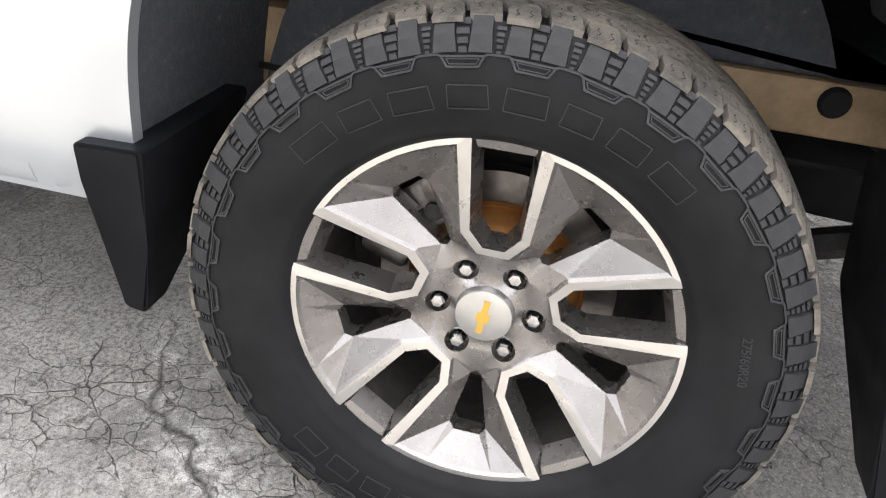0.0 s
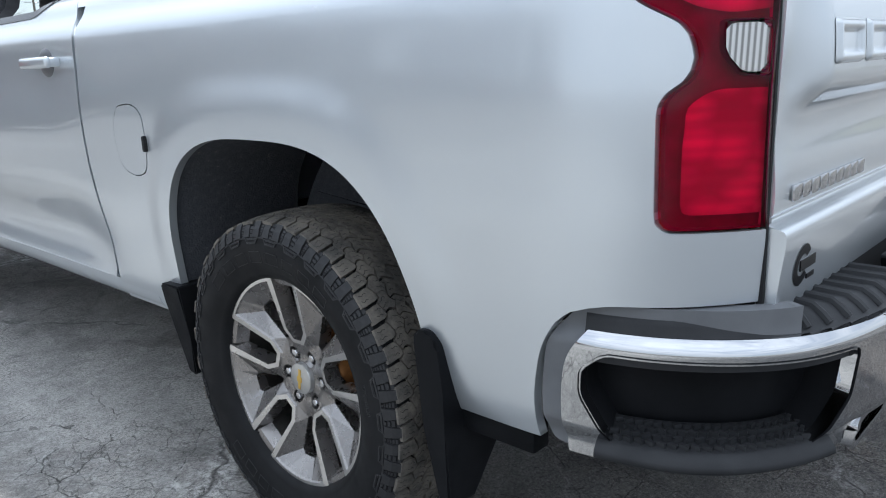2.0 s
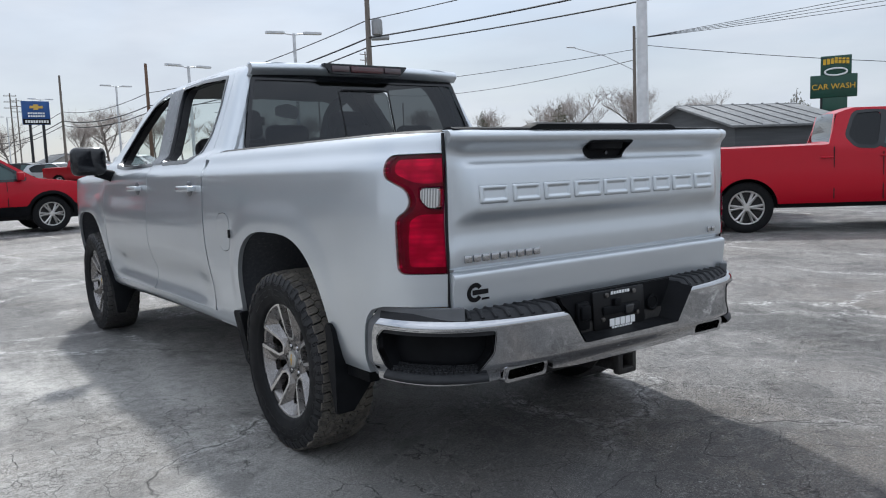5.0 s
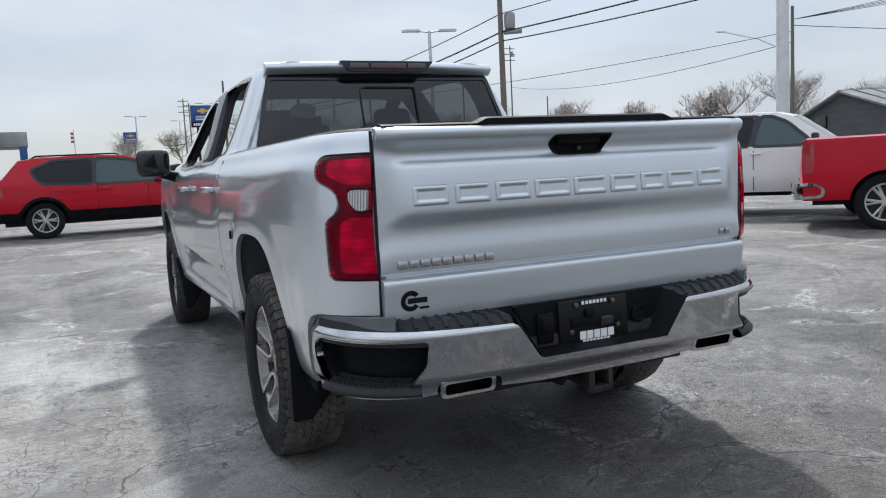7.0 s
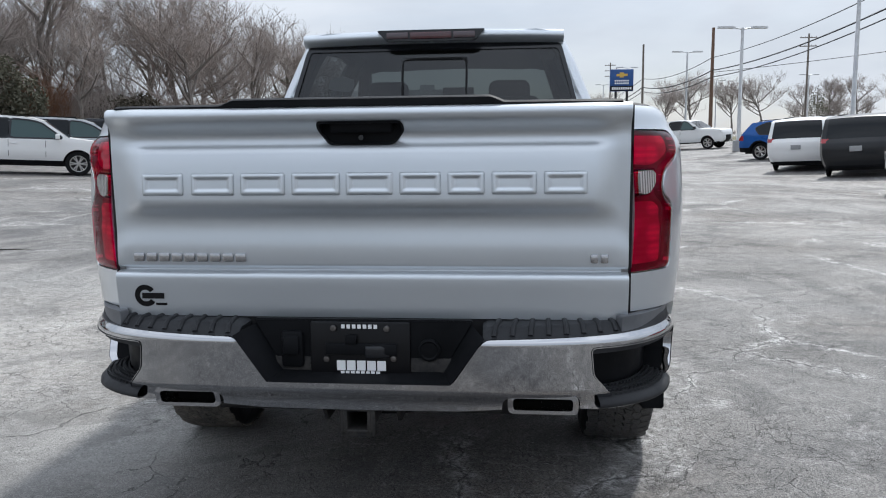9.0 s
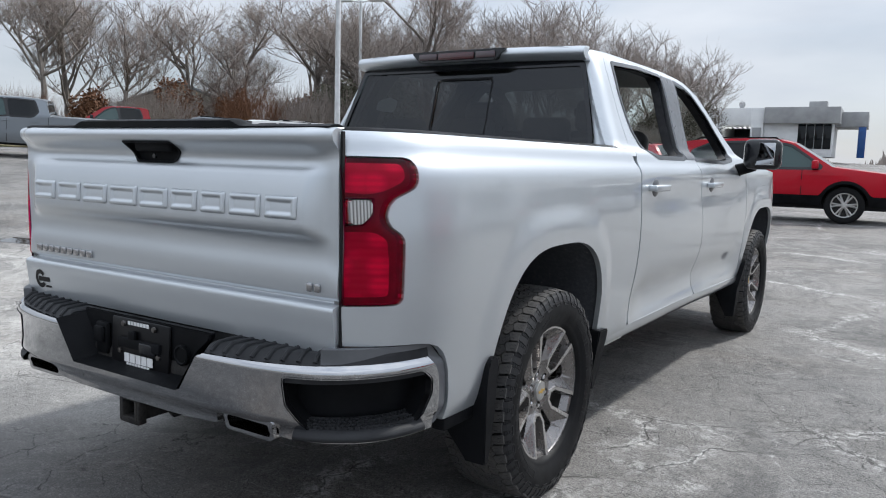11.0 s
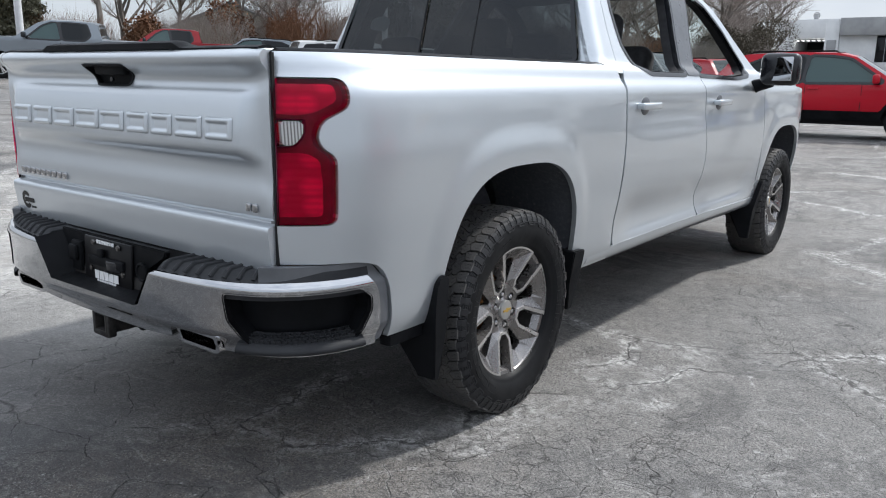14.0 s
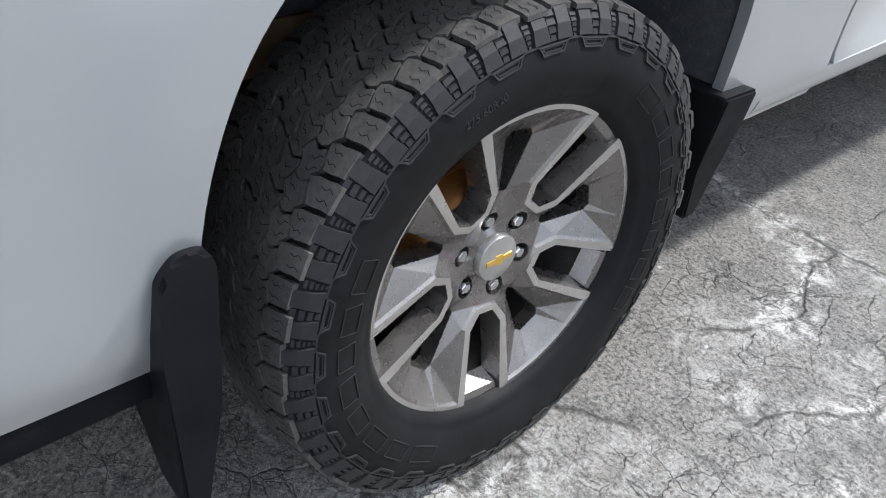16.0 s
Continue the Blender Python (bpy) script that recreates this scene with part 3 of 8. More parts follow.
def panel(name, us, vs, fmap, clips, mats, parent, label="", depth=0.0, inward=(0, 0, 0), flip=False, choose=None, rim=None):
    """A sheet over (u, v) by fmap(u, v) -> x, y, z, cut by clips, with its edges turned in by depth along inward."""
    pts, faces = clip_grid(us, vs, clips)
    P = np.stack([np.asarray(c, float) + 0 * pts[:, 0] for c in fmap(pts[:, 0], pts[:, 1])], 1)
    index = [int(choose(pts[f, 0].mean(), pts[f, 1].mean())) for f in faces] if choose else [0] * len(faces)
    verts, out = [tuple(p) for p in P], [list(f) for f in faces]
    if depth:
        count = {}
        for f in faces:
            for a, b in zip(f, f[1:] + f[:1]):
                count[(a, b)] = count.get((a, b), 0) + 1
        border = [(a, b) for (a, b) in count if (b, a) not in count]
        turn = {}
        inv = inward(pts[:, 0], pts[:, 1]) if callable(inward) else np.tile(np.array(inward, float), (len(pts), 1))
        for v in {v for e in border for v in e}:
            turn[v] = len(verts)
            verts.append(tuple(P[v]))
            verts.append(tuple(P[v] + inv[v] * depth))
        for a, b in border:
            out.append([turn[b], turn[a], turn[a] + 1, turn[b] + 1])
            index.append(rim if rim is not None else 0)
    if flip:
        out = [f[::-1] for f in out]
    return mesh_object(name, verts, out, mats, parent, label, True, index)


def poly_sdf(poly):
    """Signed distance to a closed outline, below 0 inside."""
    a = np.array(poly, float)
    b = np.roll(a, -1, 0)

    def g(u, v):
        u, v = np.asarray(u, float), np.asarray(v, float)
        best, inside = np.full(u.shape, 1e9), np.zeros(u.shape, bool)
        for (ax, ay), (bx, by) in zip(a, b):
            dx, dy = bx - ax, by - ay
            t = np.clip(((u - ax) * dx + (v - ay) * dy) / (dx * dx + dy * dy + 1e-12), 0, 1)
            best = np.minimum(best, np.hypot(u - ax - t * dx, v - ay - t * dy))
            cross = ((ay > v) != (by > v)) & (u < (bx - ax) * (v - ay) / (by - ay + 1e-15) + ax)
            inside ^= cross
        return np.where(inside, -best, best)

    return g


def rounded(poly, r, n=5):
    """The outline with its corners rounded off."""
    out, k = [], len(poly)
    for i in range(k):
        p, a, b = Vector(poly[i]), Vector(poly[i - 1]), Vector(poly[(i + 1) % k])
        da, db = (a - p), (b - p)
        d = min(r, da.length * 0.45, db.length * 0.45)
        s, e = p + da.normalized() * d, p + db.normalized() * d
        for j in range(n + 1):
            t = j / n
            out.append(tuple((1 - t) ** 2 * s + 2 * t * (1 - t) * p + t * t * e))
    return out


def box_bm(bm, size, at=(0, 0, 0), rot=(0, 0, 0), bevel=0.0, taper=None, segments=2):
    """Adds a bevelled box; taper: the top's share of the base in x and y."""
    m = Matrix.LocRotScale(at, Euler([radians(r) for r in rot]), None)
    vs = []
    for z in (-0.5, 0.5):
        t = taper if taper and z > 0 else (1, 1)
        for x, y in ((-0.5, -0.5), (0.5, -0.5), (0.5, 0.5), (-0.5, 0.5)):
            vs.append(bm.verts.new(m @ Vector((x * size[0] * t[0], y * size[1] * t[1], z * size[2]))))
    fs = [bm.faces.new([vs[i] for i in q]) for q in ((3, 2, 1, 0), (4, 5, 6, 7), (0, 1, 5, 4), (1, 2, 6, 5), (2, 3, 7, 6), (3, 0, 4, 7))]
    if bevel:
        es = list({e for f in fs for e in f.edges})
        bmesh.ops.bevel(bm, geom=es, offset=bevel, segments=segments, affect="EDGES", profile=0.5)
    return bm


def box(size, at=(0, 0, 0), rot=(0, 0, 0), bevel=0.0, taper=None, segments=2):
    return box_bm(bmesh.new(), size, at, rot, bevel, taper, segments)


def tube_bm(bm, points, radii, sides=10, caps=True):
    """A tube along points, with a radius at each."""
    pts = [Vector(p) for p in points]
    rings, up = [], None
    for i, p in enumerate(pts):
        d = (pts[min(i + 1, len(pts) - 1)] - pts[max(i - 1, 0)]).normalized()
        if up is None:
            up = Vector((0, 0, 1)) if abs(d.z) < 0.9 else Vector((1, 0, 0))
        a = d.cross(up).normalized()
        up = a.cross(d).normalized()
        r = radii[i] if isinstance(radii, (list, tuple)) else radii
        rings.append([bm.verts.new(p + r * (math.cos(2 * math.pi * k / sides) * a + math.sin(2 * math.pi * k / sides) * up)) for k in range(sides)])
    for r0, r1 in zip(rings, rings[1:]):
        for k in range(sides):
            bm.faces.new((r0[k], r0[(k + 1) % sides], r1[(k + 1) % sides], r1[k]))
    if caps:
        bm.faces.new(rings[0][::-1])
        bm.faces.new(rings[-1])
    return bm


def tube(points, radii, sides=10, caps=True):
    return tube_bm(bmesh.new(), points, radii, sides, caps)


def prism(outline, depth, m=None, bevel=0.0, bm=None):
    """A flat outline (x, y) pushed out along z by depth, then laid by m."""
    bm = bm or bmesh.new()
    m = m or Matrix()
    lo = [bm.verts.new(m @ Vector((x, y, 0))) for x, y in outline]
    hi = [bm.verts.new(m @ Vector((x, y, depth))) for x, y in outline]
    n = len(outline)
    area = sum(outline[i][0] * outline[(i + 1) % n][1] - outline[(i + 1) % n][0] * outline[i][1] for i in range(n))
    if area < 0:
        lo, hi = lo[::-1], hi[::-1]
    top = bm.faces.new(hi)
    fs = [top, bm.faces.new(lo[::-1])]
    for i in range(n):
        fs.append(bm.faces.new((lo[i], lo[(i + 1) % n], hi[(i + 1) % n], hi[i])))
    if bevel:
        bmesh.ops.bevel(bm, geom=list(top.edges), offset=bevel, segments=2, affect="EDGES")
    return bm


def lathe(profile, sides, axis="x", bm=None, at=(0, 0, 0), close=False):
    """Turns a profile of (along, radius) round an axis."""
    bm = bm or bmesh.new()
    at = Vector(at)

    def spot(a, r, k):
        c, s = r * math.cos(2 * math.pi * k / sides), r * math.sin(2 * math.pi * k / sides)
        return at + Vector({"x": (a, c, s), "y": (s, a, c), "z": (c, s, a)}[axis])

    rings = [[bm.verts.new(spot(a, r, k)) for k in range(sides)] if r > 1e-6 else [bm.verts.new(spot(a, 0, 0))] for a, r in profile]
    pairs = list(zip(rings, rings[1:])) + ([(rings[-1], rings[0])] if close else [])
    for r0, r1 in pairs:
        for k in range(sides):
            k2 = (k + 1) % sides
            f = [r0[k % len(r0)], r0[k2 % len(r0)], r1[k2 % len(r1)], r1[k % len(r1)]]
            f = list(dict.fromkeys(f))
            if len(f) > 2:
                bm.faces.new(f)
    return bm


def text_part(name, body, size, depth, mat, parent, m, label=""):
    """Lettering in the built-in font, as a mesh."""
    cu = bpy.data.curves.new(name, "FONT")
    cu.body, cu.size, cu.extrude, cu.align_x, cu.align_y = body, size, depth, "CENTER", "CENTER"
    tmp = new(name, cu)
    me = bpy.data.meshes.new_from_object(tmp.evaluated_get(bpy.context.evaluated_depsgraph_get()))
    bpy.data.objects.remove(tmp)
    bpy.data.curves.remove(cu)
    me.materials.clear()
    me.materials.append(MATS[mat])
    ob = new(name, me)
    ob.parent = parent
    ob.matrix_local = m
    if label:
        tagged(ob, label)
    return ob

# ---- the silver pickup truck ----
truck = thing("pickup_truck", "silver metallic crew cab pickup truck with chrome rear bumper", "pickup truck")


def fine(a, b, step, *extra):
    """Even steps from a to b, with finer ones inside the extra stretches (from, to, step)."""
    v = list(np.arange(a, b + 1e-9, step)) + [b]
    for lo, hi, st in extra:
        v = [x for x in v if not lo < x < hi] + list(np.arange(lo, hi + 1e-9, st))
    v = sorted({round(float(x), 4) for x in v if a - 1e-9 <= x <= b + 1e-9})
    return np.array([x for i, x in enumerate(v) if i == 0 or x - v[i - 1] > 0.0009])


def side_map(sign, out=0.0):
    return lambda y, z: (sign * (half_width(y, z) + out), y, z)


TAIL = rounded([(-1.2, 1.302), (-0.892, 1.300), (-0.893, 1.225), (-0.962, 1.183), (-0.974, 1.135), (-0.966, 1.104), (-0.934, 1.078),
                (-0.932, 0.883), (-1.2, 0.876)], 0.022)
FUEL = rounded([(0.51, 1.045), (0.565, 1.066), (0.655, 1.058), (0.688, 0.985), (0.672, 0.89), (0.60, 0.868), (0.525, 0.885), (0.508, 0.96)], 0.03)
BUMPER_CUT = rounded([(-1.3, 0.758), (-0.86, 0.760), (-0.790, 0.740), (-0.745, 0.672), (-0.724, 0.57), (-0.724, 0.40), (-1.3, 0.40)], 0.04)
REAR_WIN = rounded([(1.15, 1.822), (1.088, 1.66), (1.085, 1.47), (1.15, 1.375), (1.27, 1.336), (1.755, 1.334), (1.985, 1.838), (1.62, 1.846)], 0.03)
FRONT_WIN = rounded([(1.945, 1.334), (2.62, 1.322), (2.87, 1.338), (2.965, 1.40), (2.74, 1.63), (2.52, 1.775), (2.40, 1.81), (2.225, 1.832)], 0.03)
REAR_DOOR = rounded([(0.902, 0.515), (2.085, 0.505), (2.05, 0.72), (2.008, 0.95), (1.966, 1.23), (1.958, 1.34), (2.13, 1.95), (1.20, 1.95), (1.09, 1.86),
                     (1.028, 1.765), (0.99, 1.55), (0.968, 1.38), (0.905, 1.275), (0.90, 1.1)], 0.03)
FRONT_DOOR = rounded([(2.093, 0.505), (3.16, 0.475), (3.20, 0.60), (3.17, 0.95), (3.13, 1.24), (3.16, 1.33), (3.05, 1.47), (2.70, 1.80), (2.14, 1.95),
                      (1.966, 1.34), (1.974, 1.23), (2.016, 0.95), (2.058, 0.72)], 0.03)
TAIL_G, FUEL_G, BCUT_G = poly_sdf(TAIL), poly_sdf(FUEL), poly_sdf(BUMPER_CUT)
RW_G, FW_G, RD_G, FD_G = poly_sdf(REAR_WIN), poly_sdf(FRONT_WIN), poly_sdf(REAR_DOOR), poly_sdf(FRONT_DOOR)


def inside_of(sign):
    return (-sign, 0, 0)


def build_side(sign):
    flip = sign < 0
    f = side_map(sign)
    zs = fine(0.40, 1.376, 0.016, (1.22, 1.376, 0.0125))
    # bed side with arch, lamp and bumper cut out of it
    ys = fine(-1.046, 0.886, 0.03, (-1.046, -0.86, 0.006), (-0.60, 0.60, 0.0125))
    panel("bed_side", ys, zs, f, [lambda y, z: -arch(y, z, 0.0), lambda y, z: -(TAIL_G(y, z) - 0.004), lambda y, z: -BCUT_G(y, z),
                lambda y, z: -(FUEL_G(y, z) - 0.003) if sign < 0 else 0 * y - 1.0, lambda y, z: 0.485 - 0.03 * smooth(y, 0.3, 0.6) - z], "silver_paint", truck,
                depth=0.022, inward=inside_of(sign), flip=flip)
    if sign < 0:
        fuel = panel("fuel_door", fine(0.49, 0.70, 0.02), fine(0.85, 1.08, 0.02), side_map(sign, 0.001), [FUEL_G], "silver_paint", truck, depth=0.01,
                     inward=inside_of(sign), flip=flip)
        part("finger_notch", box((0.02, 0.014, 0.042), (sign * 1.012, 0.507, 0.962), bevel=0.004), "gap", fuel)
    # lamp: red lens wrapped round the corner, with a clear reversing window
    rev = poly_sdf([(-1.0425, 1.184), (-0.998, 1.184), (-1.000, 1.142), (-1.018, 1.112), (-1.0425, 1.110)])
    ly, lz = fine(-1.047, -0.88, 0.006), fine(0.86, 1.31, 0.012)
    bulge = lambda y, z: (sign * (half_width(y, z) + 0.006 - 0.010 * smooth(TAIL_G(y, z), -0.014, 0.0)), y, z)
    deep = lambda d: (lambda y, z: (sign * (half_width(y, z) - d), y + 0.004, z))
    house = panel("lamp_housing", ly, lz, deep(0.030), [TAIL_G, lambda y, z: -(rev(y, z) - 0.004)], "lamp_well", truck, "dark lamp housing behind the lens", depth=0.03, inward=(sign, 0, 0), flip=flip)
    for zone in ([(-1.2, 1.285), (-0.912, 1.285), (-0.912, 1.238), (-0.965, 1.205), (-1.0, 1.196), (-1.2, 1.230)],
                 [(-1.2, 1.080), (-1.03, 1.090), (-0.985, 1.090), (-0.955, 1.065), (-0.952, 0.903), (-1.2, 0.898)]):
        panel("lamp_reflector", ly, lz, lambda y, z: (sign * (half_width(y, z) - 0.022 - 0.006 * (1 - smooth(np.abs(z - 1.045), 0.0, 0.045))), y + 0.002, z), [poly_sdf(rounded(zone, 0.014, 4)), lambda y, z: TAIL_G(y, z) + 0.010], "reflector", house, "faceted reflector")
    lamp = panel("tail_lamp", ly, lz, bulge, [TAIL_G, lambda y, z: -rev(y, z)], "red_lens", truck, "red wraparound tail lamp lens", depth=0.006,
                 inward=inside_of(sign), flip=flip)
    panel("reversing_lens", ly, lz, lambda y, z: (sign * (half_width(y, z) + 0.007), y, z), [lambda y, z: rev(y, z) + 0.002, TAIL_G], "clear_lens", lamp,
          "clear ribbed reversing lens", depth=0.02, inward=inside_of(sign), flip=flip)
    # doors
    dz = fine(0.46, 1.90, 0.03, (1.22, 1.40, 0.0125))
    top = lambda y, z: z - (roofline(y) - 0.026)
    out = []
    for nm, lo, hi, shape, win in (("rear_door", 0.89, 2.15, RD_G, RW_G), ("front_door", 1.95, 3.22, FD_G, FW_G)):
        d = panel(nm, fine(lo, hi, 0.03), dz, f, [shape, top, lambda y, z, w=win: -w(y, z)], "silver_paint", truck, depth=0.025,
                  inward=inside_of(sign), flip=flip)
        # dark rubber round the opening, a bright strip below it, then the pane
        panel("window_trim", fine(lo, hi, 0.02), fine(1.28, 1.88, 0.02), side_map(sign, 0.003), [lambda y, z, w=win: w(y, z) - 0.006,
              lambda y, z, w=win: -(w(y, z) + 0.016)], "gloss_black", d, depth=0.07, inward=inside_of(sign), flip=flip)
        panel("inner_panel", fine(lo, hi, 0.06), fine(0.5, 1.9, 0.06), side_map(sign, -0.075), [lambda y, z, s=shape: s(y, z) + 0.01, top,
              lambda y, z, w=win: -(w(y, z) + 0.02)], "interior", d, depth=0.05, inward=(sign, 0, 0), flip=not flip)
        hy = 1.115 if nm == "rear_door" else 2.205
        hx = sign * (float(half_width(hy, 1.185)) + 0.001)
        cup = bmesh.new()
        bmesh.ops.create_uvsphere(cup, u_segments=20, v_segments=10, radius=1.0)
        bmesh.ops.scale(cup, vec=(0.012, 0.062, 0.046), verts=cup.verts)
        bmesh.ops.translate(cup, vec=(hx - sign * 0.004, hy, 1.187), verts=cup.verts)
        part("handle_cup", cup, "satin_trim", d)
        hb = box((0.022, 0.215, 0.034), (hx + sign * 0.036, hy, 1.187), bevel=0.010, segments=3)
        for dy in (-0.088, 0.088):
            box_bm(hb, (0.034, 0.034, 0.028), (hx + sign * 0.016, hy + dy, 1.187), bevel=0.006)
        part("door_handle", hb, "silver_paint", d, "silver pull handle")
        out.append(d)
    # pillar applique between the two windows
    PIL = poly_sdf([(1.765, 1.338), (1.945, 1.336), (2.222, 1.832), (1.992, 1.84)])
    panel("pillar_cover", fine(1.74, 2.26, 0.02), fine(1.32, 1.86, 0.02), side_map(sign, 0.004), [PIL, lambda y, z: -np.abs(FD_G(y, z) - 0.004) + 0.003], "satin_trim", truck,
          "satin dark grey pillar cover", depth=0.012, inward=inside_of(sign), flip=flip)
    # cab frame: rear pillar, roof rail and front pillar, seen round the doors
    cab_round = lambda y, z: half_width(y, z) - 0.055 * (1 - np.sqrt(np.clip(1 - np.clip((cab_back(z) + 0.07 - y) / 0.07, 0, 1) ** 2, 0, 1)))
    panel("cab_frame", fine(0.78, 3.34, 0.03, (0.78, 0.96, 0.008)), fine(1.26, 1.90, 0.02), lambda y, z: (sign * cab_round(y, z), y, z),
          [lambda y, z: z - roofline(y), lambda y, z: cab_back(z) - y, lambda y, z: -(np.minimum(RD_G(y, z), FD_G(y, z)) - 0.004) * 1.0 + 2 * (top(y, z) > -0.004) * -1.0,
           lambda y, z: np.where(y > 1.2, 1.30 - z, 1.34 - z)], "silver_paint", truck, depth=0.02, inward=inside_of(sign), flip=flip)
    # front wing
    panel("front_wing", fine(3.135, 4.64, 0.03, (3.25, 4.25, 0.02)), fine(0.44, 1.30, 0.03), f,
          [lambda y, z: -arch(y, z, WB), lambda y, z: -(FD_G(y, z) - 0.008), lambda y, z: z - (1.295 - 0.05 * smooth(y, 3.6, 4.64)),
           lambda y, z: np.where(y > 4.2, 0.60 - z, 0.46 - z)], "silver_paint", truck, depth=0.022, inward=inside_of(sign), flip=flip)
    # sill: a rounded strip under the doors, with a dark joint near its rear end
    ss = np.linspace(0, 1, 9)
    prof = lambda s: (curve(s, [(0, 0.874), (0.3, 0.926), (0.6, 0.955), (1.0, 0.966)]), 0.405 + 0.105 * s)
    sill_map = lambda y, s: (sign * (prof(s)[0] - 0.02 * smooth(y, 0.62, 0.5)), y, prof(s)[1] - 0.022 * smooth(y, 1.6, 3.3) + 0.01)
    panel("sill", fine(0.655, 3.30, 0.1), ss, sill_map, [], "silver_paint", truck, depth=0.05, inward=inside_of(sign), flip=flip)
    panel("sill_end", fine(0.48, 0.625, 0.03), ss, sill_map, [], "silver_paint", truck, depth=0.05, inward=inside_of(sign), flip=flip)
    panel("sill_joint", fine(0.62, 0.66, 0.02), ss, lambda y, s: (sign * (prof(s)[0] - 0.012), y, prof(s)[1] + 0.01), [], "gap", truck, flip=flip)
    # liners of the arches
    for yc, nm in ((0.0, "wheel_liner"), (WB, "wheel_liner")):
        th = np.linspace(-0.02 * np.pi, (0.80 if yc < 1 else 1.02) * np.pi, 40)

        def liner(t, s, yc=yc):
            c, sn = np.cos(t), np.sin(t)
            k = (np.abs(c) ** ARCH_P + np.abs(np.maximum(sn, 0)) ** ARCH_P + 1e-9) ** (-1 / ARCH_P)
            k = np.where(sn < 0, 1.0 / np.maximum(np.abs(c), 0.3), k)
            y = yc + (ARCH_W + 0.012) * k * c
            z = HUB + (ARCH_TOP - HUB + 0.012) * np.where(sn < 0, sn, k * sn)
            x = half_width(y, np.clip(z, 0.5, 1.2)) - 0.012 - 0.42 * s
            return sign * x, y, z

        panel(nm, th, np.linspace(0, 1, 8), liner, [], "liner", truck, flip=not flip)
        bm = bmesh.new()
        outline = [(yc + 0.49 * math.cos(a), HUB + 0.62 * math.sin(a)) for a in np.linspace(-0.2, math.pi - (0.5 if yc < 1 else -0.2), 24)]
        if yc < 1:
            outline += [(-0.56, 0.70), (-0.05, 0.70), (-0.05, 0.30)]
        prism([(y, z) for y, z in outline], 0.01, Matrix(((0, 0, 1, sign * 0.575), (1, 0, 0, 0), (0, 1, 0, 0), (0, 0, 0, 1))), bm=bm)
        part("arch_wall", bm, "liner", truck)
    # mirror
    mir = bmesh.new()
    box_bm(mir, (0.24, 0.13, 0.205), (sign * 1.15, 2.90, 1.39), (0, 0, sign * 6), 0.045, None, 4)
    mo = part("door_mirror", mir, "gloss_black", truck, "gloss black door mirror on a stalk")
    # left glass is plain gloss black: a dark reflection put into its colour
    part("mirror_glass", box((0.185, 0.010, 0.15), (sign * 1.152, 2.834, 1.392), (-3, 0, sign * -13), 0.003), "chrome" if sign > 0 else "gloss_black", mo, "mirror glass" if sign > 0 else "mirror glass coloured black for a dark reflection")
    part("mirror_arm", tube([(sign * 0.93, 2.95, 1.25), (sign * 1.0, 2.93, 1.285), (sign * 1.10, 2.91, 1.31)], [0.05, 0.042, 0.035], 10), "black_plastic", mo)
    # rail cap on the bed side
    panel("rail_cap", fine(-1.035, 0.885, 0.05, (-1.035, -0.8, 0.01)), np.linspace(0, 1, 6),
          lambda y, s: (sign * (half_width(y, 0 * y + 1.376) - 0.008 - 0.085 * s), y, 1.376 + 0.012 * np.sin(np.pi * np.clip(s * 0.9 + 0.05, 0, 1))), [],
          "black_plastic", truck, depth=0.02, inward=(0, 0, -1), flip=not flip)
    panel("bed_inner_wall", fine(-1.0, 0.86, 0.2), np.array([1.02, 1.2, 1.378]), lambda y, z: (sign * (half_width(y, 0 * y + 1.376) - 0.10), y, z), [], "silver_paint", truck, flip=not flip)
    # guards before and behind the rear wheel, and behind the front one
    def guard(nm, pts, x0, x1, lean):
        bm = bmesh.new()
        m4 = Matrix(((0, 0, sign, sign * x0 if sign > 0 else -x0), (1, 0, 0, 0), (0, 1, 0, 0), (0, 0, 0, 1)))
        prism(rounded(pts, 0.011, 3), x1 - x0, m4, 0.005, bm)
        if sign < 0:
            bmesh.ops.reverse_faces(bm, faces=bm.faces)
        for v in bm.verts:
            if abs(v.co.x) > 0.5 * (x0 + x1):
                v.co.x += sign * lean * (float(smooth(v.co.z, 0.30, 0.62)) - 0.35)
            else:
                v.co.x += sign * (x1 - x0 - 0.075) * float(smooth(v.co.z, 0.50, 0.29))
        return part(nm, bm, "black_plastic", truck, "black moulded splash guard")
    guard("splash_guard", [(-0.462, 0.628), (-0.470, 0.648), (-0.500, 0.650), (-0.522, 0.625), (-0.534, 0.54), (-0.545, 0.285), (-0.517, 0.282), (-0.480, 0.45)], 0.72, 1.006, -0.004)
    guard("splash_guard", [(0.452, 0.572), (0.552, 0.568), (0.550, 0.50), (0.545, 0.42), (0.537, 0.290), (0.500, 0.284), (0.475, 0.42)], 0.70, 0.975, 0.05)
    guard("splash_guard", [(3.265, 0.60), (3.29, 0.62), (3.285, 0.45), (3.21, 0.20), (3.17, 0.20), (3.20, 0.40)], 0.72, 0.985, 0.04)
    # dark lower strip behind the rear wheel
    part("lower_valance", box((0.05, 0.19, 0.058), (sign * 0.925, -0.612, 0.468), bevel=0.006), "black_plastic", truck)
    return out


for _sign in (1, -1):
    build_side(_sign)

# ---- cab: roof, rear window, windscreen, bonnet ----
ROOF_S = np.concatenate([np.linspace(-1, -0.8, 9)[:-1], np.linspace(-0.8, 0.8, 15), np.linspace(0.8, 1, 9)[1:]])


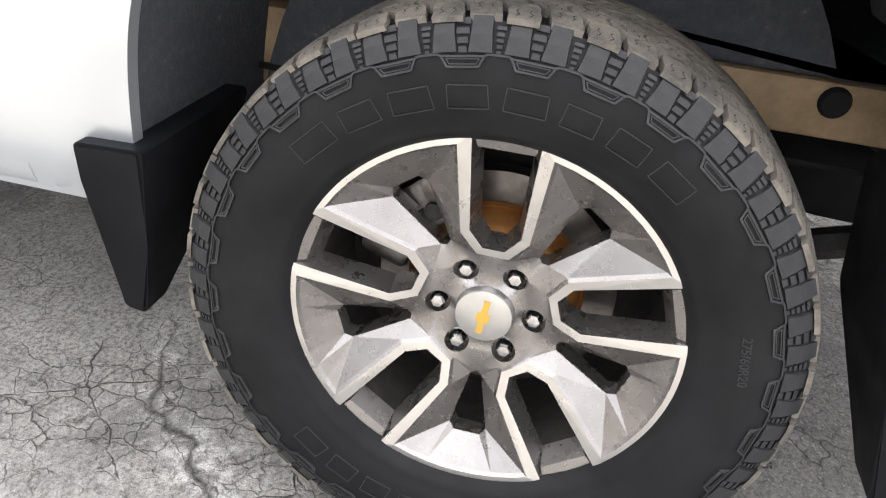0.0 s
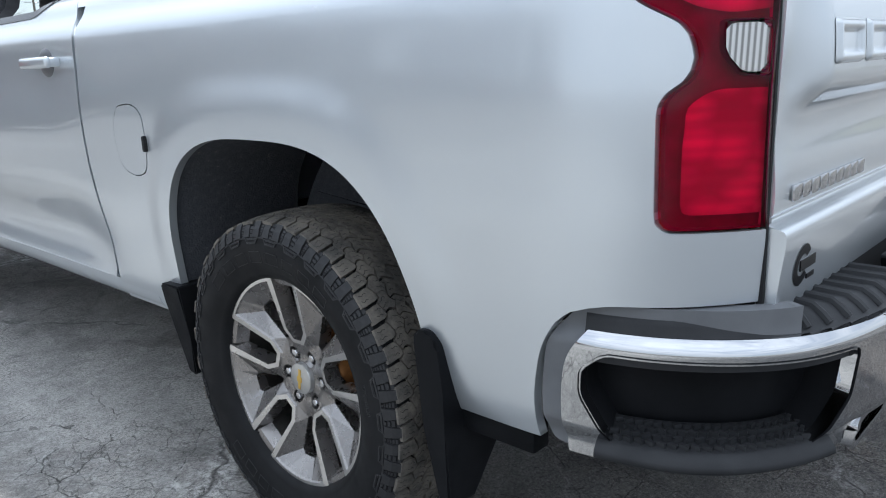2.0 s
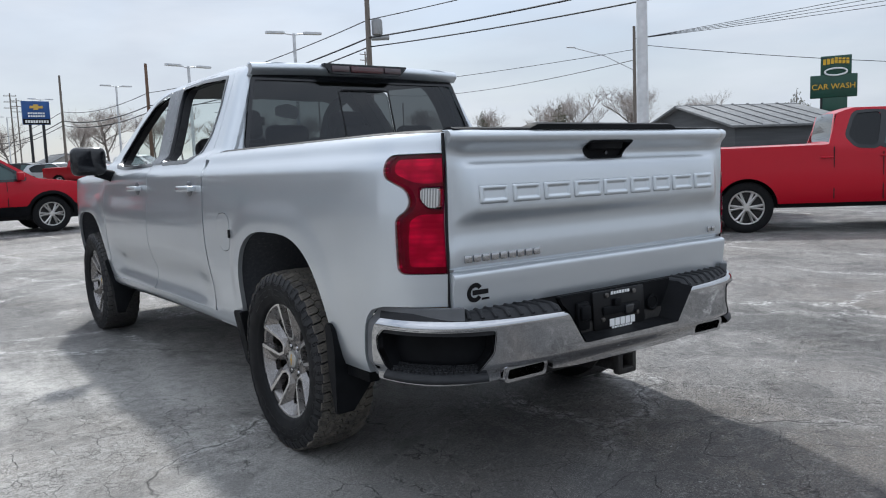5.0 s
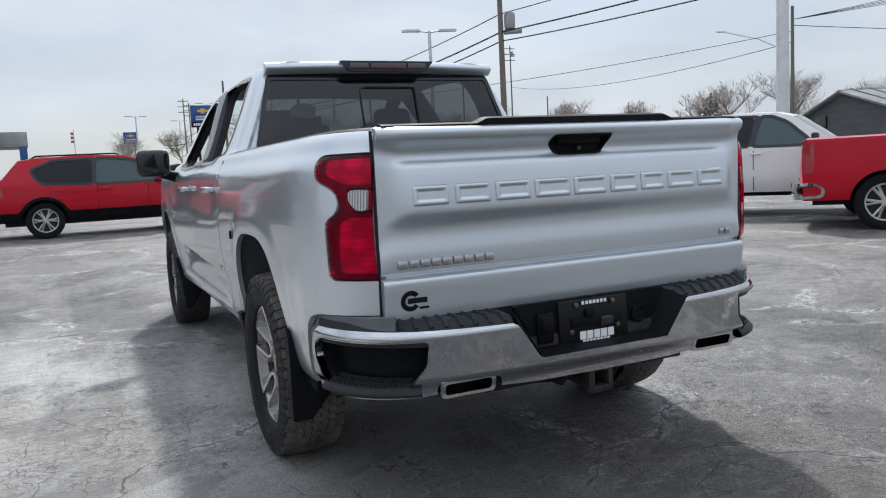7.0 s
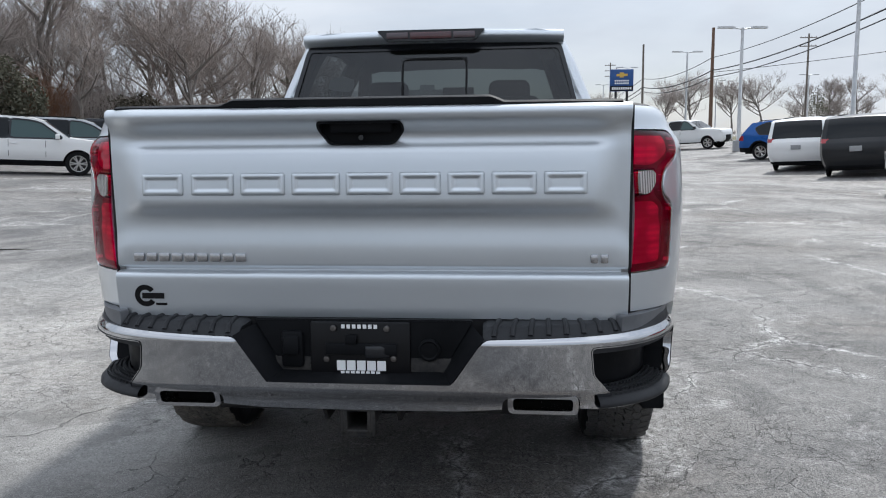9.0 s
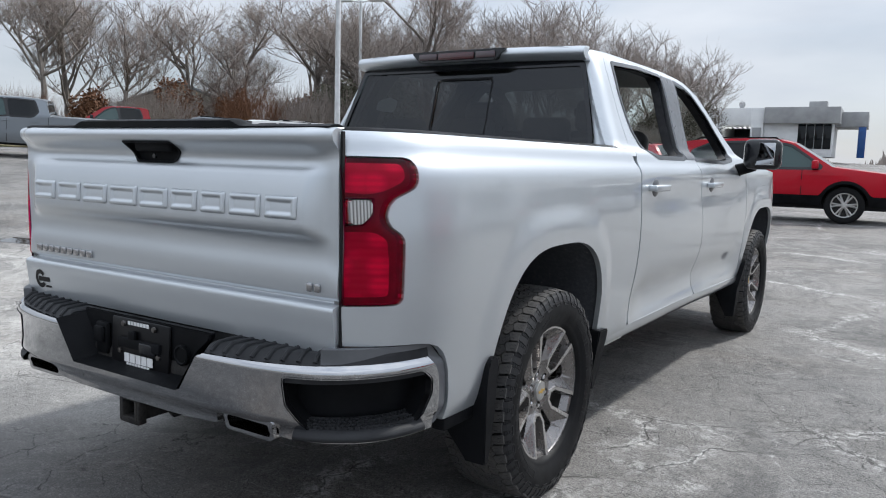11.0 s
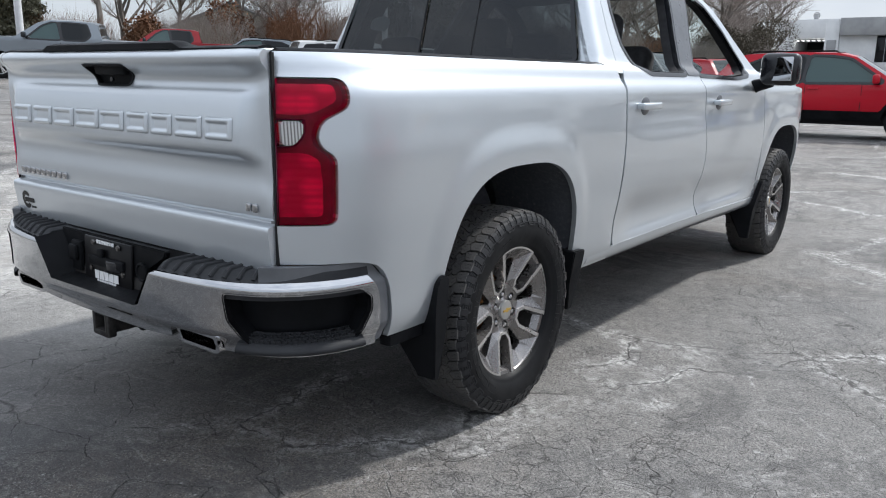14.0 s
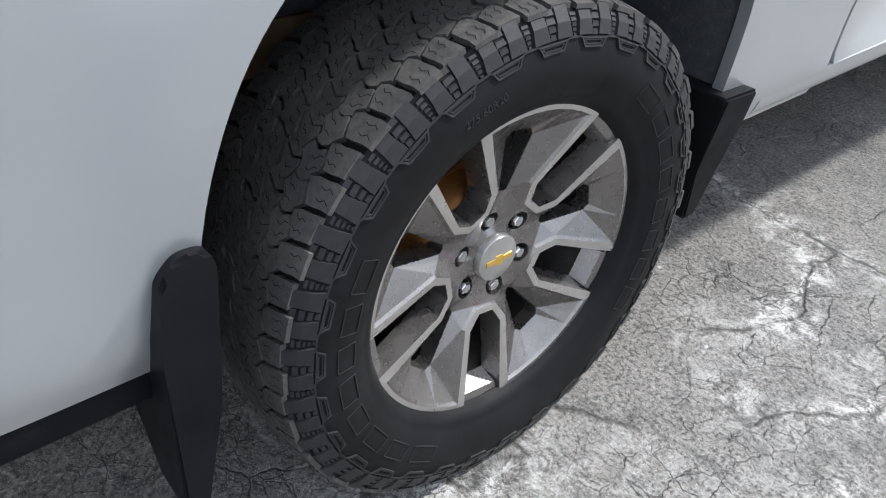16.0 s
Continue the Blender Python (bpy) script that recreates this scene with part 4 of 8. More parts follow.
def roof_map(s, y):
    x = half_width(y, roofline(y))
    crown = 0.034 * (1 - np.abs(s) ** 2.2) + 0.012 * np.exp(-((np.abs(s) - 0.80) / 0.1) ** 2)
    return s * x, y, roofline(y) + crown * smooth(y, 3.4, 2.4)


panel("roof", ROOF_S, fine(0.845, 2.47, 0.06), roof_map, [], "silver_paint", truck, depth=0.02, inward=(0, 0, -1))
panel("headliner", ROOF_S, fine(0.9, 2.5, 0.15), lambda s, y: tuple(c - o for c, o in zip(roof_map(s * 0.97, y), (0, 0, 0.035))), [], "headliner", truck, flip=True)
ws = panel("windscreen", ROOF_S, fine(2.47, 3.28, 0.06), lambda s, y: tuple(c + o for c, o in zip(roof_map(s, y), (0, 0.10 * (1 - s * s) * smooth(y, 2.4, 3.3), 0))),
           [lambda s, y: np.abs(s) - 0.985], "clear_glass", truck)
ws.visible_shadow = False
BACK = rounded([(-0.80, 1.375), (0.80, 1.375), (0.685, 1.815), (-0.685, 1.815)], 0.05)
BACK_G = poly_sdf(BACK)
back_edge = lambda x, z: np.abs(x) - (half_width(cab_back(z) + 0.07, z) - 0.055)
bz = fine(1.30, 1.87, 0.02)
panel("cab_back", fine(-0.95, 0.95, 0.04), fine(0.70, 1.87, 0.025), lambda x, z: (x, cab_back(z), z), [back_edge, lambda x, z: -(BACK_G(x, z) + 0.002), lambda x, z: z - roofline(0 * x + 0.9) - 0.03 * (1 - (x / 0.75) ** 2)],
      "silver_paint", truck, depth=0.02, inward=(0, 1, 0))
SLIDE = poly_sdf([(-0.165, 1.30), (0.19, 1.30), (0.19, 1.735), (-0.165, 1.735)])
bg = panel("rear_window", fine(-0.82, 0.82, 0.05), bz, lambda x, z: (x, cab_back(z) - 0.012 - 0.012 * (1 - (x / 0.8) ** 2), z), [BACK_G, lambda x, z: -SLIDE(x, z)], "privacy_glass", truck,
           "dark tinted rear window with sliding centre")
bg.visible_shadow = False
sl = panel("sliding_pane", fine(-0.2, 0.22, 0.05), bz, lambda x, z: (x, cab_back(z) - 0.014, z), [lambda x, z: SLIDE(x, z) + 0.006], "privacy_glass", bg)
sl.visible_shadow = False
panel("pane_seal", fine(-0.2, 0.22, 0.01), fine(1.36, 1.76, 0.012), lambda x, z: (x, cab_back(z) - 0.022, z), [lambda x, z: SLIDE(x, z) - 0.003, lambda x, z: -(SLIDE(x, z) + 0.010)], "gap", bg)
panel("window_band", fine(-0.82, 0.82, 0.02), fine(1.36, 1.83, 0.015), lambda x, z: (x, cab_back(z) - 0.020 - 0.012 * (1 - (x / 0.8) ** 2), z), [BACK_G, lambda x, z: -np.maximum(BACK_G(x, z) + 0.022, z - 1.775)], "gloss_black", bg,
      "black printed window border")
st_x, st_z = -0.50, 1.60
panel("window_sticker", np.linspace(-0.075, 0.075, 6), np.linspace(-0.045, 0.045, 5), lambda u, w: (st_x + u, cab_back(st_z + w) + 0.002, st_z + w), [poly_sdf([(-0.075, -0.03), (0.06, -0.045), (0.075, 0.02), (0.02, 0.045), (-0.07, 0.03)])], "white_letters", bg, "pale paper sticker inside the rear window")
# roof lip over the window with the high brake lamp
panel("roof_lip", np.linspace(-0.70, 0.70, 36), np.linspace(0, 1, 9),
            lambda x, s: (x, 0.845 - 0.035 * np.sin(np.pi * s * 0.9) + 0.03 * (x / 0.7) ** 2, 1.80 + 0.066 * s + (1 - (x / 0.7) ** 2) * 0.010), [], "silver_paint", truck, depth=0.05, inward=(0, 1, 0))
ch = bmesh.new()
prism(rounded([(-0.29, 0.03), (0.29, 0.03), (0.235, -0.028), (-0.235, -0.028)], 0.012, 3), 0.03, Matrix(((1, 0, 0, 0), (0, 0, -1, 0.828), (0, 1, 0, 1.842), (0, 0, 0, 1))), 0.006, ch)
high = part("high_brake_lamp", ch, "gloss_black", truck, "high-mounted brake lamp with dark red centre and smoked ends")
part("red_element", box((0.22, 0.012, 0.036), (0, 0.794, 1.842), bevel=0.004), "dark_red_lens", high, "dark red lens")
for sx in (-1, 1):
    part("cargo_lens", box((0.115, 0.012, 0.034), (sx * 0.178, 0.795, 1.843), bevel=0.004), "smoked_lens", high, "smoked cargo lamp lens")
# bonnet, cowl and nose, which close the front
hood_map = lambda s, y: (s * (half_width(y, 0 * y + 1.245) - 0.012), y, 1.285 - 0.05 * smooth(y, 3.5, 4.62) + 0.055 * (1 - s ** 2) + 0.025 * np.exp(-((np.abs(s) - 0.62) / 0.12) ** 2))
panel("bonnet", np.linspace(-1, 1, 41), fine(3.24, 4.62, 0.08), hood_map, [], "silver_paint", truck, depth=0.03, inward=(0, 0, -1))
panel("nose", np.linspace(-1, 1, 25), fine(0.42, 1.29, 0.05), lambda s, z: (s * (half_width(0 * z + 4.6, np.minimum(z, 1.24)) - 0.0), 4.64 + 0.09 * (1 - s * s) - 0.02 * np.abs(z - 0.9), z), [],
      ["chrome", "gloss_black", "silver_paint"], truck, depth=0.03, inward=(0, -1, 0), flip=True, choose=lambda s, z: 0 if z < 0.68 else (1 if abs(s) < 0.75 and z < 1.12 else 2))
for sx in (-1, 1):
    part("headlamp", box((0.26, 0.05, 0.16), (sx * 0.76, 4.69, 1.06), (0, 0, -sx * 14), 0.02), "lamp_inner", truck, "clear headlamp")

# ---- interior ----
part("cabin_floor", box((1.7, 2.6, 0.06), (0, 2.1, 0.62), bevel=0.01), "interior", truck)
part("dashboard", box((1.62, 0.42, 0.34), (0, 3.0, 1.12), (-8, 0, 0), 0.06, None, 3), "interior", truck)
for sx in (-1, 1):
    seat = bmesh.new()
    box_bm(seat, (0.54, 0.56, 0.22), (sx * 0.40, 2.22, 0.86), (6, 0, 0), 0.06, None, 3)
    box_bm(seat, (0.52, 0.17, 0.66), (sx * 0.40, 1.90, 1.18), (-14, 0, 0), 0.06, None, 3)
    so = part("front_seat", seat, "interior", truck)
    part("head_rest", box((0.27, 0.12, 0.20), (sx * 0.40, 1.79, 1.585), (-10, 0, 0), 0.05, None, 3), "interior", so)
rear_seat = bmesh.new()
box_bm(rear_seat, (1.5, 0.5, 0.2), (0, 1.30, 0.84), bevel=0.05, segments=3)
box_bm(rear_seat, (1.5, 0.16, 0.58), (0, 1.02, 1.14), (-10, 0, 0), 0.05, None, 3)
rso = part("rear_seat", rear_seat, "interior", truck)
for hx in (-0.45, 0.0, 0.45):
    part("head_rest", box((0.26, 0.10, 0.14), (hx, 0.98, 1.46), bevel=0.04, segments=3), "interior", rso)
wheel_bm = bmesh.new()
tube_bm(wheel_bm, [(-0.40 + 0.185 * math.cos(a), 2.66 + 0.06 * math.sin(a), 1.20 + 0.175 * math.sin(a)) for a in np.linspace(0, 2 * math.pi, 29)], 0.016, 8, False)
box_bm(wheel_bm, (0.36, 0.03, 0.06), (-0.40, 2.67, 1.20), (-20, 0, 0), 0.012)
part("steering_wheel", wheel_bm, "interior", truck)
part("rear_view_mirror", box((0.24, 0.03, 0.07), (0.0, 2.62, 1.67), bevel=0.012), "interior", truck)

# ---- tailgate ----
GATE = [(0.735, -1.064), (0.80, -1.071), (0.860, -1.077), (0.871, -1.074), (0.882, -1.040), (0.897, -1.055), (0.95, -1.059), (1.02, -1.053),
        (1.045, -1.056), (1.097, -1.092), (1.14, -1.091), (1.20, -1.085), (1.25, -1.073), (1.280, -1.052), (1.296, -1.053), (1.345, -1.106), (1.360, -1.110), (1.374, -1.100), (1.382, -1.076)]
GATE_EDGE = [(0.735, -1.052), (0.862, -1.060), (0.872, -1.057), (0.882, -1.044), (0.894, -1.045), (1.05, -1.052), (1.25, -1.056), (1.295, -1.054), (1.32, -1.057), (1.347, -1.078), (1.362, -1.081), (1.374, -1.076), (1.382, -1.06)]


def gate_y(x, z):
    ax = np.abs(x)
    slope = smooth(ax - 0.55 * (1.09 - z) * (z < 1.09), 0.685, 0.775)
    k = np.where(z > 1.29, 0.9 * smooth(ax, 0.70, 0.789), slope)
    return curve(z, GATE) * (1 - k) + curve(z, GATE_EDGE) * k + 0.003 * (x / 0.8) ** 2


HANDLE = rounded([(-0.128, 1.337), (0.128, 1.337), (0.134, 1.310), (0.100, 1.266), (-0.100, 1.266), (-0.134, 1.310)], 0.016, 4)
HANDLE_G = poly_sdf(HANDLE)
gate = panel("tailgate", fine(-0.798, 0.798, 0.03, (-0.798, -0.64, 0.012), (0.64, 0.798, 0.012)), fine(0.736, 1.382, 0.012, (0.86, 0.9, 0.004), (1.30, 1.382, 0.006)),
             lambda x, z: (x, gate_y(x, z), z), [lambda x, z: -(HANDLE_G(x, z))], "silver_paint", truck, "silver tailgate with embossed panel", depth=0.03, inward=(0, 1, 0))
part("tailgate_core", box((1.52, 0.03, 0.6), (0, -1.015, 1.06)), "gap", gate)
for sx in (-1, 1):
    part("shut_line", box((0.008, 0.010, 0.632), (sx * 0.8030, -1.042, 1.056)), "gap", gate)
part("handle_pocket", box((0.30, 0.02, 0.12), (0, -1.03, 1.31), bevel=0.004), "black_plastic", gate)
panel("handle_bezel", fine(-0.16, 0.16, 0.006), fine(1.25, 1.36, 0.006), lambda x, z: (x, gate_y(x, z) - 0.004, z), [HANDLE_G, lambda x, z: -(HANDLE_G(x, z) + 0.007)], "black_plastic", gate, depth=0.04, inward=(0, 1, 0))
part("tailgate_handle", box((0.19, 0.025, 0.040), (0, -1.063, 1.322), (12, 0, 0), 0.010, None, 3), "black_plastic", gate, "black tailgate pull handle")
part("rear_camera", lathe([(0, 0.0), (0, 0.008), (0.008, 0.008), (0.010, 0.004), (0.010, 0.0)], 14, "y", at=(0.0, -1.066, 1.288)), "gloss_black", gate)
# raised plain shapes where the pressed lettering stands
LETTER_X = [(-0.685, -0.553), (-0.528, -0.392), (-0.372, -0.232), (-0.212, -0.062), (-0.045, 0.098), (0.118, 0.242), (0.262, 0.372), (0.392, 0.525), (0.545, 0.672)]
for x0, x1 in LETTER_X:
    outer = poly_sdf(rounded([(x0, 1.117), (x1, 1.117), (x1, 1.186), (x0, 1.186)], 0.006, 3))
    panel("embossed_shape", fine(x0 - 0.006, x1 + 0.006, 0.0045), fine(1.110, 1.193, 0.0035),
          lambda x, z, o=outer: (x, gate_y(x, z) - 0.008 * (1 - smooth(o(x, z), -0.005, 0.0)) + 0.0075 * (1 - smooth(o(x, z), -0.019, -0.014)) - 0.0008, z), [outer], "silver_paint", gate)
for i in range(9):
    x = -0.735 + i * 0.0415
    part("badge_bar", box((0.034, 0.008, 0.027), (x + 0.012, float(gate_y(x, 0.922)) - 0.004, 0.922), bevel=0.003), "badge_chrome", gate)
for x in (0.697, 0.727):
    part("badge_bar", box((0.022, 0.007, 0.026), (x, float(gate_y(x, 0.922)) - 0.004, 0.922), bevel=0.003), "badge_chrome", gate)
ring = bmesh.new()
ro, ri = 0.036, 0.019
for k in range(28):
    a0, a1 = radians(35 + 290 * k / 28), radians(35 + 290 * (k + 1) / 28)
    q = [(ro * math.cos(a0), ro * math.sin(a0)), (ro * math.cos(a1), ro * math.sin(a1)), (ri * math.cos(a1), ri * math.sin(a1)), (ri * math.cos(a0), ri * math.sin(a0))]
    ring.faces.new([ring.verts.new((-0.705 + u, float(gate_y(-0.705 + u, 0.80 + w)) - 0.0012, 0.80 + w)) for u, w in q])
part("dealer_decal", ring, "badge_black", gate, "black ring-shaped decal")
part("decal_bar", box((0.072, 0.002, 0.018), (-0.68, float(gate_y(-0.68, 0.80)) - 0.0018, 0.80)), "badge_black", gate)
part("decal_bar", box((0.036, 0.002, 0.008), (-0.655, float(gate_y(-0.655, 0.772)) - 0.001, 0.773)), "badge_black", gate)
panel("gate_cap", fine(-0.772, 0.772, 0.02), np.linspace(0, 1, 7),
            lambda x, s: (x, -1.085 + 0.09 * s + 0.022 * (x / 0.8) ** 4, 1.381 + 0.012 * np.sin(np.pi * np.clip(s + 0.12, 0, 1)) + 0.017 * (1 - smooth(np.abs(x - 0.0), 0.385, 0.435))), [],
            "black_plastic", gate, "black plastic cap along the tailgate top", depth=0.02, inward=(0, 0, -1))
panel("gate_inner", fine(-0.78, 0.78, 0.2), np.array([0.72, 1.0, 1.375]), lambda x, z: (x, 0 * x - 0.995, z), [], "silver_paint", gate, flip=True)
part("bed_floor", box((1.60, 1.86, 0.04), (0, -0.08, 1.04)), "black_plastic", truck)

# ---- rear bumper ----
_plan = [(0.0, -1.205), (0.18, -1.2045), (0.36, -1.201), (0.52, -1.190), (0.66, -1.166), (0.77, -1.128), (0.85, -1.073), (0.91, -1.0), (0.95, -0.92), (0.972, -0.84), (0.982, -0.76), (0.984, -0.70)]
_len = np.concatenate([[0], np.cumsum([math.dist(a, b) for a, b in zip(_plan, _plan[1:])])])


def bump_plan(s):
    """The bumper's line in plan and the way out of it, by the length s from the middle (left is below 0)."""
    a, g = np.abs(s), np.where(np.asarray(s) < 0, -1.0, 1.0)
    X = lambda v: curve(v, list(zip(_len, [p[0] for p in _plan])))
    Y = lambda v: curve(v, list(zip(_len, [p[1] for p in _plan])))
    x, y = X(a), Y(a)
    dx, dy = X(a + 0.004) - X(a - 0.004), Y(a + 0.004) - Y(a - 0.004)
    n = np.hypot(dx, dy) + 1e-9
    return g * x, y, g * dy / n, -dx / n


def s_of_x(x):
    return float(np.interp(x, [p[0] for p in _plan], _len))


S_END = s_of_x(0.9815)
TOP = [(0, 0.566), (0.268, 0.568), (0.285, 0.575), (0.365, 0.692), (0.385, 0.702), (0.62, 0.706), (0.9, 0.712), (S_END, 0.712)]
BOT = [(0, 0.478), (0.3, 0.480), (0.44, 0.488), (0.62, 0.490), (0.72, 0.480), (0.95, 0.474), (S_END, 0.477)]
bow = lambda z: 0.05 * (z - 0.66) - 0.016 * smooth(z, 0.688, 0.716)


def bump_map(off):
    def f(s, z):
        x, y, nx, ny = bump_plan(s)
        o = off + bow(z) - 0.020 * smooth(z, 0.545, 0.50) * (np.abs(s) < 9)
        return x + nx * o, y + ny * o, z
    return f


s1, s2 = s_of_x(0.685), s_of_x(0.973)
POCKET = rounded([(s1, 0.672), (s2 - 0.03, 0.676), (s2 + 0.010, 0.645), (s2 + 0.012, 0.60), (s2 - 0.022, 0.545), (s2 - 0.060, 0.489), (s1 + 0.125, 0.487), (s1 + 0.085, 0.508), (s1 + 0.010, 0.590)], 0.012)
POCKET_G = poly_sdf(POCKET)
END_G = poly_sdf(rounded([(-0.2, 0.75), (S_END - 0.095, 0.75), (S_END - 0.030, 0.665), (S_END - 0.020, 0.60), (S_END - 0.022, 0.45), (-0.2, 0.45)], 0.04))
bumper = thing("rear_bumper", "", "")
bumper.parent = truck
tagged(bumper, "chrome rear bumper with black step pads")
inw = lambda s, z: np.stack([-bump_plan(s)[2], -bump_plan(s)[3], 0 * s], 1)
sg = fine(-S_END, S_END, 0.02, (-S_END, -0.25, 0.011), (0.25, S_END, 0.011))
EXH = [poly_sdf(rounded([(sx * 0.545 - 0.118, 0.40), (sx * 0.545 + 0.118, 0.40), (sx * 0.545 + 0.118, 0.527), (sx * 0.545 - 0.118, 0.527)], 0.03)) for sx in (-1, 1)]
panel("chrome_face", sg, fine(0.46, 0.72, 0.0065), bump_map(0.0),
      [lambda s, z: z - interp(np.abs(s), TOP), lambda s, z: interp(np.abs(s), BOT) - z, lambda s, z: -POCKET_G(np.abs(s), z), lambda s, z: END_G(np.abs(s), z),
       lambda s, z: -EXH[0](s, z), lambda s, z: -EXH[1](s, z)], "chrome", bumper, "chrome bumper face", depth=0.025, inward=inw)
for sx in (-1, 1):
    f = lambda s, z, sx=sx: tuple(c * (sx if i == 0 else 1) for i, c in enumerate(bump_map(-0.085)(s, z)))
    po = panel("step_pocket", fine(s1 - 0.01, s2 + 0.03, 0.015), fine(0.50, 0.69, 0.01), f, [lambda s, z: POCKET_G(s, z) - 0.004], "black_plastic", bumper, "black step pocket in the bumper corner", depth=-0.088,
               inward=lambda s, z, sx=sx: inw(s, z) * np.array([sx, 1, 1]), flip=sx < 0)
    # the step itself: a studded shelf with a bevelled nose that fills the pocket's foot
    SHELF = [(0.0, -0.030, 0.486), (0.12, -0.010, 0.487), (0.22, -0.004, 0.492), (0.30, -0.005, 0.503), (0.40, -0.020, 0.518), (0.44, -0.024, 0.519), (1.0, -0.088, 0.536)]

    def tread(s, w, sx=sx):
        x, y, nx, ny = bump_plan(s)
        o = np.interp(w, [p[0] for p in SHELF], [p[1] for p in SHELF]) + 0.009 * np.exp(-((s - 0.5 * (s1 + s2) - 0.05) / 0.11) ** 2) * (1 - smooth(w, 0.4, 0.9))
        return sx * (x + nx * o), y + ny * o, np.interp(w, [p[0] for p in SHELF], [p[2] for p in SHELF]) + 0 * s
    panel("step_tread", fine(s1 + 0.030, s2 - 0.012, 0.012), np.array([p[0] for p in SHELF]), tread, [], "pad_plastic", po, "black studded step shelf", flip=sx > 0)
    studs = bmesh.new()
    for i, s in enumerate(np.arange(s1 + 0.055, s2 - 0.045, 0.019)):
        for j in range(4):
            x, y, z = tread(s + 0.0095 * (j % 2), 0.50 + 0.125 * j)
            _, _, nx, ny = bump_plan(s)
            box_bm(studs, (0.0150, 0.0064, 0.010), (float(x), float(y), float(z) + 0.002), (0, 0, math.degrees(math.atan2(float(ny), sx * float(nx))) + 90 + (30 if j % 2 else -30)))
    part("tread_studs", studs, "pad_plastic", po)
# pads on top, the notch and the plate panel


def pad_map(s, w):
    x, y, nx, ny = bump_plan(s)
    a = np.abs(s)
    deep = 0.155 - 0.125 * smooth(a, 0.72, 1.02)
    o = -0.014 - deep * w
    return x + nx * o, y + ny * o, interp(a, TOP) - 0.004 + 0.030 * smooth(w, 0.0, 0.3) + 0.004 * w


for sx in (-1, 1):
    f = lambda s, w, sx=sx: tuple(c * (sx if i == 0 else 1) for i, c in enumerate(pad_map(s, w)))
    pad = panel("step_pad", fine(0.37, S_END - 0.06, 0.015), np.linspace(0, 1, 12), f, [], "pad_plastic", bumper, "black ribbed step pad", depth=0.05, inward=(0, 0, -1), flip=sx > 0)
    ribs = bmesh.new()
    for s in np.arange(0.40, 0.80, 0.054):
        tube_bm(ribs, [tuple(float(c) for c in f(s + 0.03 * w, w)) for w in (0.10, 0.18, 0.28, 0.60, 0.86)], 0.0085, 8)
    part("pad_ribs", ribs, "pad_plastic", pad)
    trim = lambda s, z, sx=sx: tuple(c * (sx if i == 0 else 1) for i, c in enumerate(bump_map(-0.010)(s, z)))
    panel("corner_trim", fine(0.80, S_END + 0.036, 0.012), fine(0.47, 0.772, 0.01), trim,
          [lambda s, z: -(np.maximum(END_G(s, z), z - interp(s, TOP)) - 0.001), poly_sdf(rounded([(0.7, 0.755), (S_END - 0.055, 0.757), (S_END + 0.008, 0.69), (S_END + 0.023, 0.6), (S_END + 0.023, 0.484), (0.7, 0.484)], 0.03)), lambda s, z: interp(s, BOT) - z],
          "grey_trim", bumper, depth=0.03, inward=lambda s, z, sx=sx: inw(s, z) * np.array([sx, 1, 1]), flip=sx < 0)
notch = bmesh.new()
NZ = [(-0.375, 0.716), (-0.275, 0.576), (0.275, 0.576), (0.375, 0.716)]
for (xa, za), (xb, zb) in zip(NZ, NZ[1:]):
    q = [notch.verts.new(p) for p in ((xa, -1.205, za - 0.008), (xb, -1.205, zb - 0.008), (xb * 0.88, -1.105, zb + 0.012), (xa * 0.88, -1.105, za + 0.012))]
    notch.faces.new(q)
part("notch_wall", notch, "black_plastic", bumper)
part("plate_panel", prism(rounded([(-0.34, 0.742), (0.34, 0.742), (0.24, 0.575), (-0.24, 0.575)], 0.015, 3), 0.02, Matrix(((1, 0, 0, 0), (0, 0, -1, -1.098), (0, 1, 0, 0), (0, 0, 0, 1))), 0.004), "black_plastic", bumper)
part("gap_filler", box((1.56, 0.05, 0.07), (0, -1.035, 0.70)), "gap", bumper)
part("bumper_beam", box((1.24, 0.08, 0.11), (0, -1.085, 0.575), bevel=0.02), "dark_metal", bumper)
plate = part("plate_holder", box((0.308, 0.012, 0.160), (-0.005, -1.126, 0.656), (-3, 0, 0), 0.006), "badge_black", bumper, "black dealer plate insert with white lettering bars")
for i in range(7):
    part("lettering_bar", box((0.0105, 0.003, 0.012), (-0.055 + 0.0165 * i, -1.1345, 0.724)), "white_letters", plate)
for i in range(5):
    part("lettering_bar", box((0.026, 0.003, 0.030), (-0.062 + 0.031 * i, -1.1405, 0.605)), "white_letters", plate)
for i in range(8):
    part("lettering_bar", box((0.011, 0.003, 0.009), (-0.058 + 0.0155 * i, -1.1405, 0.583)), "white_letters", plate)
for x, z in ((-0.085, 0.718), (0.078, 0.718), (-0.108, 0.622), (0.098, 0.626)):
    part("plate_screw", lathe([(0, 0.0), (0, 0.010), (-0.006, 0.009), (-0.008, 0.0)], 12, "y", at=(x, -1.133, z)), "disc_steel", plate, "steel plate screw")
part("plate_bracket", box((0.22, 0.012, 0.035), (0.0, -1.137, 0.655), (0, 0, 0), 0.004), "black_plastic", plate)
part("plate_clip", box((0.035, 0.014, 0.03), (-0.03, -1.14, 0.685), (0, 0, 0), 0.004), "black_plastic", plate)
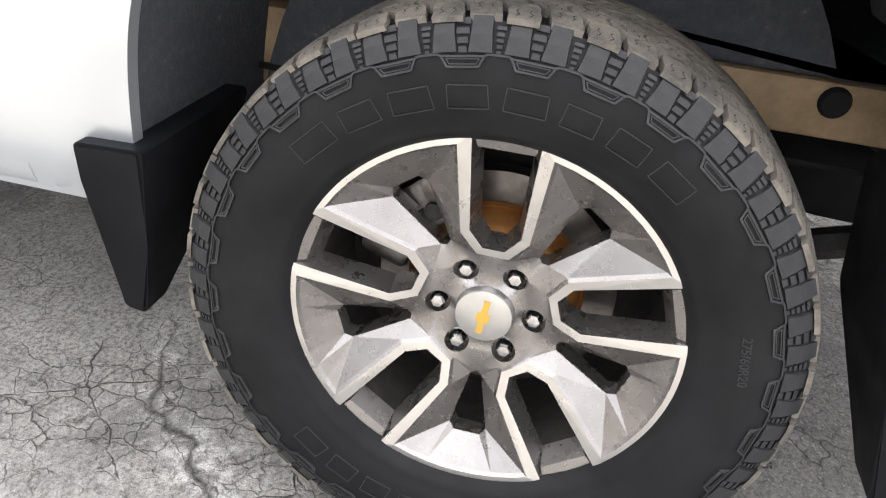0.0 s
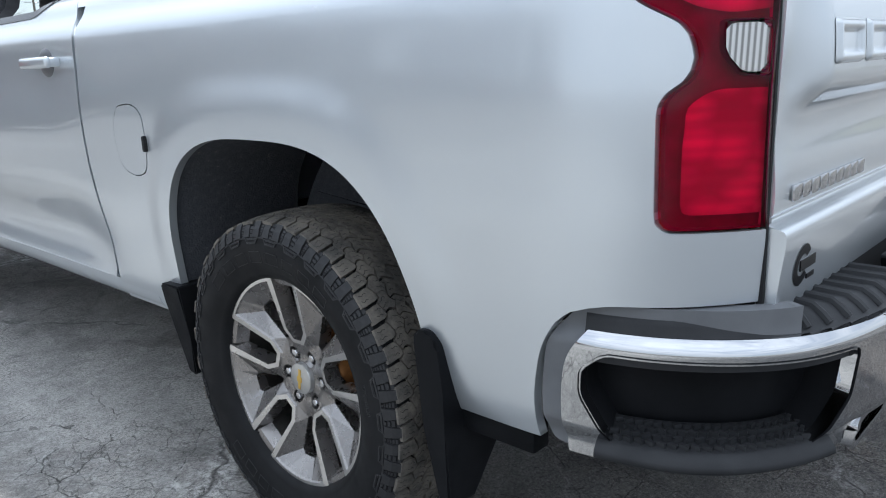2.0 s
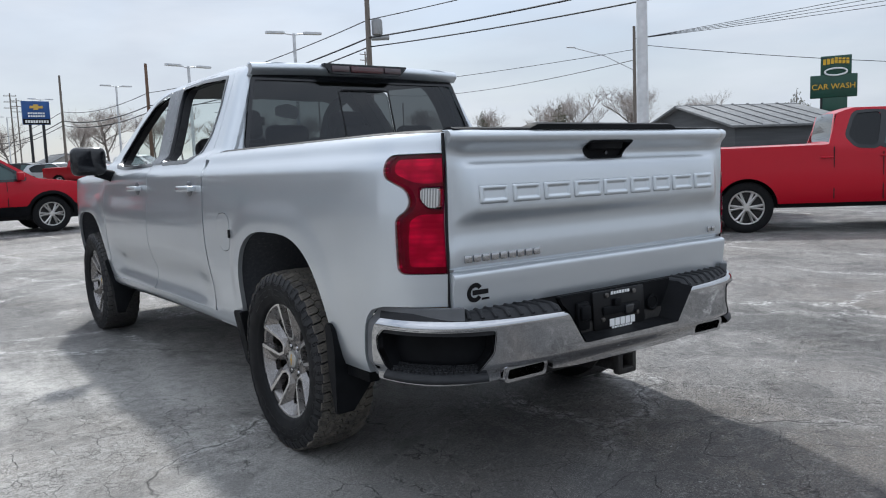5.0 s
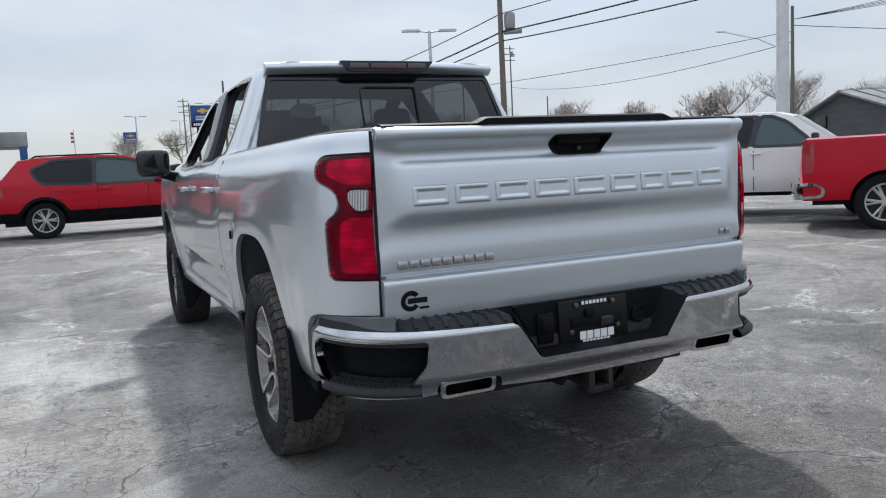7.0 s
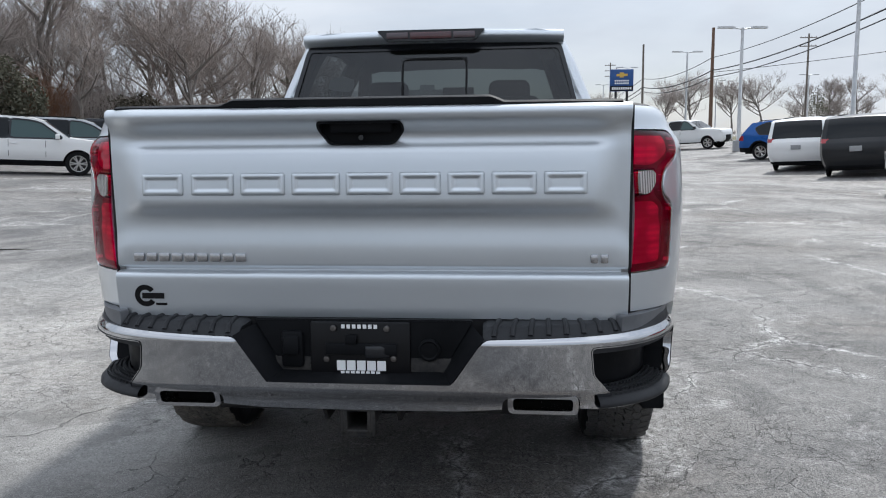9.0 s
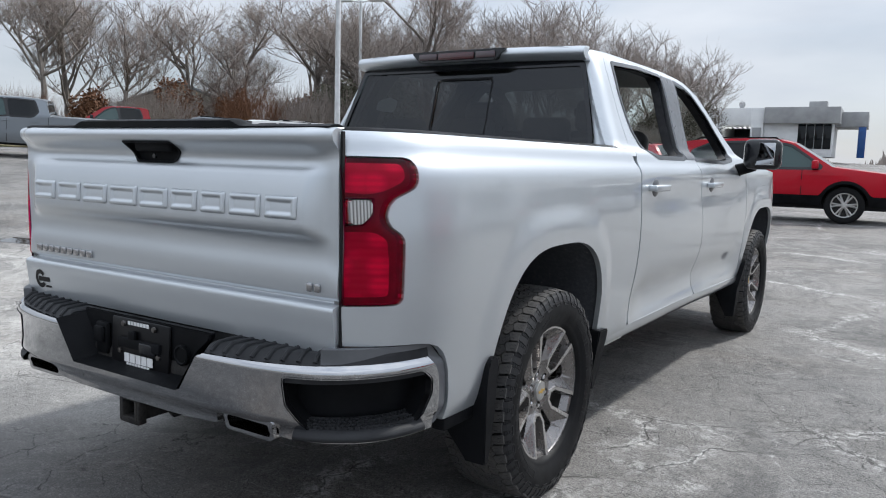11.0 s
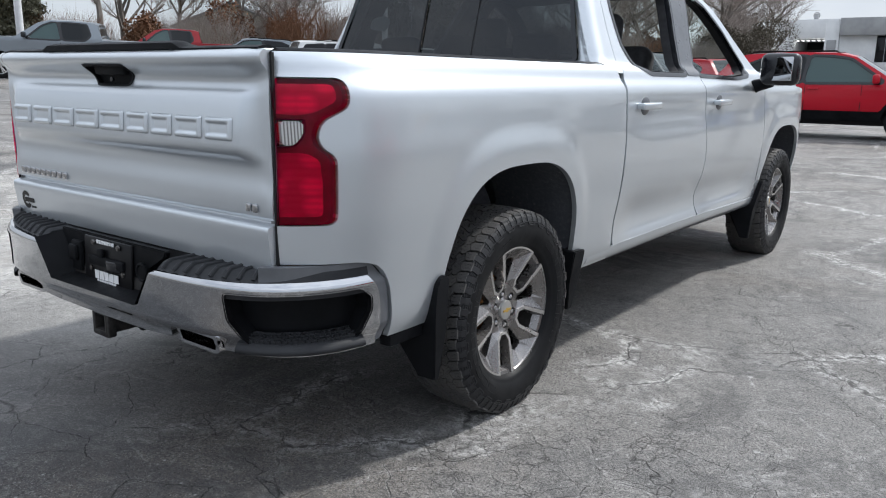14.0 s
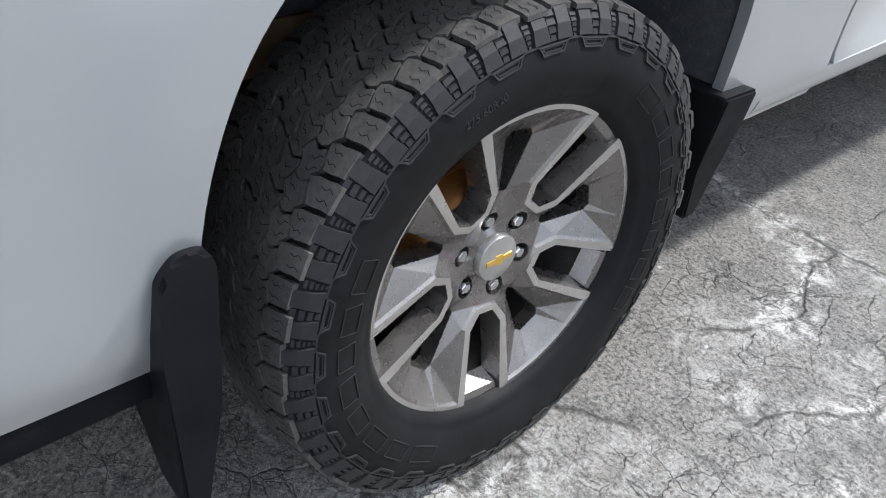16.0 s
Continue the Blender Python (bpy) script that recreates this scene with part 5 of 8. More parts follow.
part("plate_clip", box((0.075, 0.014, 0.04), (0.05, -1.139, 0.648), (0, 0, 8), 0.006), "gloss_black", plate)
sock = part("trailer_socket", box((0.07, 0.025, 0.115), (-0.215, -1.125, 0.65), bevel=0.012), "black_plastic", bumper, "black trailer socket with flap")
part("socket_flap", box((0.052, 0.02, 0.06), (-0.215, -1.142, 0.665), bevel=0.01), "black_plastic", sock)
part("lock_plug", lathe([(0, 0.034), (-0.012, 0.034), (-0.014, 0.028), (-0.010, 0.024), (-0.012, 0.0)], 20, "y", at=(0.205, -1.118, 0.652)), "black_plastic", bumper)

# ---- exhaust tips, hitch, underbody ----
for sx in (-1, 1):
    tip = bmesh.new()
    o = rounded([(-0.104, -0.030), (0.104, -0.030), (0.104, 0.030), (-0.104, 0.030)], 0.020, 4)
    i_ = rounded([(-0.088, -0.019), (0.088, -0.019), (0.088, 0.019), (-0.088, 0.019)], 0.012, 4)
    rows = [(o, -0.98), (o, -1.142), (i_, -1.154), (i_, -0.98)]
    rings = [[tip.verts.new((sx * 0.545 + x, y - (0.012 if k == 1 else 0) - 0.20 * (z > 0) * 0.03, 0.500 + z)) for x, z in ol] for k, (ol, y) in enumerate(rows)]
    for r0, r1 in zip(rings, rings[1:]):
        for k in range(len(o)):
            tip.faces.new((r0[k], r1[k], r1[(k + 1) % len(o)], r0[(k + 1) % len(o)]))
    t = part("exhaust_tip", tip, "tip_chrome", truck, "rectangular chrome exhaust tip")
    part("exhaust_inner", box((0.17, 0.02, 0.034), (sx * 0.545, -1.03, 0.498)), "gap", t)
    part("exhaust_pipe", tube([(sx * 0.545, -1.02, 0.49), (sx * 0.52, -0.75, 0.50), (sx * 0.42, -0.55, 0.60), (sx * 0.35, 0.2, 0.58)], 0.035, 10), "dark_metal", truck)
hitch = bmesh.new()
for a, b, at in (((0.078, 0.20, 0.012), None, (-0.01, -1.075, 0.478)), ((0.078, 0.20, 0.012), None, (-0.01, -1.075, 0.410)), ((0.012, 0.20, 0.078), None, (-0.046, -1.075, 0.444)), ((0.012, 0.20, 0.078), None, (0.026, -1.075, 0.444))):
    box_bm(hitch, a, at, bevel=0.003)
box_bm(hitch, (0.098, 0.03, 0.018), (-0.01, -1.158, 0.487), bevel=0.004)
box_bm(hitch, (0.098, 0.03, 0.018), (-0.01, -1.158, 0.401), bevel=0.004)
box_bm(hitch, (0.018, 0.03, 0.098), (-0.055, -1.158, 0.444), bevel=0.004)
box_bm(hitch, (0.018, 0.03, 0.098), (0.035, -1.158, 0.444), bevel=0.004)
for sx in (-1, 1):
    prism([(0, 0), (0.10, 0.0), (0.14, 0.05), (0.10, 0.09), (0, 0.09)], 0.012, Matrix(((0, 0, 1, sx * 0.115 - 0.015), (-1, 0, 0, -0.985), (0, 1, 0, 0.415), (0, 0, 0, 1))), bm=hitch)
box_bm(hitch, (1.0, 0.07, 0.07), (0, -0.99, 0.455), bevel=0.008)
part("hitch_receiver", hitch, "dark_metal", truck, "black steel hitch receiver")
for sx in (-1, 1):
    part("frame_rail", box((0.075, 2.2, 0.14), (sx * 0.52, 1.48, 0.60), bevel=0.012), "frame_tan" if sx < 0 else "dark_metal", truck)
    part("frame_kickup", box((0.07, 1.35, 0.092), (sx * 0.53, -0.30, 0.645), bevel=0.012), "frame_tan", truck, "tan rusty chassis rail")
    part("rail_hole", lathe([(0, 0.0), (0, 0.025), (-0.004, 0.022), (-0.012, 0.020), (-0.012, 0.0)], 18, "x", at=(sx * 0.5655, -0.44, 0.660)), "gap", truck)
    part("brake_line", tube([(sx * 0.575, 0.5, 0.57), (sx * 0.575, -0.2, 0.56), (sx * 0.575, -0.8, 0.565)], 0.006, 6), "gap", truck)
    part("leaf_spring", tube([(sx * 0.60, -0.72, 0.52), (sx * 0.60, -0.35, 0.40), (sx * 0.60, 0.0, 0.36), (sx * 0.60, 0.4, 0.40), (sx * 0.60, 0.72, 0.50)], 0.026, 6), "dark_metal", truck)
    part("damper", tube([(sx * 0.42, -0.10, 0.36), (sx * 0.44, -0.32, 0.74)], 0.03, 10), "dark_metal", truck)
part("rear_axle", tube([(-0.78, 0, HUB), (-0.2, 0, HUB), (-0.12, 0, HUB), (0.12, 0, HUB), (0.2, 0, HUB), (0.78, 0, HUB)], [0.045, 0.05, 0.13, 0.13, 0.05, 0.045], 14), "dark_metal", truck)
part("front_axle", tube([(-0.75, WB, HUB), (0.75, WB, HUB)], 0.05, 10), "dark_metal", truck)
part("fuel_tank", box((0.5, 1.1, 0.24), (-0.18, 1.3, 0.50), bevel=0.05), "dark_metal", truck)
part("engine_tray", box((1.2, 1.6, 0.16), (0, 3.5, 0.42), bevel=0.04), "dark_metal", truck)
part("underfloor", box((1.62, 3.7, 0.03), (0, 2.62, 0.665)), "liner", truck)
part("bed_underside", box((1.1, 1.9, 0.03), (0, -0.08, 0.70)), "liner", truck)
spare = lathe([(-0.11, 0.20), (-0.125, 0.30), (-0.11, 0.36), (-0.06, 0.385), (0.06, 0.385), (0.11, 0.36), (0.125, 0.30), (0.11, 0.20)], 36, "z", at=(0, -0.60, 0.50), close=True)
part("spare_wheel", spare, "rubber", truck, "spare tyre slung under the bed")

# ---- wheels: built once for the right side, then copied ----
R_TYRE = 0.413


def build_wheel():
    w = thing("wheel", "", "")
    tagged(w, "grey and machined alloy wheel with all-terrain tyre")
    # tyre carcass: x outwards from the tyre's middle plane
    prof = [(0.100, 0.258), (0.114, 0.266), (0.122, 0.275), (0.1225, 0.278), (0.128, 0.288), (0.1350, 0.305), (0.1385, 0.325), (0.1385, 0.345), (0.1355, 0.362), (0.129, 0.382), (0.119, 0.397), (0.06, 0.403), (0.0, 0.404)]
    prof = prof + [(-x, r) for x, r in prof[::-1][1:]]
    bm = lathe(prof, 120, "x")
    bmesh.ops.reverse_faces(bm, faces=bm.faces)
    tyre = part("tyre", bm, "rubber", w, "black all-terrain tyre")
    # tread: interlocking blocks with narrow winding grooves and fine cuts
    rnd = random.Random(4)
    tv, tf, ti = [], [], []
    N = 60
    st = 2 * math.pi / N

    def crown(x):
        return R_TYRE - 0.0105 * (abs(x) / 0.125) ** 3

    def block(corners, r0=0.396, lift=0.0, shrink=0.985):
        """A block on the tread: corners (x, angle)."""
        n, b = len(corners), len(tv)
        cx, ca = sum(c[0] for c in corners) / n, sum(c[1] for c in corners) / n
        for x, a in corners:
            rr = min(r0, crown(x) - 0.006)
            tv.append((x, rr * math.cos(a), rr * math.sin(a)))
        for x, a in corners:
            x2, a2 = cx + (x - cx) * shrink, ca + (a - ca) * shrink
            rr = crown(x2) + lift
            tv.append((x2, rr * math.cos(a2), rr * math.sin(a2)))
        tf.append([b + n + i for i in range(n)])
        ti.append(0)
        for i in range(n):
            j = (i + 1) % n
            tf.append([b + i, b + j, b + n + j, b + n + i])
            ti.append(0)

    def cut(points, wide=0.0006):
        """A fine dark cut across a block's top, along (x, angle) points."""
        for (x0, a0), (x1, a1) in zip(points, points[1:]):
            b = len(tv)
            dx, da = x1 - x0, (a1 - a0) * R_TYRE
            ln = math.hypot(dx, da) + 1e-9
            ox, oa = -da / ln * wide, dx / ln * wide / R_TYRE
            for x, a in ((x0 - ox, a0 - oa), (x1 - ox, a1 - oa), (x1 + ox, a1 + oa), (x0 + ox, a0 + oa)):
                rr = crown(x) + 0.0004
                tv.append((x, rr * math.cos(a), rr * math.sin(a)))
            tf.append([b, b + 1, b + 2, b + 3])
            ti.append(1)

    def tri(v):
        return 4 * abs((v % 1.0) - 0.5) - 1

    ROWS = (-0.084, -0.051, -0.0175, 0.0175, 0.051, 0.084)

    def bound(i, a):
        """The winding groove between two rows of blocks."""
        return ROWS[i] + 0.0050 * math.sin(2 * math.pi * (a / st + 0.37 * i)) + 0.0022 * tri(2 * a / st + 0.2 * i)

    def slant(row, x):
        return (-0.06, 0.16, -0.17, 0.15, -0.16, 0.17, -0.06)[row] * st * math.sin(x / 0.0085)

    GAP = 0.0017
    for row in range(7):
        for k in range(N):
            a0 = k * st + (0.0, 0.37, 0.74, 0.21, 0.58, 0.9, 0.5)[row] * st + rnd.uniform(-0.05, 0.05) * st
            ga = (0.0038 if row in (0, 6) else 0.0017) / R_TYRE
            lo = (lambda a: (-0.120 if k % 2 else -0.126)) if row == 0 else (lambda a: bound(row - 1, a) + GAP)
            hi = (lambda a: (0.120 if k % 2 else 0.126)) if row == 6 else (lambda a: bound(row, a) - GAP)
            ol = []
            for f in np.linspace(0, 1, 4):
                x = lo(a0) + f * (hi(a0) - lo(a0))
                ol.append((x, a0 + ga + slant(row, x)))
            for f in (0.2, 0.4, 0.6, 0.8):
                a = a0 + f * st
                ol.append((hi(a), a + (1 - f) * slant(row, hi(a0)) + f * slant(row, hi(a0 + st))))
            for f in np.linspace(1, 0, 4):
                x = lo(a0 + st) + f * (hi(a0 + st) - lo(a0 + st))
                ol.append((x, a0 + st - ga + slant(row, x)))
            for f in (0.8, 0.6, 0.4, 0.2):
                a = a0 + f * st
                ol.append((lo(a), a + (1 - f) * slant(row, lo(a0)) + f * slant(row, lo(a0 + st))))
            block(ol, shrink=0.988)
            x0, x1 = lo(a0 + 0.5 * st), hi(a0 + 0.5 * st)
            for f in (0.34, 0.68):
                ac = a0 + f * st
                pts = [(x0 + (x1 - x0) * (0.14 + 0.72 * q / 5), ac + slant(row, x0 + (x1 - x0) * q / 5) * 0.7 + (0.04 if q % 2 else -0.04) * st) for q in range(6)]
                cut(pts[:4] if (k + row) % 2 else pts[2:])
    mesh_object("tread", tv, tf, ["tread_rubber", "gap"], tyre, "worn dusty tread blocks", False, ti)
    part("tread_floor", lathe([(-0.112, 0.3965), (-0.06, 0.4025), (0.0, 0.4035), (0.06, 0.4025), (0.112, 0.3965)], 96, "x"), "groove_grit", tyre)

    # sidewall: smooth petals under the shoulder, ladders between them, trapezoid frames below, outlined plain shapes
    def on_wall(r):
        return float(np.interp(r, [0.262, 0.285, 0.305, 0.325, 0.345, 0.362, 0.382, 0.397, 0.406], [0.112, 0.126, 0.135, 0.1385, 0.1385, 0.1355, 0.129, 0.119, 0.112]))

    def slabs(outlines):
        """Raised patches on the sidewall; each (lift, [(radius, angle), ...])."""
        sv, sf = [], []
        for lift, outline in outlines:
            n, b = len(outline), len(sv)
            cr, ca = sum(o[0] for o in outline) / n, sum(o[1] for o in outline) / n
            for r, a in outline:
                sv.append((on_wall(r) - 0.002, r * math.cos(a), r * math.sin(a)))
            for r, a in outline:
                r2, a2 = cr + (r - cr) * 0.94, ca + (a - ca) * 0.93
                sv.append((on_wall(r2) + lift, r2 * math.cos(a2), r2 * math.sin(a2)))
            sf.append([b + n + i for i in range(n)])
            for i in range(n):
                sf.append([b + i, b + (i + 1) % n, b + n + (i + 1) % n, b + n + i])
        return sv, sf

    def repeat(name, outlines, turns):
        sv, sf = slabs(outlines)
        first = mesh_object(name, sv, sf, "dusty_rubber", tyre, "", False)
        first.rotation_euler = (turns[0], 0, 0)
        for t in turns[1:]:
            o = new(name, first.data)
            o.parent = tyre
            o.rotation_euler = (t, 0, 0)

    def line(path, wide, lift):
        """A thin raised line through (radius, angle) points."""
        out = []
        for (r0, a0), (r1, a1) in zip(path, path[1:]):
            dr, da = r1 - r0, (a1 - a0) * 0.33
            ln = math.hypot(dr, da) + 1e-9
            nr, na = da / ln * wide / 2, -dr / ln * wide / 2 / 0.33
            er, ea = dr / ln * wide * 0.4, da / ln * wide * 0.4 / 0.33
            out.append((lift, [(r0 + nr - er, a0 + na - ea), (r1 + nr + er, a1 + na + ea), (r1 - nr + er, a1 - na + ea), (r0 - nr - er, a0 - na - ea)]))
        return out

    repeat("shoulder_petal", [(0.0046, [(0.3665, -0.36 * st), (0.3665, 0.36 * st), (0.385, 0.30 * st), (0.4035, 0.27 * st), (0.4035, -0.27 * st), (0.385, -0.30 * st)])], [k * st for k in range(N)])
    repeat("step_ladder", [(0.0030, [(r, o - s), (r, o + s), (r + 0.0062, o + s * 0.86), (r + 0.0062, o - s * 0.86)]) for r, o, s in ((0.3665, 0.5 * st, 0.13 * st), (0.3755, 0.5 * st, 0.17 * st), (0.3845, 0.5 * st, 0.20 * st), (0.3935, 0.5 * st, 0.21 * st))], [2 * k * st for k in range(N // 2)])
    repeat("narrow_ladder", [(0.0022, [(r, o - s), (r, o + s), (r + 0.0035, o + s * 0.9), (r + 0.0035, o - s * 0.9)]) for r, o, s in [(0.366 + 0.0058 * q, 1.5 * st, (0.07 + 0.018 * q) * st) for q in range(5)]], [2 * k * st for k in range(N // 2)])
    fr = 0.62 * st
    repeat("trapezoid_frame", line([(0.3635, -fr), (0.3635, fr), (0.3525, 0.74 * fr), (0.3525, -0.74 * fr), (0.3635, -fr)], 0.0026, 0.0030) + line([(0.3605, -0.78 * fr), (0.3605, 0.78 * fr), (0.3550, 0.62 * fr), (0.3550, -0.62 * fr), (0.3605, -0.78 * fr)], 0.0014, 0.0022)
           + line([(0.3635, fr), (0.3655, 1.15 * fr), (0.3655, 2 * st - 1.15 * fr), (0.3635, 2 * st - fr)], 0.0026, 0.0030), [(2 * k + 0.5) * st for k in range(N // 2)])
    widths = (5.2, 4.3, 4.5, 4.3, 4.4, 3.7, 3.9, 4.3)
    for base in (math.pi / 2 + 0.06, -math.pi / 2 - 0.06):
        a = base + radians(47)
        for wd in widths:
            a -= radians(wd + 1.4)
            hw = radians(wd)
            sv, sf = slabs(line([(0.306, a - hw), (0.306, a + hw), (0.333, a + hw * 0.90), (0.333, a - hw * 0.90), (0.306, a - hw)], 0.0014, 0.0013))
            mesh_object("raised_shape", sv, sf, "dusty_rubber", tyre, "", False)
            a -= radians(wd + 1.4)
    text_part("size_marking", "275/60R20", 0.016, 0.0005, "dusty_rubber", tyre,
              Matrix.Translation((0.1386, 0.322 * math.cos(radians(10)), 0.322 * math.sin(radians(10)))) @ Euler((radians(90), 0, radians(90))).to_matrix().to_4x4() @ Matrix.Rotation(radians(10 - 90), 4, "Z"))
    part("bead_line", lathe([(0.1255, 0.2895), (0.1278, 0.2895), (0.1290, 0.2915), (0.1275, 0.2935)], 96, "x"), "rubber", tyre)

    # rim: five faceted U-shaped pairs of arms with machined edges, five windows between them
    GROW, BOLT = 1.022, 0.0650
    sector = 2 * math.pi / 5

    def face_x(r):
        return 0.057 + 0.018 * float(smooth(r, 0.02, 0.12)) + 0.031 * float(smooth(r, 0.09, 0.262))

    pts, hts, links = [], [], []

    def spot(u, v, phi, drop, height=None):
        p = (v * math.cos(phi) - u * math.sin(phi), v * math.sin(phi) + u * math.cos(phi))
        pts.append(p)
        hts.append((face_x(math.hypot(*p)) if height is None else height) - drop)
        return len(pts) - 1

    def chain(ids, closed=False):
        links.extend(zip(ids, ids[1:] + ids[:1] if closed else ids[1:]))

    def ring_u(u, r):
        return math.sqrt(r * r - u * u)

    B = [(0.0205, 0.0890), (0.0435, 0.118), (0.0560, ring_u(0.0560, 0.2485))]
    C = [(0.0222, 0.0850), (0.0480, 0.1165), (0.0600, ring_u(0.0600, 0.2445))]
    I = [(0.0140, 0.0995), (0.0325, 0.1235), (0.0405, ring_u(0.0405, 0.2625))]
    Q = [(0.0100, 0.107), (0.0245, 0.128), (0.0300, 0.228)]
    WIN = [(0.0, 0.1045), (0.0075, 0.1085), (0.0265, 0.195), (0.0190, 0.206), (-0.0190, 0.206), (-0.0265, 0.195), (-0.0075, 0.1085)]
    edge, inner_edge, outer_ring = [], [], []
    rv, rf = [], []          # walls of pockets, windows and bolt wells

    def lay(u, v, phi, x):
        rv.append((x, GROW * (v * math.cos(phi) - u * math.sin(phi)), GROW * (v * math.sin(phi) + u * math.cos(phi))))
        return len(rv) - 1

    def walls(top, bottom, closed=True):
        n = len(top)
        for i in range(n if closed else n - 1):
            j = (i + 1) % n
            rf.append([top[i], top[j], bottom[j], bottom[i]])

    mirror = lambda q: [(-u, v) for u, v in q[::-1]] + list(q)
    U_POLY, W_POLY, prev = [], [], []
    for k in range(5):
        phi, psi = math.pi / 2 + k * sector, math.pi / 2 + (k + 0.5) * sector
        b = [spot(u, v, phi, 0.0) for u, v in mirror(B)]
        c = [spot(u, v, phi, 0.0045) for u, v in mirror(C)]
        i_ = [spot(u, v, phi, 0.0) for u, v in mirror(I)]
        chain(i_)
        half_b, half_c, half_i = math.asin(0.0560 / 0.2485), math.asin(0.0600 / 0.2445), math.asin(0.0405 / 0.2625)
        arc = lambda r, h, drop, n: [spot(r * math.sin(t), r * math.cos(t), phi, drop) for t in np.linspace(h, sector - h, n)[1:-1]]
        edge += b + arc(0.2485, half_b, 0.0, 9)
        inner_edge += c + arc(0.2445, half_c, 0.0045, 9)
        outer_ring += [i_[-1]] + arc(0.2625, half_i, 0.0, 13)
        outer_ring.append(None)
        win = [spot(p, q, psi, 0.031 if q > 0.15 else 0.020) for p, q in WIN]
        chain(win, True)
        # creases of the arms
        links.extend([(c[-1], win[5]), (c[-2], win[5]), (c[-2], win[6])])
        prev.append((c, win))
        W_POLY.append([pts[i] for i in win])
        U_POLY.append([pts[i] for i in i_])
        # pocket walls and the sloped end towards the rim
        top = [lay(u, v, phi, face_x(math.hypot(u, v))) for u, v in mirror(I)]
        bot = [lay(u, v, phi, face_x(math.hypot(u, v)) - 0.040) for u, v in mirror(Q)]
        walls(top, bot, False)
        e0 = [lay(sx * 0.0385, ring_u(0.0385, 0.2605), phi, face_x(0.26) - 0.005) for sx in (-1, 1)]
        e1 = [lay(sx * 0.0335, 0.240, phi, face_x(0.24) - 0.010) for sx in (-1, 1)]
        rf.append([e0[0], e0[1], e1[1], e1[0]])
        rf.append([e1[0], e1[1], bot[-1], bot[0]])
        rf.append([e0[0], e1[0], bot[0], top[0]])
        rf.append([e0[1], e1[1], bot[-1], top[-1]])
        wt = [lay(p, q, psi, face_x(math.hypot(p, q)) - (0.031 if q > 0.15 else 0.020)) for p, q in WIN]
        wb = [lay(p * 0.94, q, psi, face_x(math.hypot(p, q)) - 0.058) for p, q in WIN]
        walls(wt, wb)
    for (c, win), (c2, _) in zip(prev, prev[1:] + prev[:1]):
        links.extend([(c2[0], win[2]), (c2[1], win[2]), (c2[1], win[1])])
    chain(edge, True)
    chain(inner_edge, True)
    for a, b in zip(outer_ring, outer_ring[1:]):
        if a is not None and b is not None:
            links.append((a, b))
    wells = []
    for k in range(6):
        t = radians(60 * k)
        cy, cz = BOLT * math.cos(t), BOLT * math.sin(t)
        ids, tp, bt = [], [], []
        for j in range(20):
            a = 2 * math.pi * j / 20
            y, z = cy + 0.0168 * math.cos(a), cz + 0.0168 * math.sin(a)
            pts.append((y, z))
            hts.append(face_x(math.hypot(y, z)) - 0.0045)
            ids.append(len(pts) - 1)
            rv.append((hts[-1], GROW * y, GROW * z))
            tp.append(len(rv) - 1)
            rv.append((0.040, GROW * (cy + (y - cy) * 0.9), GROW * (cz + (z - cz) * 0.9)))
            bt.append(len(rv) - 1)
        chain(ids, True)
        walls(tp, bt)
        rf.append(bt[::-1])
        wells.append((cy, cz))
    hub_ids = []
    for j in range(40):
        a = 2 * math.pi * j / 40
        pts.append((0.040 * math.cos(a), 0.040 * math.sin(a)))
        hts.append(face_x(0.04) + 0.004)
        hub_ids.append(len(pts) - 1)
    chain(hub_ids, True)
    cv, _, cf, orig, _, _ = geometry.delaunay_2d_cdt([Vector(p) for p in pts], links, [], 0, 1e-6)
    height = [hts[o[0]] if o else None for o in orig]
    G_EDGE = poly_sdf([pts[i] for i in edge])
    U_G, W_G = [poly_sdf(p) for p in U_POLY], [poly_sdf(p) for p in W_POLY]
    grey, shiny = [], []
    for f in cf:
        cy, cz = sum(cv[i].x for i in f) / 3, sum(cv[i].y for i in f) / 3
        r = math.hypot(cy, cz)
        at = (np.array(cy), np.array(cz))
        if r < 0.0398 or r > 0.2622 or any(math.hypot(cy - a, cz - b) < 0.0166 for a, b in wells) or any(g(*at) < 0 for g in U_G) or any(g(*at) < 0 for g in W_G):
            continue
        (grey if G_EDGE(*at) < 0 else shiny).append(list(f))
    face_v = [(h if h is not None else face_x(v.length), GROW * v.x, GROW * v.y) for v, h in zip(cv, height)]
    n0 = len(face_v)
    rim = mesh_object("rim", face_v + rv, grey + [[i + n0 for i in f] for f in rf], "wheel_grey", w, "split-spoke alloy rim, grey with machined faces",
                      [math.hypot(*(sum(cv[i][c] for i in f) / 3 for c in (0, 1))) < 0.098 for f in grey] + [False] * len(rf))
    used = sorted({i for f in shiny for i in f})
    where = {i: n for n, i in enumerate(used)}
    mesh_object("machined_face", [face_v[i] for i in used], [[where[i] for i in f] for f in shiny], "machined", rim, "bright machined spoke faces", False)
    part("barrel", lathe([(0.098, 0.2665), (0.100, 0.262), (0.085, 0.247), (0.03, 0.242), (-0.10, 0.236), (-0.115, 0.262)], 72, "x"), "barrel_grey", rim)
    part("rim_lip", lathe([(0.104, 0.2735), (0.1085, 0.2725), (0.1095, 0.2705), (0.107, 0.2675), (0.100, 0.267)], 72, "x"), "wheel_grey", rim)
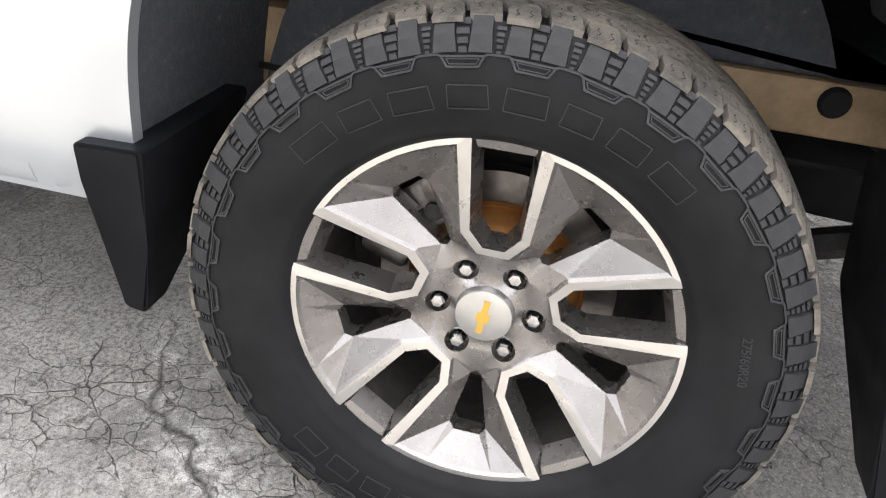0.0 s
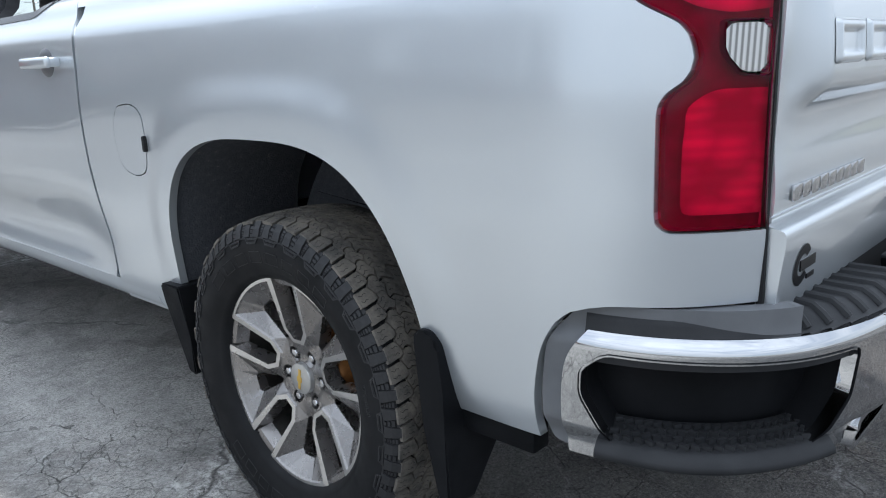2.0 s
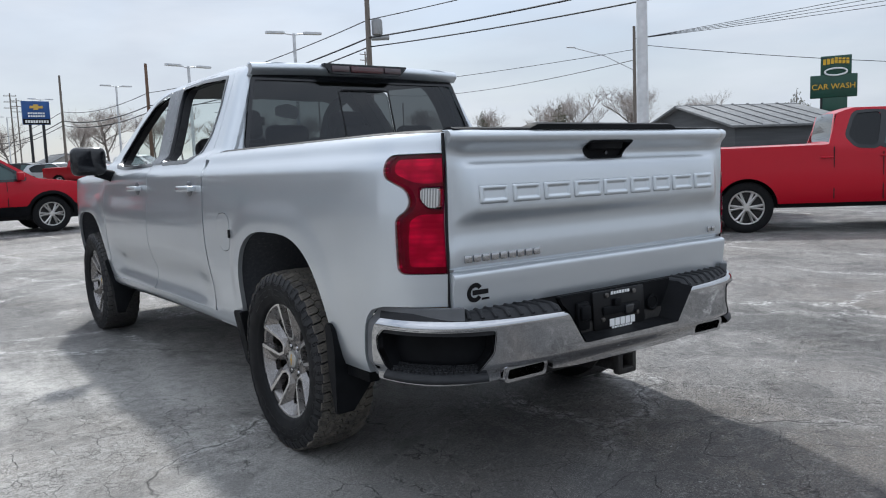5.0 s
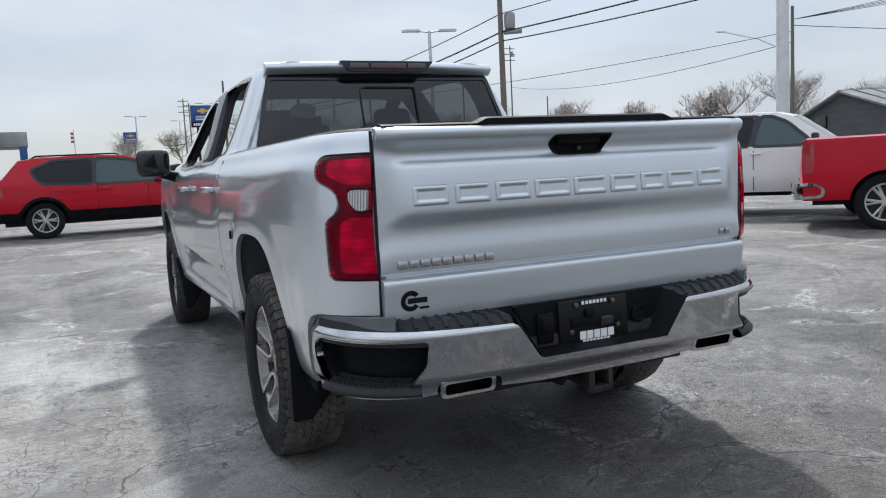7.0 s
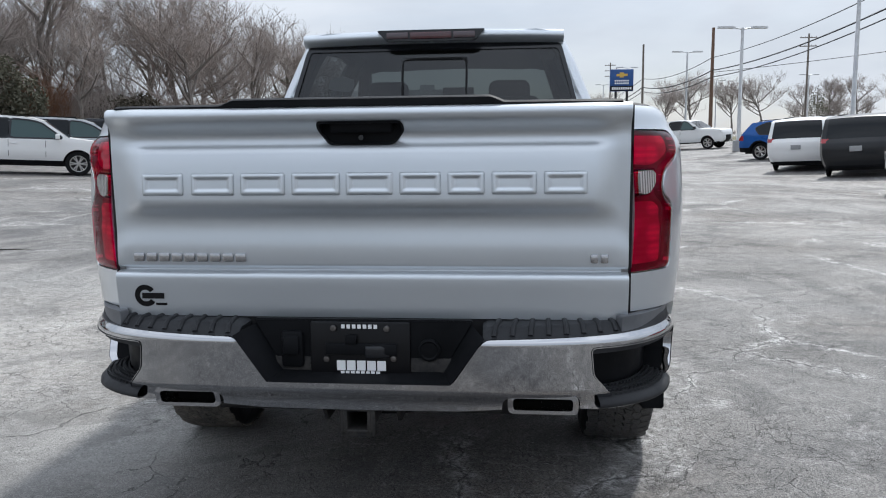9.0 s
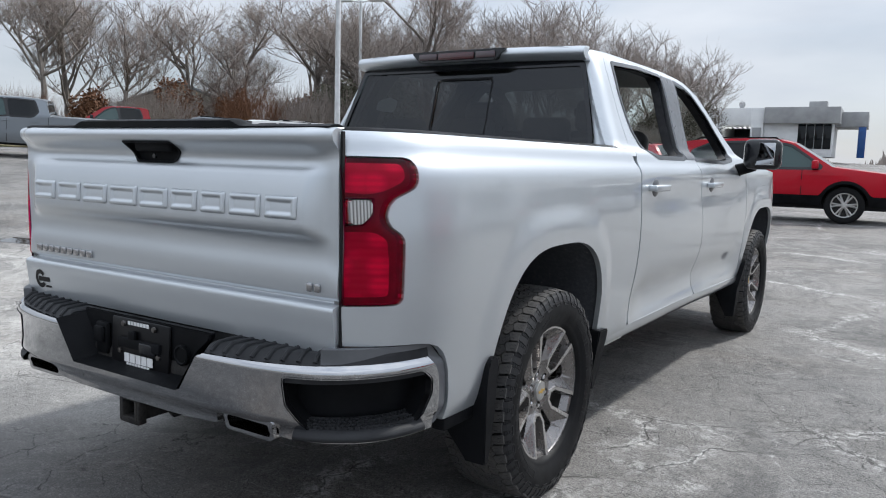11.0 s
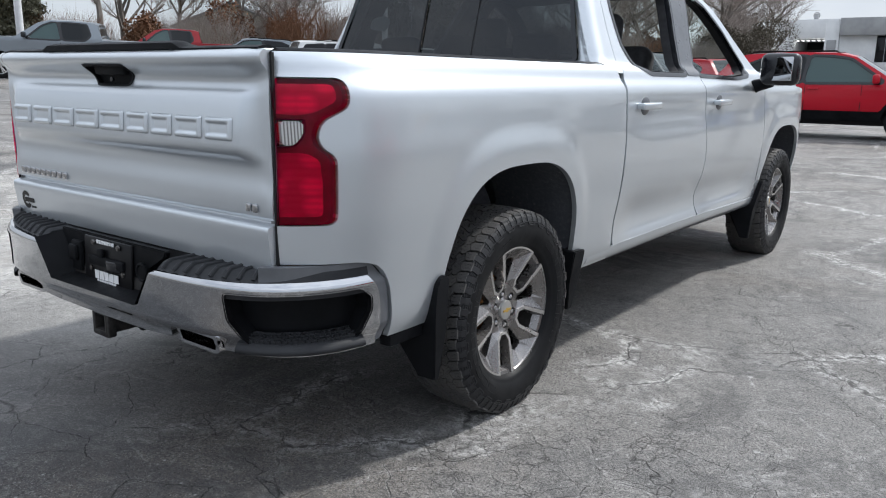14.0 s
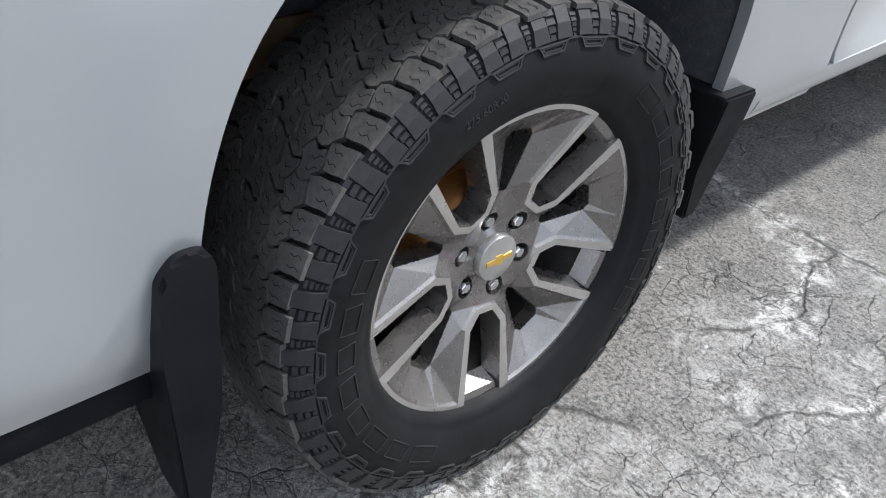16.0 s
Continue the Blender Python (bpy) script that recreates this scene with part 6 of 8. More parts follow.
    hubcap = part("centre_cap", lathe([(0.058, 0.0405), (0.0715, 0.0400), (0.0745, 0.0385), (0.0765, 0.030), (0.0775, 0.015), (0.078, 0.0)], 48, "x"), "cap_silver", rim, "silver centre cap with a gold emblem shape")
    em = bmesh.new()
    prism([(-0.026, -0.0045), (-0.0065, -0.0045), (-0.008, -0.009), (0.006, -0.009), (0.0075, -0.0045), (0.026, -0.0045), (0.026, 0.0045), (0.0065, 0.0045), (0.008, 0.009), (-0.006, 0.009), (-0.0075, 0.0045), (-0.026, 0.0045)],
          0.0012, Matrix(((0, 0, 1, 0.0773), (0, 1, 0, 0), (1, 0, 0, 0), (0, 0, 0, 1))) @ Matrix.Rotation(radians(8), 4, "Z"), bm=em)
    part("emblem", em, "gold", hubcap)
    part("valve_stem", tube([(0.045, GROW * 0.232 * math.cos(radians(54)), GROW * 0.232 * math.sin(radians(54))), (0.072, GROW * 0.224 * math.cos(radians(54)), GROW * 0.224 * math.sin(radians(54)))], 0.004, 8), "gap", rim)
    for k in range(6):
        t = radians(60 * k)
        nut = lathe([(0.040, 0.0118), (0.0585, 0.0118), (0.0635, 0.0085), (0.065, 0.0)], 6, "x", at=(0, GROW * BOLT * math.cos(t), GROW * BOLT * math.sin(t)))
        part("lug_nut", nut, "tip_chrome", rim, "hexagonal chrome lug nut")
    # brake
    disc = part("brake_disc", lathe([(-0.02, 0.085), (-0.02, 0.172), (-0.048, 0.172), (-0.048, 0.085)], 60, "x", close=True), "disc_steel", w, "steel brake disc with rusty hat")
    part("disc_hat", lathe([(-0.018, 0.128), (-0.012, 0.125), (-0.014, 0.121), (-0.006, 0.118), (0.022, 0.112), (0.030, 0.104), (0.030, 0.03)], 48, "x"), "rust", disc, "rusty orange disc hat")
    cal = bmesh.new()
    for i, ang in enumerate((-0.34, -0.17, 0.0, 0.17, 0.34)):
        box_bm(cal, (0.085, 0.072, 0.062), (-0.015, 0.16 * math.cos(ang + 2.45), 0.16 * math.sin(ang + 2.45)), (math.degrees(ang + 2.45), 0, 0), 0.01)
    caliper = part("brake_caliper", cal, "disc_steel", w, "grey cast brake caliper")
    for ang in (-0.22, 0.22):
        part("caliper_bolt", lathe([(0.02, 0.012), (0.034, 0.012), (0.036, 0.008), (0.036, 0.0)], 10, "x", at=(0, 0.15 * math.cos(ang + 2.45), 0.15 * math.sin(ang + 2.45))), "dark_metal", caliper)
    part("backing_plate", lathe([(-0.085, 0.03), (-0.085, 0.235), (-0.095, 0.235)], 48, "x"), "dark_metal", w)
    return w


wheel_right = build_wheel()
wheel_right.parent = truck
X_MID = 0.872
wheel_right.matrix_local = pose(X_MID, 0, HUB, 100.5)
copy_thing(wheel_right, pose(X_MID, WB, HUB, 20))
wheel_left = copy_thing(wheel_right, pose(-X_MID, 0, HUB, 0, 0, 180))
for o in wheel_left.children_recursive:
    if o.name.startswith("tread.") or o.name == "tread":
        o.data = o.data.copy()
        o.data.materials[0] = MATS["dry_tread"]
        tagged(o, "worn tread blocks under dry tan dust")
copy_thing(wheel_right, pose(-X_MID, WB, HUB, 33, 0, 180))

# ---- the ground ----
def ground_z(x, y):
    x, y = np.asarray(x, float), np.asarray(y, float)
    ax = np.maximum(np.abs(x) - 3.0, 0)
    rise = np.where(x < 0, np.minimum(0.021 * ax ** 1.3, 0.035 * ax + 0.4), np.minimum(0.021 * ax ** 1.3, 0.75) * (0.2 + 0.8 * smooth(y, 6, 19)))
    return rise * smooth(np.hypot(x, y), 4, 14) + np.maximum(np.clip(0.02 * (y - 22), 0, 2.0), np.interp(y, [6, 15, 30], [0, 0.22, 0.22]) * (1 - smooth(np.abs(x), 4, 9)))


gx = np.unique(np.concatenate([np.arange(-46, 46.1, 2.0), np.geomspace(46, 1500, 16), -np.geomspace(46, 1500, 16)]))
gy = np.unique(np.concatenate([np.arange(-30, 60.1, 2.0), np.geomspace(60, 1500, 14), -np.geomspace(30, 1500, 16)]))
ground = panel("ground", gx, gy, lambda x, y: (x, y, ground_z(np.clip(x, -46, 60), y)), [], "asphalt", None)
tagged(ground, "worn grey cracked asphalt car park with pale patches", "ground", kind="structure")


def on_ground(x, y):
    return float(ground_z(x, y))


# grass strips beyond the lot
def strip(name, outline, mat, label, category, lift=0.05):
    a = np.array(outline)
    us, vs = np.linspace(a[:, 0].min(), a[:, 0].max(), 40), np.linspace(a[:, 1].min(), a[:, 1].max(), 40)
    ob = panel(name, us, vs, lambda x, y: (x, y, ground_z(np.clip(x, -46, 60), y) + lift), [poly_sdf(outline)], mat, None, depth=lift + 0.1, inward=(0, 0, -1))
    return tagged(ob, label, category, kind="structure")


strip("grass_verge", [(-300, -40), (-33, -10), (-30, 14), (-26, 26), (-19, 44), (-24, 62), (-30, 120), (-300, 200)], "grass", "winter grass strip under the bare trees", "grass", 0.06)
strip("roadside_grass", [(21, -30), (30, -30), (24, 34), (21, 90), (17.5, 90), (17, 40)], "grass", "dry tan roadside grass strip", "grass", 0.07)

# faded bay lines
for i, (x, y, h) in enumerate([(8.2, 7.6, -34), (7.6, 10.6, -34), (7.2, 14.0, -32), (8.0, 17.0, -28), (8.5, 20.5, -24), (8.8, 24.0, -20), (9.2, 28.0, -20)]):
    c, s = math.cos(radians(h)), math.sin(radians(h))
    us, vs = np.linspace(-0.055, 0.055, 2), np.linspace(0, 5.0, 12)
    ln = panel("bay_line", us, vs, lambda u, v, x=x, y=y, c=c, s=s: (x + v * c - u * s, y + v * s + u * c, ground_z(x + v * c - u * s, y + v * s + u * c) + 0.006), [], "road_paint", None)
    tagged(ln, "faded white painted parking bay line", "road marking", "bay lines", "structure")

# shallow puddles
for x, y, a, b, r in ((-7.2, 3.0, 1.3, 0.30, 20), (-8.6, 4.9, 0.9, 0.18, 12), (-9.8, 2.2, 1.6, 0.22, 25), (-6.5, 5.4, 0.7, 0.14, 15)):
    ol = []
    for k in range(40):
        t = 2 * math.pi * k / 40
        w = 1 + 0.28 * math.sin(3 * t + x) + 0.18 * math.sin(7 * t + y)
        u, v = a * w * math.cos(t), b * w * math.sin(t)
        px, py = x + u * math.cos(radians(r)) - v * math.sin(radians(r)), y + u * math.sin(radians(r)) + v * math.cos(radians(r))
        ol.append((px, py, on_ground(px, py) + 0.004))
    ob = mesh_object("puddle", ol, [list(range(40))], "water", None, "", False)
    tagged(ob, "thin dark rain puddle lying on the asphalt", "puddle", "puddles", "structure")


# ---- parked vehicles ----
def far_wheel_meshes():
    out = {}
    t = lathe([(0.09, 0.66), (0.12, 0.76), (0.115, 0.92), (0.08, 0.99), (0.0, 1.0), (-0.08, 0.99), (-0.11, 0.9)], 36, "x")
    rim = lathe([(0.08, 0.665), (0.105, 0.66), (0.09, 0.62), (0.02, 0.60), (0.02, 0.0)], 36, "x")
    sp = bmesh.new()
    for k in range(6):
        for o in (-0.10, 0.10):
            a = 2 * math.pi * k / 6 + o
            tube_bm(sp, [(0.085, 0.12 * math.cos(a - o * 0.3), 0.12 * math.sin(a - o * 0.3)), (0.100, 0.62 * math.cos(a + o * 0.5), 0.62 * math.sin(a + o * 0.5))], [0.05, 0.05], 4)
    lathe([(0.06, 0.17), (0.10, 0.15), (0.11, 0.0)], 16, "x", bm=sp)
    lathe([(0.095, 0.672), (0.112, 0.655), (0.105, 0.615), (0.08, 0.605)], 36, "x", bm=sp)
    for nm, bm, mat in (("tyre", t, "rubber"), ("rim", rim, "dark_metal"), ("spokes", sp, "machined")):
        ob = part(nm, bm, mat)
        out[nm] = ob.data
        bpy.data.objects.remove(ob)
    return out


FAR_WHEEL = far_wheel_meshes()
SPECS = {
    # outline from the front's foot over the roof to the rear's foot, seen from the side (y forward, 0 at mid wheelbase)
    "suv": dict(wb=2.86, r=0.375, w=0.965, sill=0.36, belt=[(-2.4, 1.13), (0, 1.06), (2.4, 1.0)], taper=0.30,
                top=[(2.34, 0.34), (2.43, 0.45), (2.44, 0.72), (2.36, 0.92), (2.15, 1.02), (1.35, 1.11), (1.18, 1.13), (0.45, 1.60), (0.15, 1.675), (-0.6, 1.70), (-1.5, 1.66), (-1.83, 1.62), (-2.28, 1.10), (-2.38, 0.98), (-2.42, 0.60), (-2.36, 0.36)],
                glass=[(1.14, 0.42), (-1.86, -2.22)], side=[[(0.98, 1.12), (0.36, 1.55), (0.02, 1.60), (-0.36, 1.615), (-0.42, 1.10)], [(-0.48, 1.105), (-0.44, 1.612), (-1.2, 1.585), (-1.62, 1.40), (-1.45, 1.15), (-1.2, 1.13)]],
                tail=(0.88, 1.08, 0.48), clad=0.56, rack=True),
    "big_suv": dict(wb=3.07, r=0.385, w=0.99, sill=0.36, belt=[(-2.6, 1.14), (0, 1.10), (2.5, 1.04)], taper=0.22,
                    top=[(2.46, 0.34), (2.58, 0.46), (2.59, 0.80), (2.52, 0.98), (2.25, 1.07), (1.45, 1.16), (1.28, 1.18), (0.62, 1.66), (0.3, 1.75), (-0.6, 1.79), (-2.0, 1.74), (-2.24, 1.69), (-2.48, 1.14), (-2.56, 1.0), (-2.58, 0.60), (-2.50, 0.36)],
                    glass=[(1.24, 0.58), (-2.26, -2.46)], side=[[(1.08, 1.17), (0.5, 1.60), (0.16, 1.67), (-0.30, 1.69), (-0.34, 1.15)], [(-0.40, 1.15), (-0.37, 1.69), (-1.26, 1.67), (-1.30, 1.16)], [(-1.38, 1.16), (-1.34, 1.665), (-2.05, 1.60), (-2.2, 1.30), (-1.9, 1.18)]],
                    tail=(0.95, 1.12, 0.50), clad=0.46, rack=True),
    "minivan": dict(wb=3.09, r=0.36, w=1.0, sill=0.30, belt=[(-2.6, 1.10), (0, 1.04), (2.5, 0.98)], taper=0.20,
                    top=[(2.40, 0.28), (2.54, 0.40), (2.56, 0.66), (2.46, 0.86), (2.15, 0.98), (1.75, 1.06), (1.6, 1.09), (0.75, 1.60), (0.35, 1.72), (-0.6, 1.775), (-2.0, 1.74), (-2.30, 1.68), (-2.50, 1.12), (-2.57, 0.98), (-2.58, 0.52), (-2.50, 0.30)],
                    glass=[(1.56, 0.72), (-2.31, -2.48)], side=[[(1.35, 1.10), (0.66, 1.52), (0.3, 1.64), (-0.10, 1.67), (-0.12, 1.08)], [(-0.18, 1.08), (-0.16, 1.67), (-1.25, 1.67), (-1.30, 1.09)], [(-1.37, 1.09), (-1.32, 1.665), (-2.12, 1.60), (-2.22, 1.20), (-2.0, 1.12)]],
                    tail=(1.02, 1.14, 0.30), clad=0.36, rack=True),
    "pickup": dict(wb=3.745, r=0.41, w=1.0, sill=0.46, belt=[(-3.1, 1.36), (-0.8, 1.36), (-0.6, 1.30), (2.8, 1.22)], taper=0.36,
                   top=[(2.66, 0.44), (2.80, 0.56), (2.82, 1.0), (2.74, 1.19), (2.3, 1.26), (1.52, 1.30), (1.40, 1.32), (0.72, 1.80), (0.40, 1.885), (-0.3, 1.905), (-0.9, 1.87), (-1.06, 1.82), (-1.14, 1.38), (-1.18, 1.355), (-2.9, 1.365), (-2.95, 1.33), (-2.95, 0.72), (-3.06, 0.70), (-3.08, 0.52), (-3.0, 0.46)],
                   glass=[(1.38, 0.70), (-1.06, -1.14)], side=[[(1.05, 1.30), (0.60, 1.70), (0.32, 1.82), (0.18, 1.825), (0.06, 1.31)], [(-0.02, 1.31), (0.08, 1.83), (-0.70, 1.81), (-0.82, 1.48), (-0.66, 1.33)]],
                   tail=(0.86, 1.30, 0.72), clad=0.44, rack=False),
    "long_pickup": dict(wb=3.745, r=0.41, w=1.0, sill=0.46, belt=[(-3.1, 1.36), (-0.8, 1.36), (-0.6, 1.30), (2.8, 1.22)], taper=0.36,
                   top=[(2.66, 0.44), (2.80, 0.56), (2.82, 1.0), (2.74, 1.19), (2.3, 1.26), (1.52, 1.30), (1.40, 1.32), (0.72, 1.80), (0.40, 1.885), (-0.3, 1.905), (-0.44, 1.87), (-0.58, 1.82), (-0.66, 1.38), (-0.70, 1.355), (-2.9, 1.365), (-2.95, 1.33), (-2.95, 0.72), (-3.06, 0.70), (-3.08, 0.52), (-3.0, 0.46)],
                   glass=[(1.38, 0.70), (-0.58, -0.66)], side=[[(1.05, 1.30), (0.60, 1.70), (0.32, 1.82), (0.18, 1.825), (0.06, 1.31)], [(-0.02, 1.31), (0.08, 1.83), (-0.30, 1.815), (-0.42, 1.48), (-0.30, 1.33)]],
                   tail=(0.86, 1.30, 0.72), clad=0.44, rack=False),
}


def parked_car(name, kind, colour, label, x, y, heading, group="", flipped=False, chrome_bumper=False):
    """A parked vehicle at (x, y), its nose towards heading (a plan direction)."""
    sp = SPECS[kind]
    kind = "pickup" if kind == "long_pickup" else kind
    a = math.degrees(math.atan2(heading[1], heading[0])) - 90
    car = thing(name, label, "pickup truck" if kind == "pickup" else ("minivan" if kind == "minivan" else "car"), group)
    hx, hy = heading[0] / math.hypot(*heading), heading[1] / math.hypot(*heading)
    fz, bz_ = on_ground(x + 1.5 * hx, y + 1.5 * hy), on_ground(x - 1.5 * hx, y - 1.5 * hy)
    lz_, rz_ = on_ground(x - 0.8 * hy, y + 0.8 * hx), on_ground(x + 0.8 * hy, y - 0.8 * hx)
    car.matrix_world = pose(x, y, 0.5 * (fz + bz_) - 0.005, math.degrees(math.atan2(fz - bz_, 3.0)), math.degrees(math.atan2(lz_ - rz_, 1.6)), a)
    ty, tz = np.array([p[0] for p in sp["top"]]), np.array([p[1] for p in sp["top"]])
    tl = np.concatenate([[0], np.cumsum(np.hypot(np.diff(ty), np.diff(tz)))])
    hi = np.argmax(tz)

    def top_z(v):
        v = np.asarray(v, float)
        best = np.zeros(v.shape)
        for (y0, z0), (y1, z1) in zip(sp["top"], sp["top"][1:]):
            if abs(y1 - y0) < 1e-6:
                continue
            t = (v - y0) / (y1 - y0)
            best = np.where((t >= -1e-9) & (t <= 1 + 1e-9), np.maximum(best, z0 + t * (z1 - z0)), best)
        return best

    def wide(v, zz):
        b = interp(v, sp["belt"])
        base = sp["w"] - 0.10 * np.clip((0.75 - zz) / 0.4, 0, 1) ** 2 - 0.03 * np.abs(zz - 0.8)
        base = base - sp["taper"] * np.maximum(zz - b, 0)
        L0, L1 = ty.min(), ty.max()
        nose, stern = np.clip((v - (L1 - 0.75)) / 0.75, 0, 1), np.clip(((L0 + 0.55) - v) / 0.55, 0, 1)
        return base - 0.22 * nose ** 2.5 - (0.05 if kind == "pickup" else 0.14) * stern ** 2.5

    arches = [sp["wb"] / 2, -sp["wb"] / 2]
    ra = sp["r"] + 0.055
    arch_g = lambda v, zz: np.minimum.reduce([np.hypot(v - c, zz - sp["r"]) - ra for c in arches])
    wins = [poly_sdf(rounded(p, 0.05, 3)) for p in sp["side"]]
    win_g = lambda v, zz: np.minimum.reduce([g(v, zz) for g in wins])
    clad_g = lambda v, zz: np.minimum(zz - sp["clad"], arch_g(v, zz) - 0.062) if kind == "suv" else zz - sp["clad"]
    us = fine(ty.min() + 0.01, ty.max() - 0.01, 0.07)
    vs = fine(sp["sill"], tz.max(), 0.06)
    below = lambda v, zz: zz - top_z(v)
    for sg in (-1, 1):
        f = lambda v, zz, sg=sg: (sg * wide(v, zz), v, zz)
        panel("body_side", us, vs, f, [below, lambda v, zz: -arch_g(v, zz), lambda v, zz: -win_g(v, zz), lambda v, zz: -clad_g(v, zz), lambda v, zz: (-2.955 - v) if kind == "pickup" else 0 * v - 1], colour, car, depth=0.06, inward=(-sg, 0, 0), flip=sg < 0)
        panel("cladding", us, vs, lambda v, zz, sg=sg: (sg * (wide(v, zz) + 0.004), v, zz), [below, lambda v, zz: -arch_g(v, zz), clad_g, lambda v, zz: (-2.90 - v) if kind == "pickup" else 0 * v - 1], "black_plastic", car, depth=0.06, inward=(-sg, 0, 0), flip=sg < 0)
        if kind == "pickup":
            corner = poly_sdf(rounded([(-3.2, 0.725), (-2.86, 0.725), (-2.74, 0.70), (-2.66, 0.64), (-2.66, 0.54), (-2.72, 0.50), (-3.2, 0.47)], 0.03, 3))
            hole = poly_sdf(rounded([(-2.98, 0.675), (-2.76, 0.672), (-2.70, 0.63), (-2.71, 0.56), (-2.78, 0.535), (-2.98, 0.53)], 0.02, 3))
            bm_map = lambda v, zz, sg=sg: (sg * (sp["w"] - 0.006 - 0.05 * np.clip((-2.8 - v) / 0.28, 0, 1) ** 2), v, zz)
            bump_end = panel("bumper_end", fine(-3.07, -2.64, 0.02), fine(0.45, 0.74, 0.015), bm_map, [corner, lambda v, zz: -hole(v, zz)], "chrome", car, "chrome bumper corner", depth=0.05, inward=(-sg, 0, 0), flip=sg < 0)
            panel("step_pocket", fine(-3.0, -2.68, 0.04), fine(0.5, 0.69, 0.03), lambda v, zz, sg=sg: tuple(c - (sg * 0.045 if k == 0 else 0) for k, c in enumerate(bm_map(v, zz))), [hole], "black_plastic", bump_end, flip=sg < 0)
            seam = -0.62 if sp is SPECS["long_pickup"] else -1.12
            part("body_seam", box((0.012, 0.014, 0.80), (sg * (sp["w"] - 0.012), seam, 0.92), (0, 0, 0)), "gap", car)
            part("body_seam", box((0.012, 0.012, 0.72), (sg * (sp["w"] - 0.008), 0.06, 0.86), (0, 0, 0)), "gap", car)
        for k, g in enumerate(wins):
            panel("side_window", us, fine(1.0, 1.9, 0.06), lambda v, zz, sg=sg: (sg * (wide(v, zz) - 0.012), v, zz), [lambda v, zz, g=g: g(v, zz) - 0.004], "far_clear_glass" if k == 0 else "far_glass", car, flip=sg < 0)
        panel("window_surround", us, fine(0.95, 1.9, 0.05), lambda v, zz, sg=sg: (sg * (wide(v, zz) + 0.003), v, zz), [lambda v, zz: win_g(v, zz) - 0.045, lambda v, zz: -(win_g(v, zz) + 0.004), lambda v, zz: zz - top_z(v) + 0.035], "gloss_black", car, depth=0.02, inward=(-sg, 0, 0), flip=sg < 0)
        if kind != "pickup":
            for sy in (-1.30, -0.40, 0.62):
                part("body_seam", box((0.012, 0.012, 0.50), (sg * (sp["w"] - 0.008), sy, 0.82)), "gap", car)
        for c in arches:
            n = 18
            av, af = [], []
            for k in range(n + 1):
                t = math.pi * k / n
                for dx in (0.0, 0.30):
                    yv, zv = c + (ra + 0.01) * math.cos(t), sp["r"] + (ra + 0.01) * math.sin(t)
                    av.append((sg * (float(wide(np.array(yv), np.array(min(zv, 0.9)))) - 0.02 - dx), yv, zv))
            af = [[2 * k, 2 * k + 1, 2 * k + 3, 2 * k + 2] for k in range(n)] + [[2 * k + 1 for k in range(n + 1)]]
            mesh_object("arch_liner", av, af, "gap", car, "", False)
            wh = new("wheel")
            wh.parent = car
            wh.matrix_local = pose(sg * (sp["w"] - 0.14), c, sp["r"], 0, 0, 0 if sg > 0 else 180) @ Matrix.Scale(sp["r"], 4)
            for nm in ("tyre", "rim", "spokes"):
                o = new(nm, FAR_WHEEL[nm])
                o.parent = wh
        my = sp["glass"][0][0] - 0.28
        mz = float(interp(np.array(my), sp["belt"])) + 0.14
        mx = sg * (float(wide(np.array(my), np.array(mz - 0.1))) + 0.11)
        part("door_mirror", box((0.22, 0.12, 0.17), (mx, my, mz), bevel=0.03), colour if kind != "pickup" else "gloss_black", car)
        for hy_ in ([-0.25, -1.15] if kind != "pickup" else [0.1, -0.72]):
            part("door_handle", box((0.035, 0.19, 0.03), (sg * (float(wide(np.array(hy_), np.array(0.98 if kind != "pickup" else 1.16))) + 0.012), hy_, 0.98 if kind != "pickup" else 1.16), bevel=0.01), colour, car)
        z0, z1, x0 = sp["tail"]
        yb = ty.min() if kind != "pickup" else -2.95
        panel("tail_lamp", np.linspace(yb + 0.012, yb + (0.155 if kind == "pickup" else 0.26), 6), np.linspace(z0, z1, 5), lambda v, zz, sg=sg: (sg * (wide(v, zz) + 0.006), v, zz), [below], "tail_red", car, depth=0.03, inward=(-sg, 0, 0), flip=sg < 0)
        rear_at = lambda zz: np.interp(zz, tz[hi:][::-1], ty[hi:][::-1])
        xs = np.linspace(x0 if kind != "pickup" else 0.80, sp["w"] - 0.115 if kind != "pickup" else 0.955, 4)
        panel("tail_lens", xs, np.linspace(z0, z1, 5), lambda xx, zz, sg=sg: (sg * xx, rear_at(zz) - 0.012 + (0.09 if kind == "pickup" else 0.0) * 0, zz), [], "tail_red", car, depth=0.04, inward=(0, 1, 0), flip=sg < 0)
        part("headlamp", box((0.30, 0.10, 0.12), (sg * (sp["w"] - 0.30), ty.max() - 0.10, 0.86 if kind != "pickup" else 1.05), (0, 0, -sg * 18), 0.03), "lamp_inner", car)
    # over the top: nose, bonnet, screens, roof, tail
    st = np.unique(np.concatenate([np.linspace(tl[i], tl[i + 1], 4) for i in range(len(tl) - 1)]))
    ssn = np.linspace(-1, 1, 17)

    def over(s, t):
        v, zz = np.interp(t, tl, ty), np.interp(t, tl, tz)
        roofness = smooth(zz, 0.9, 1.3)
        return s * wide(v, zz), v + 0.07 * (1 - s * s) * np.sign(v) * (1 - roofness), zz + 0.025 * (1 - s * s) * roofness

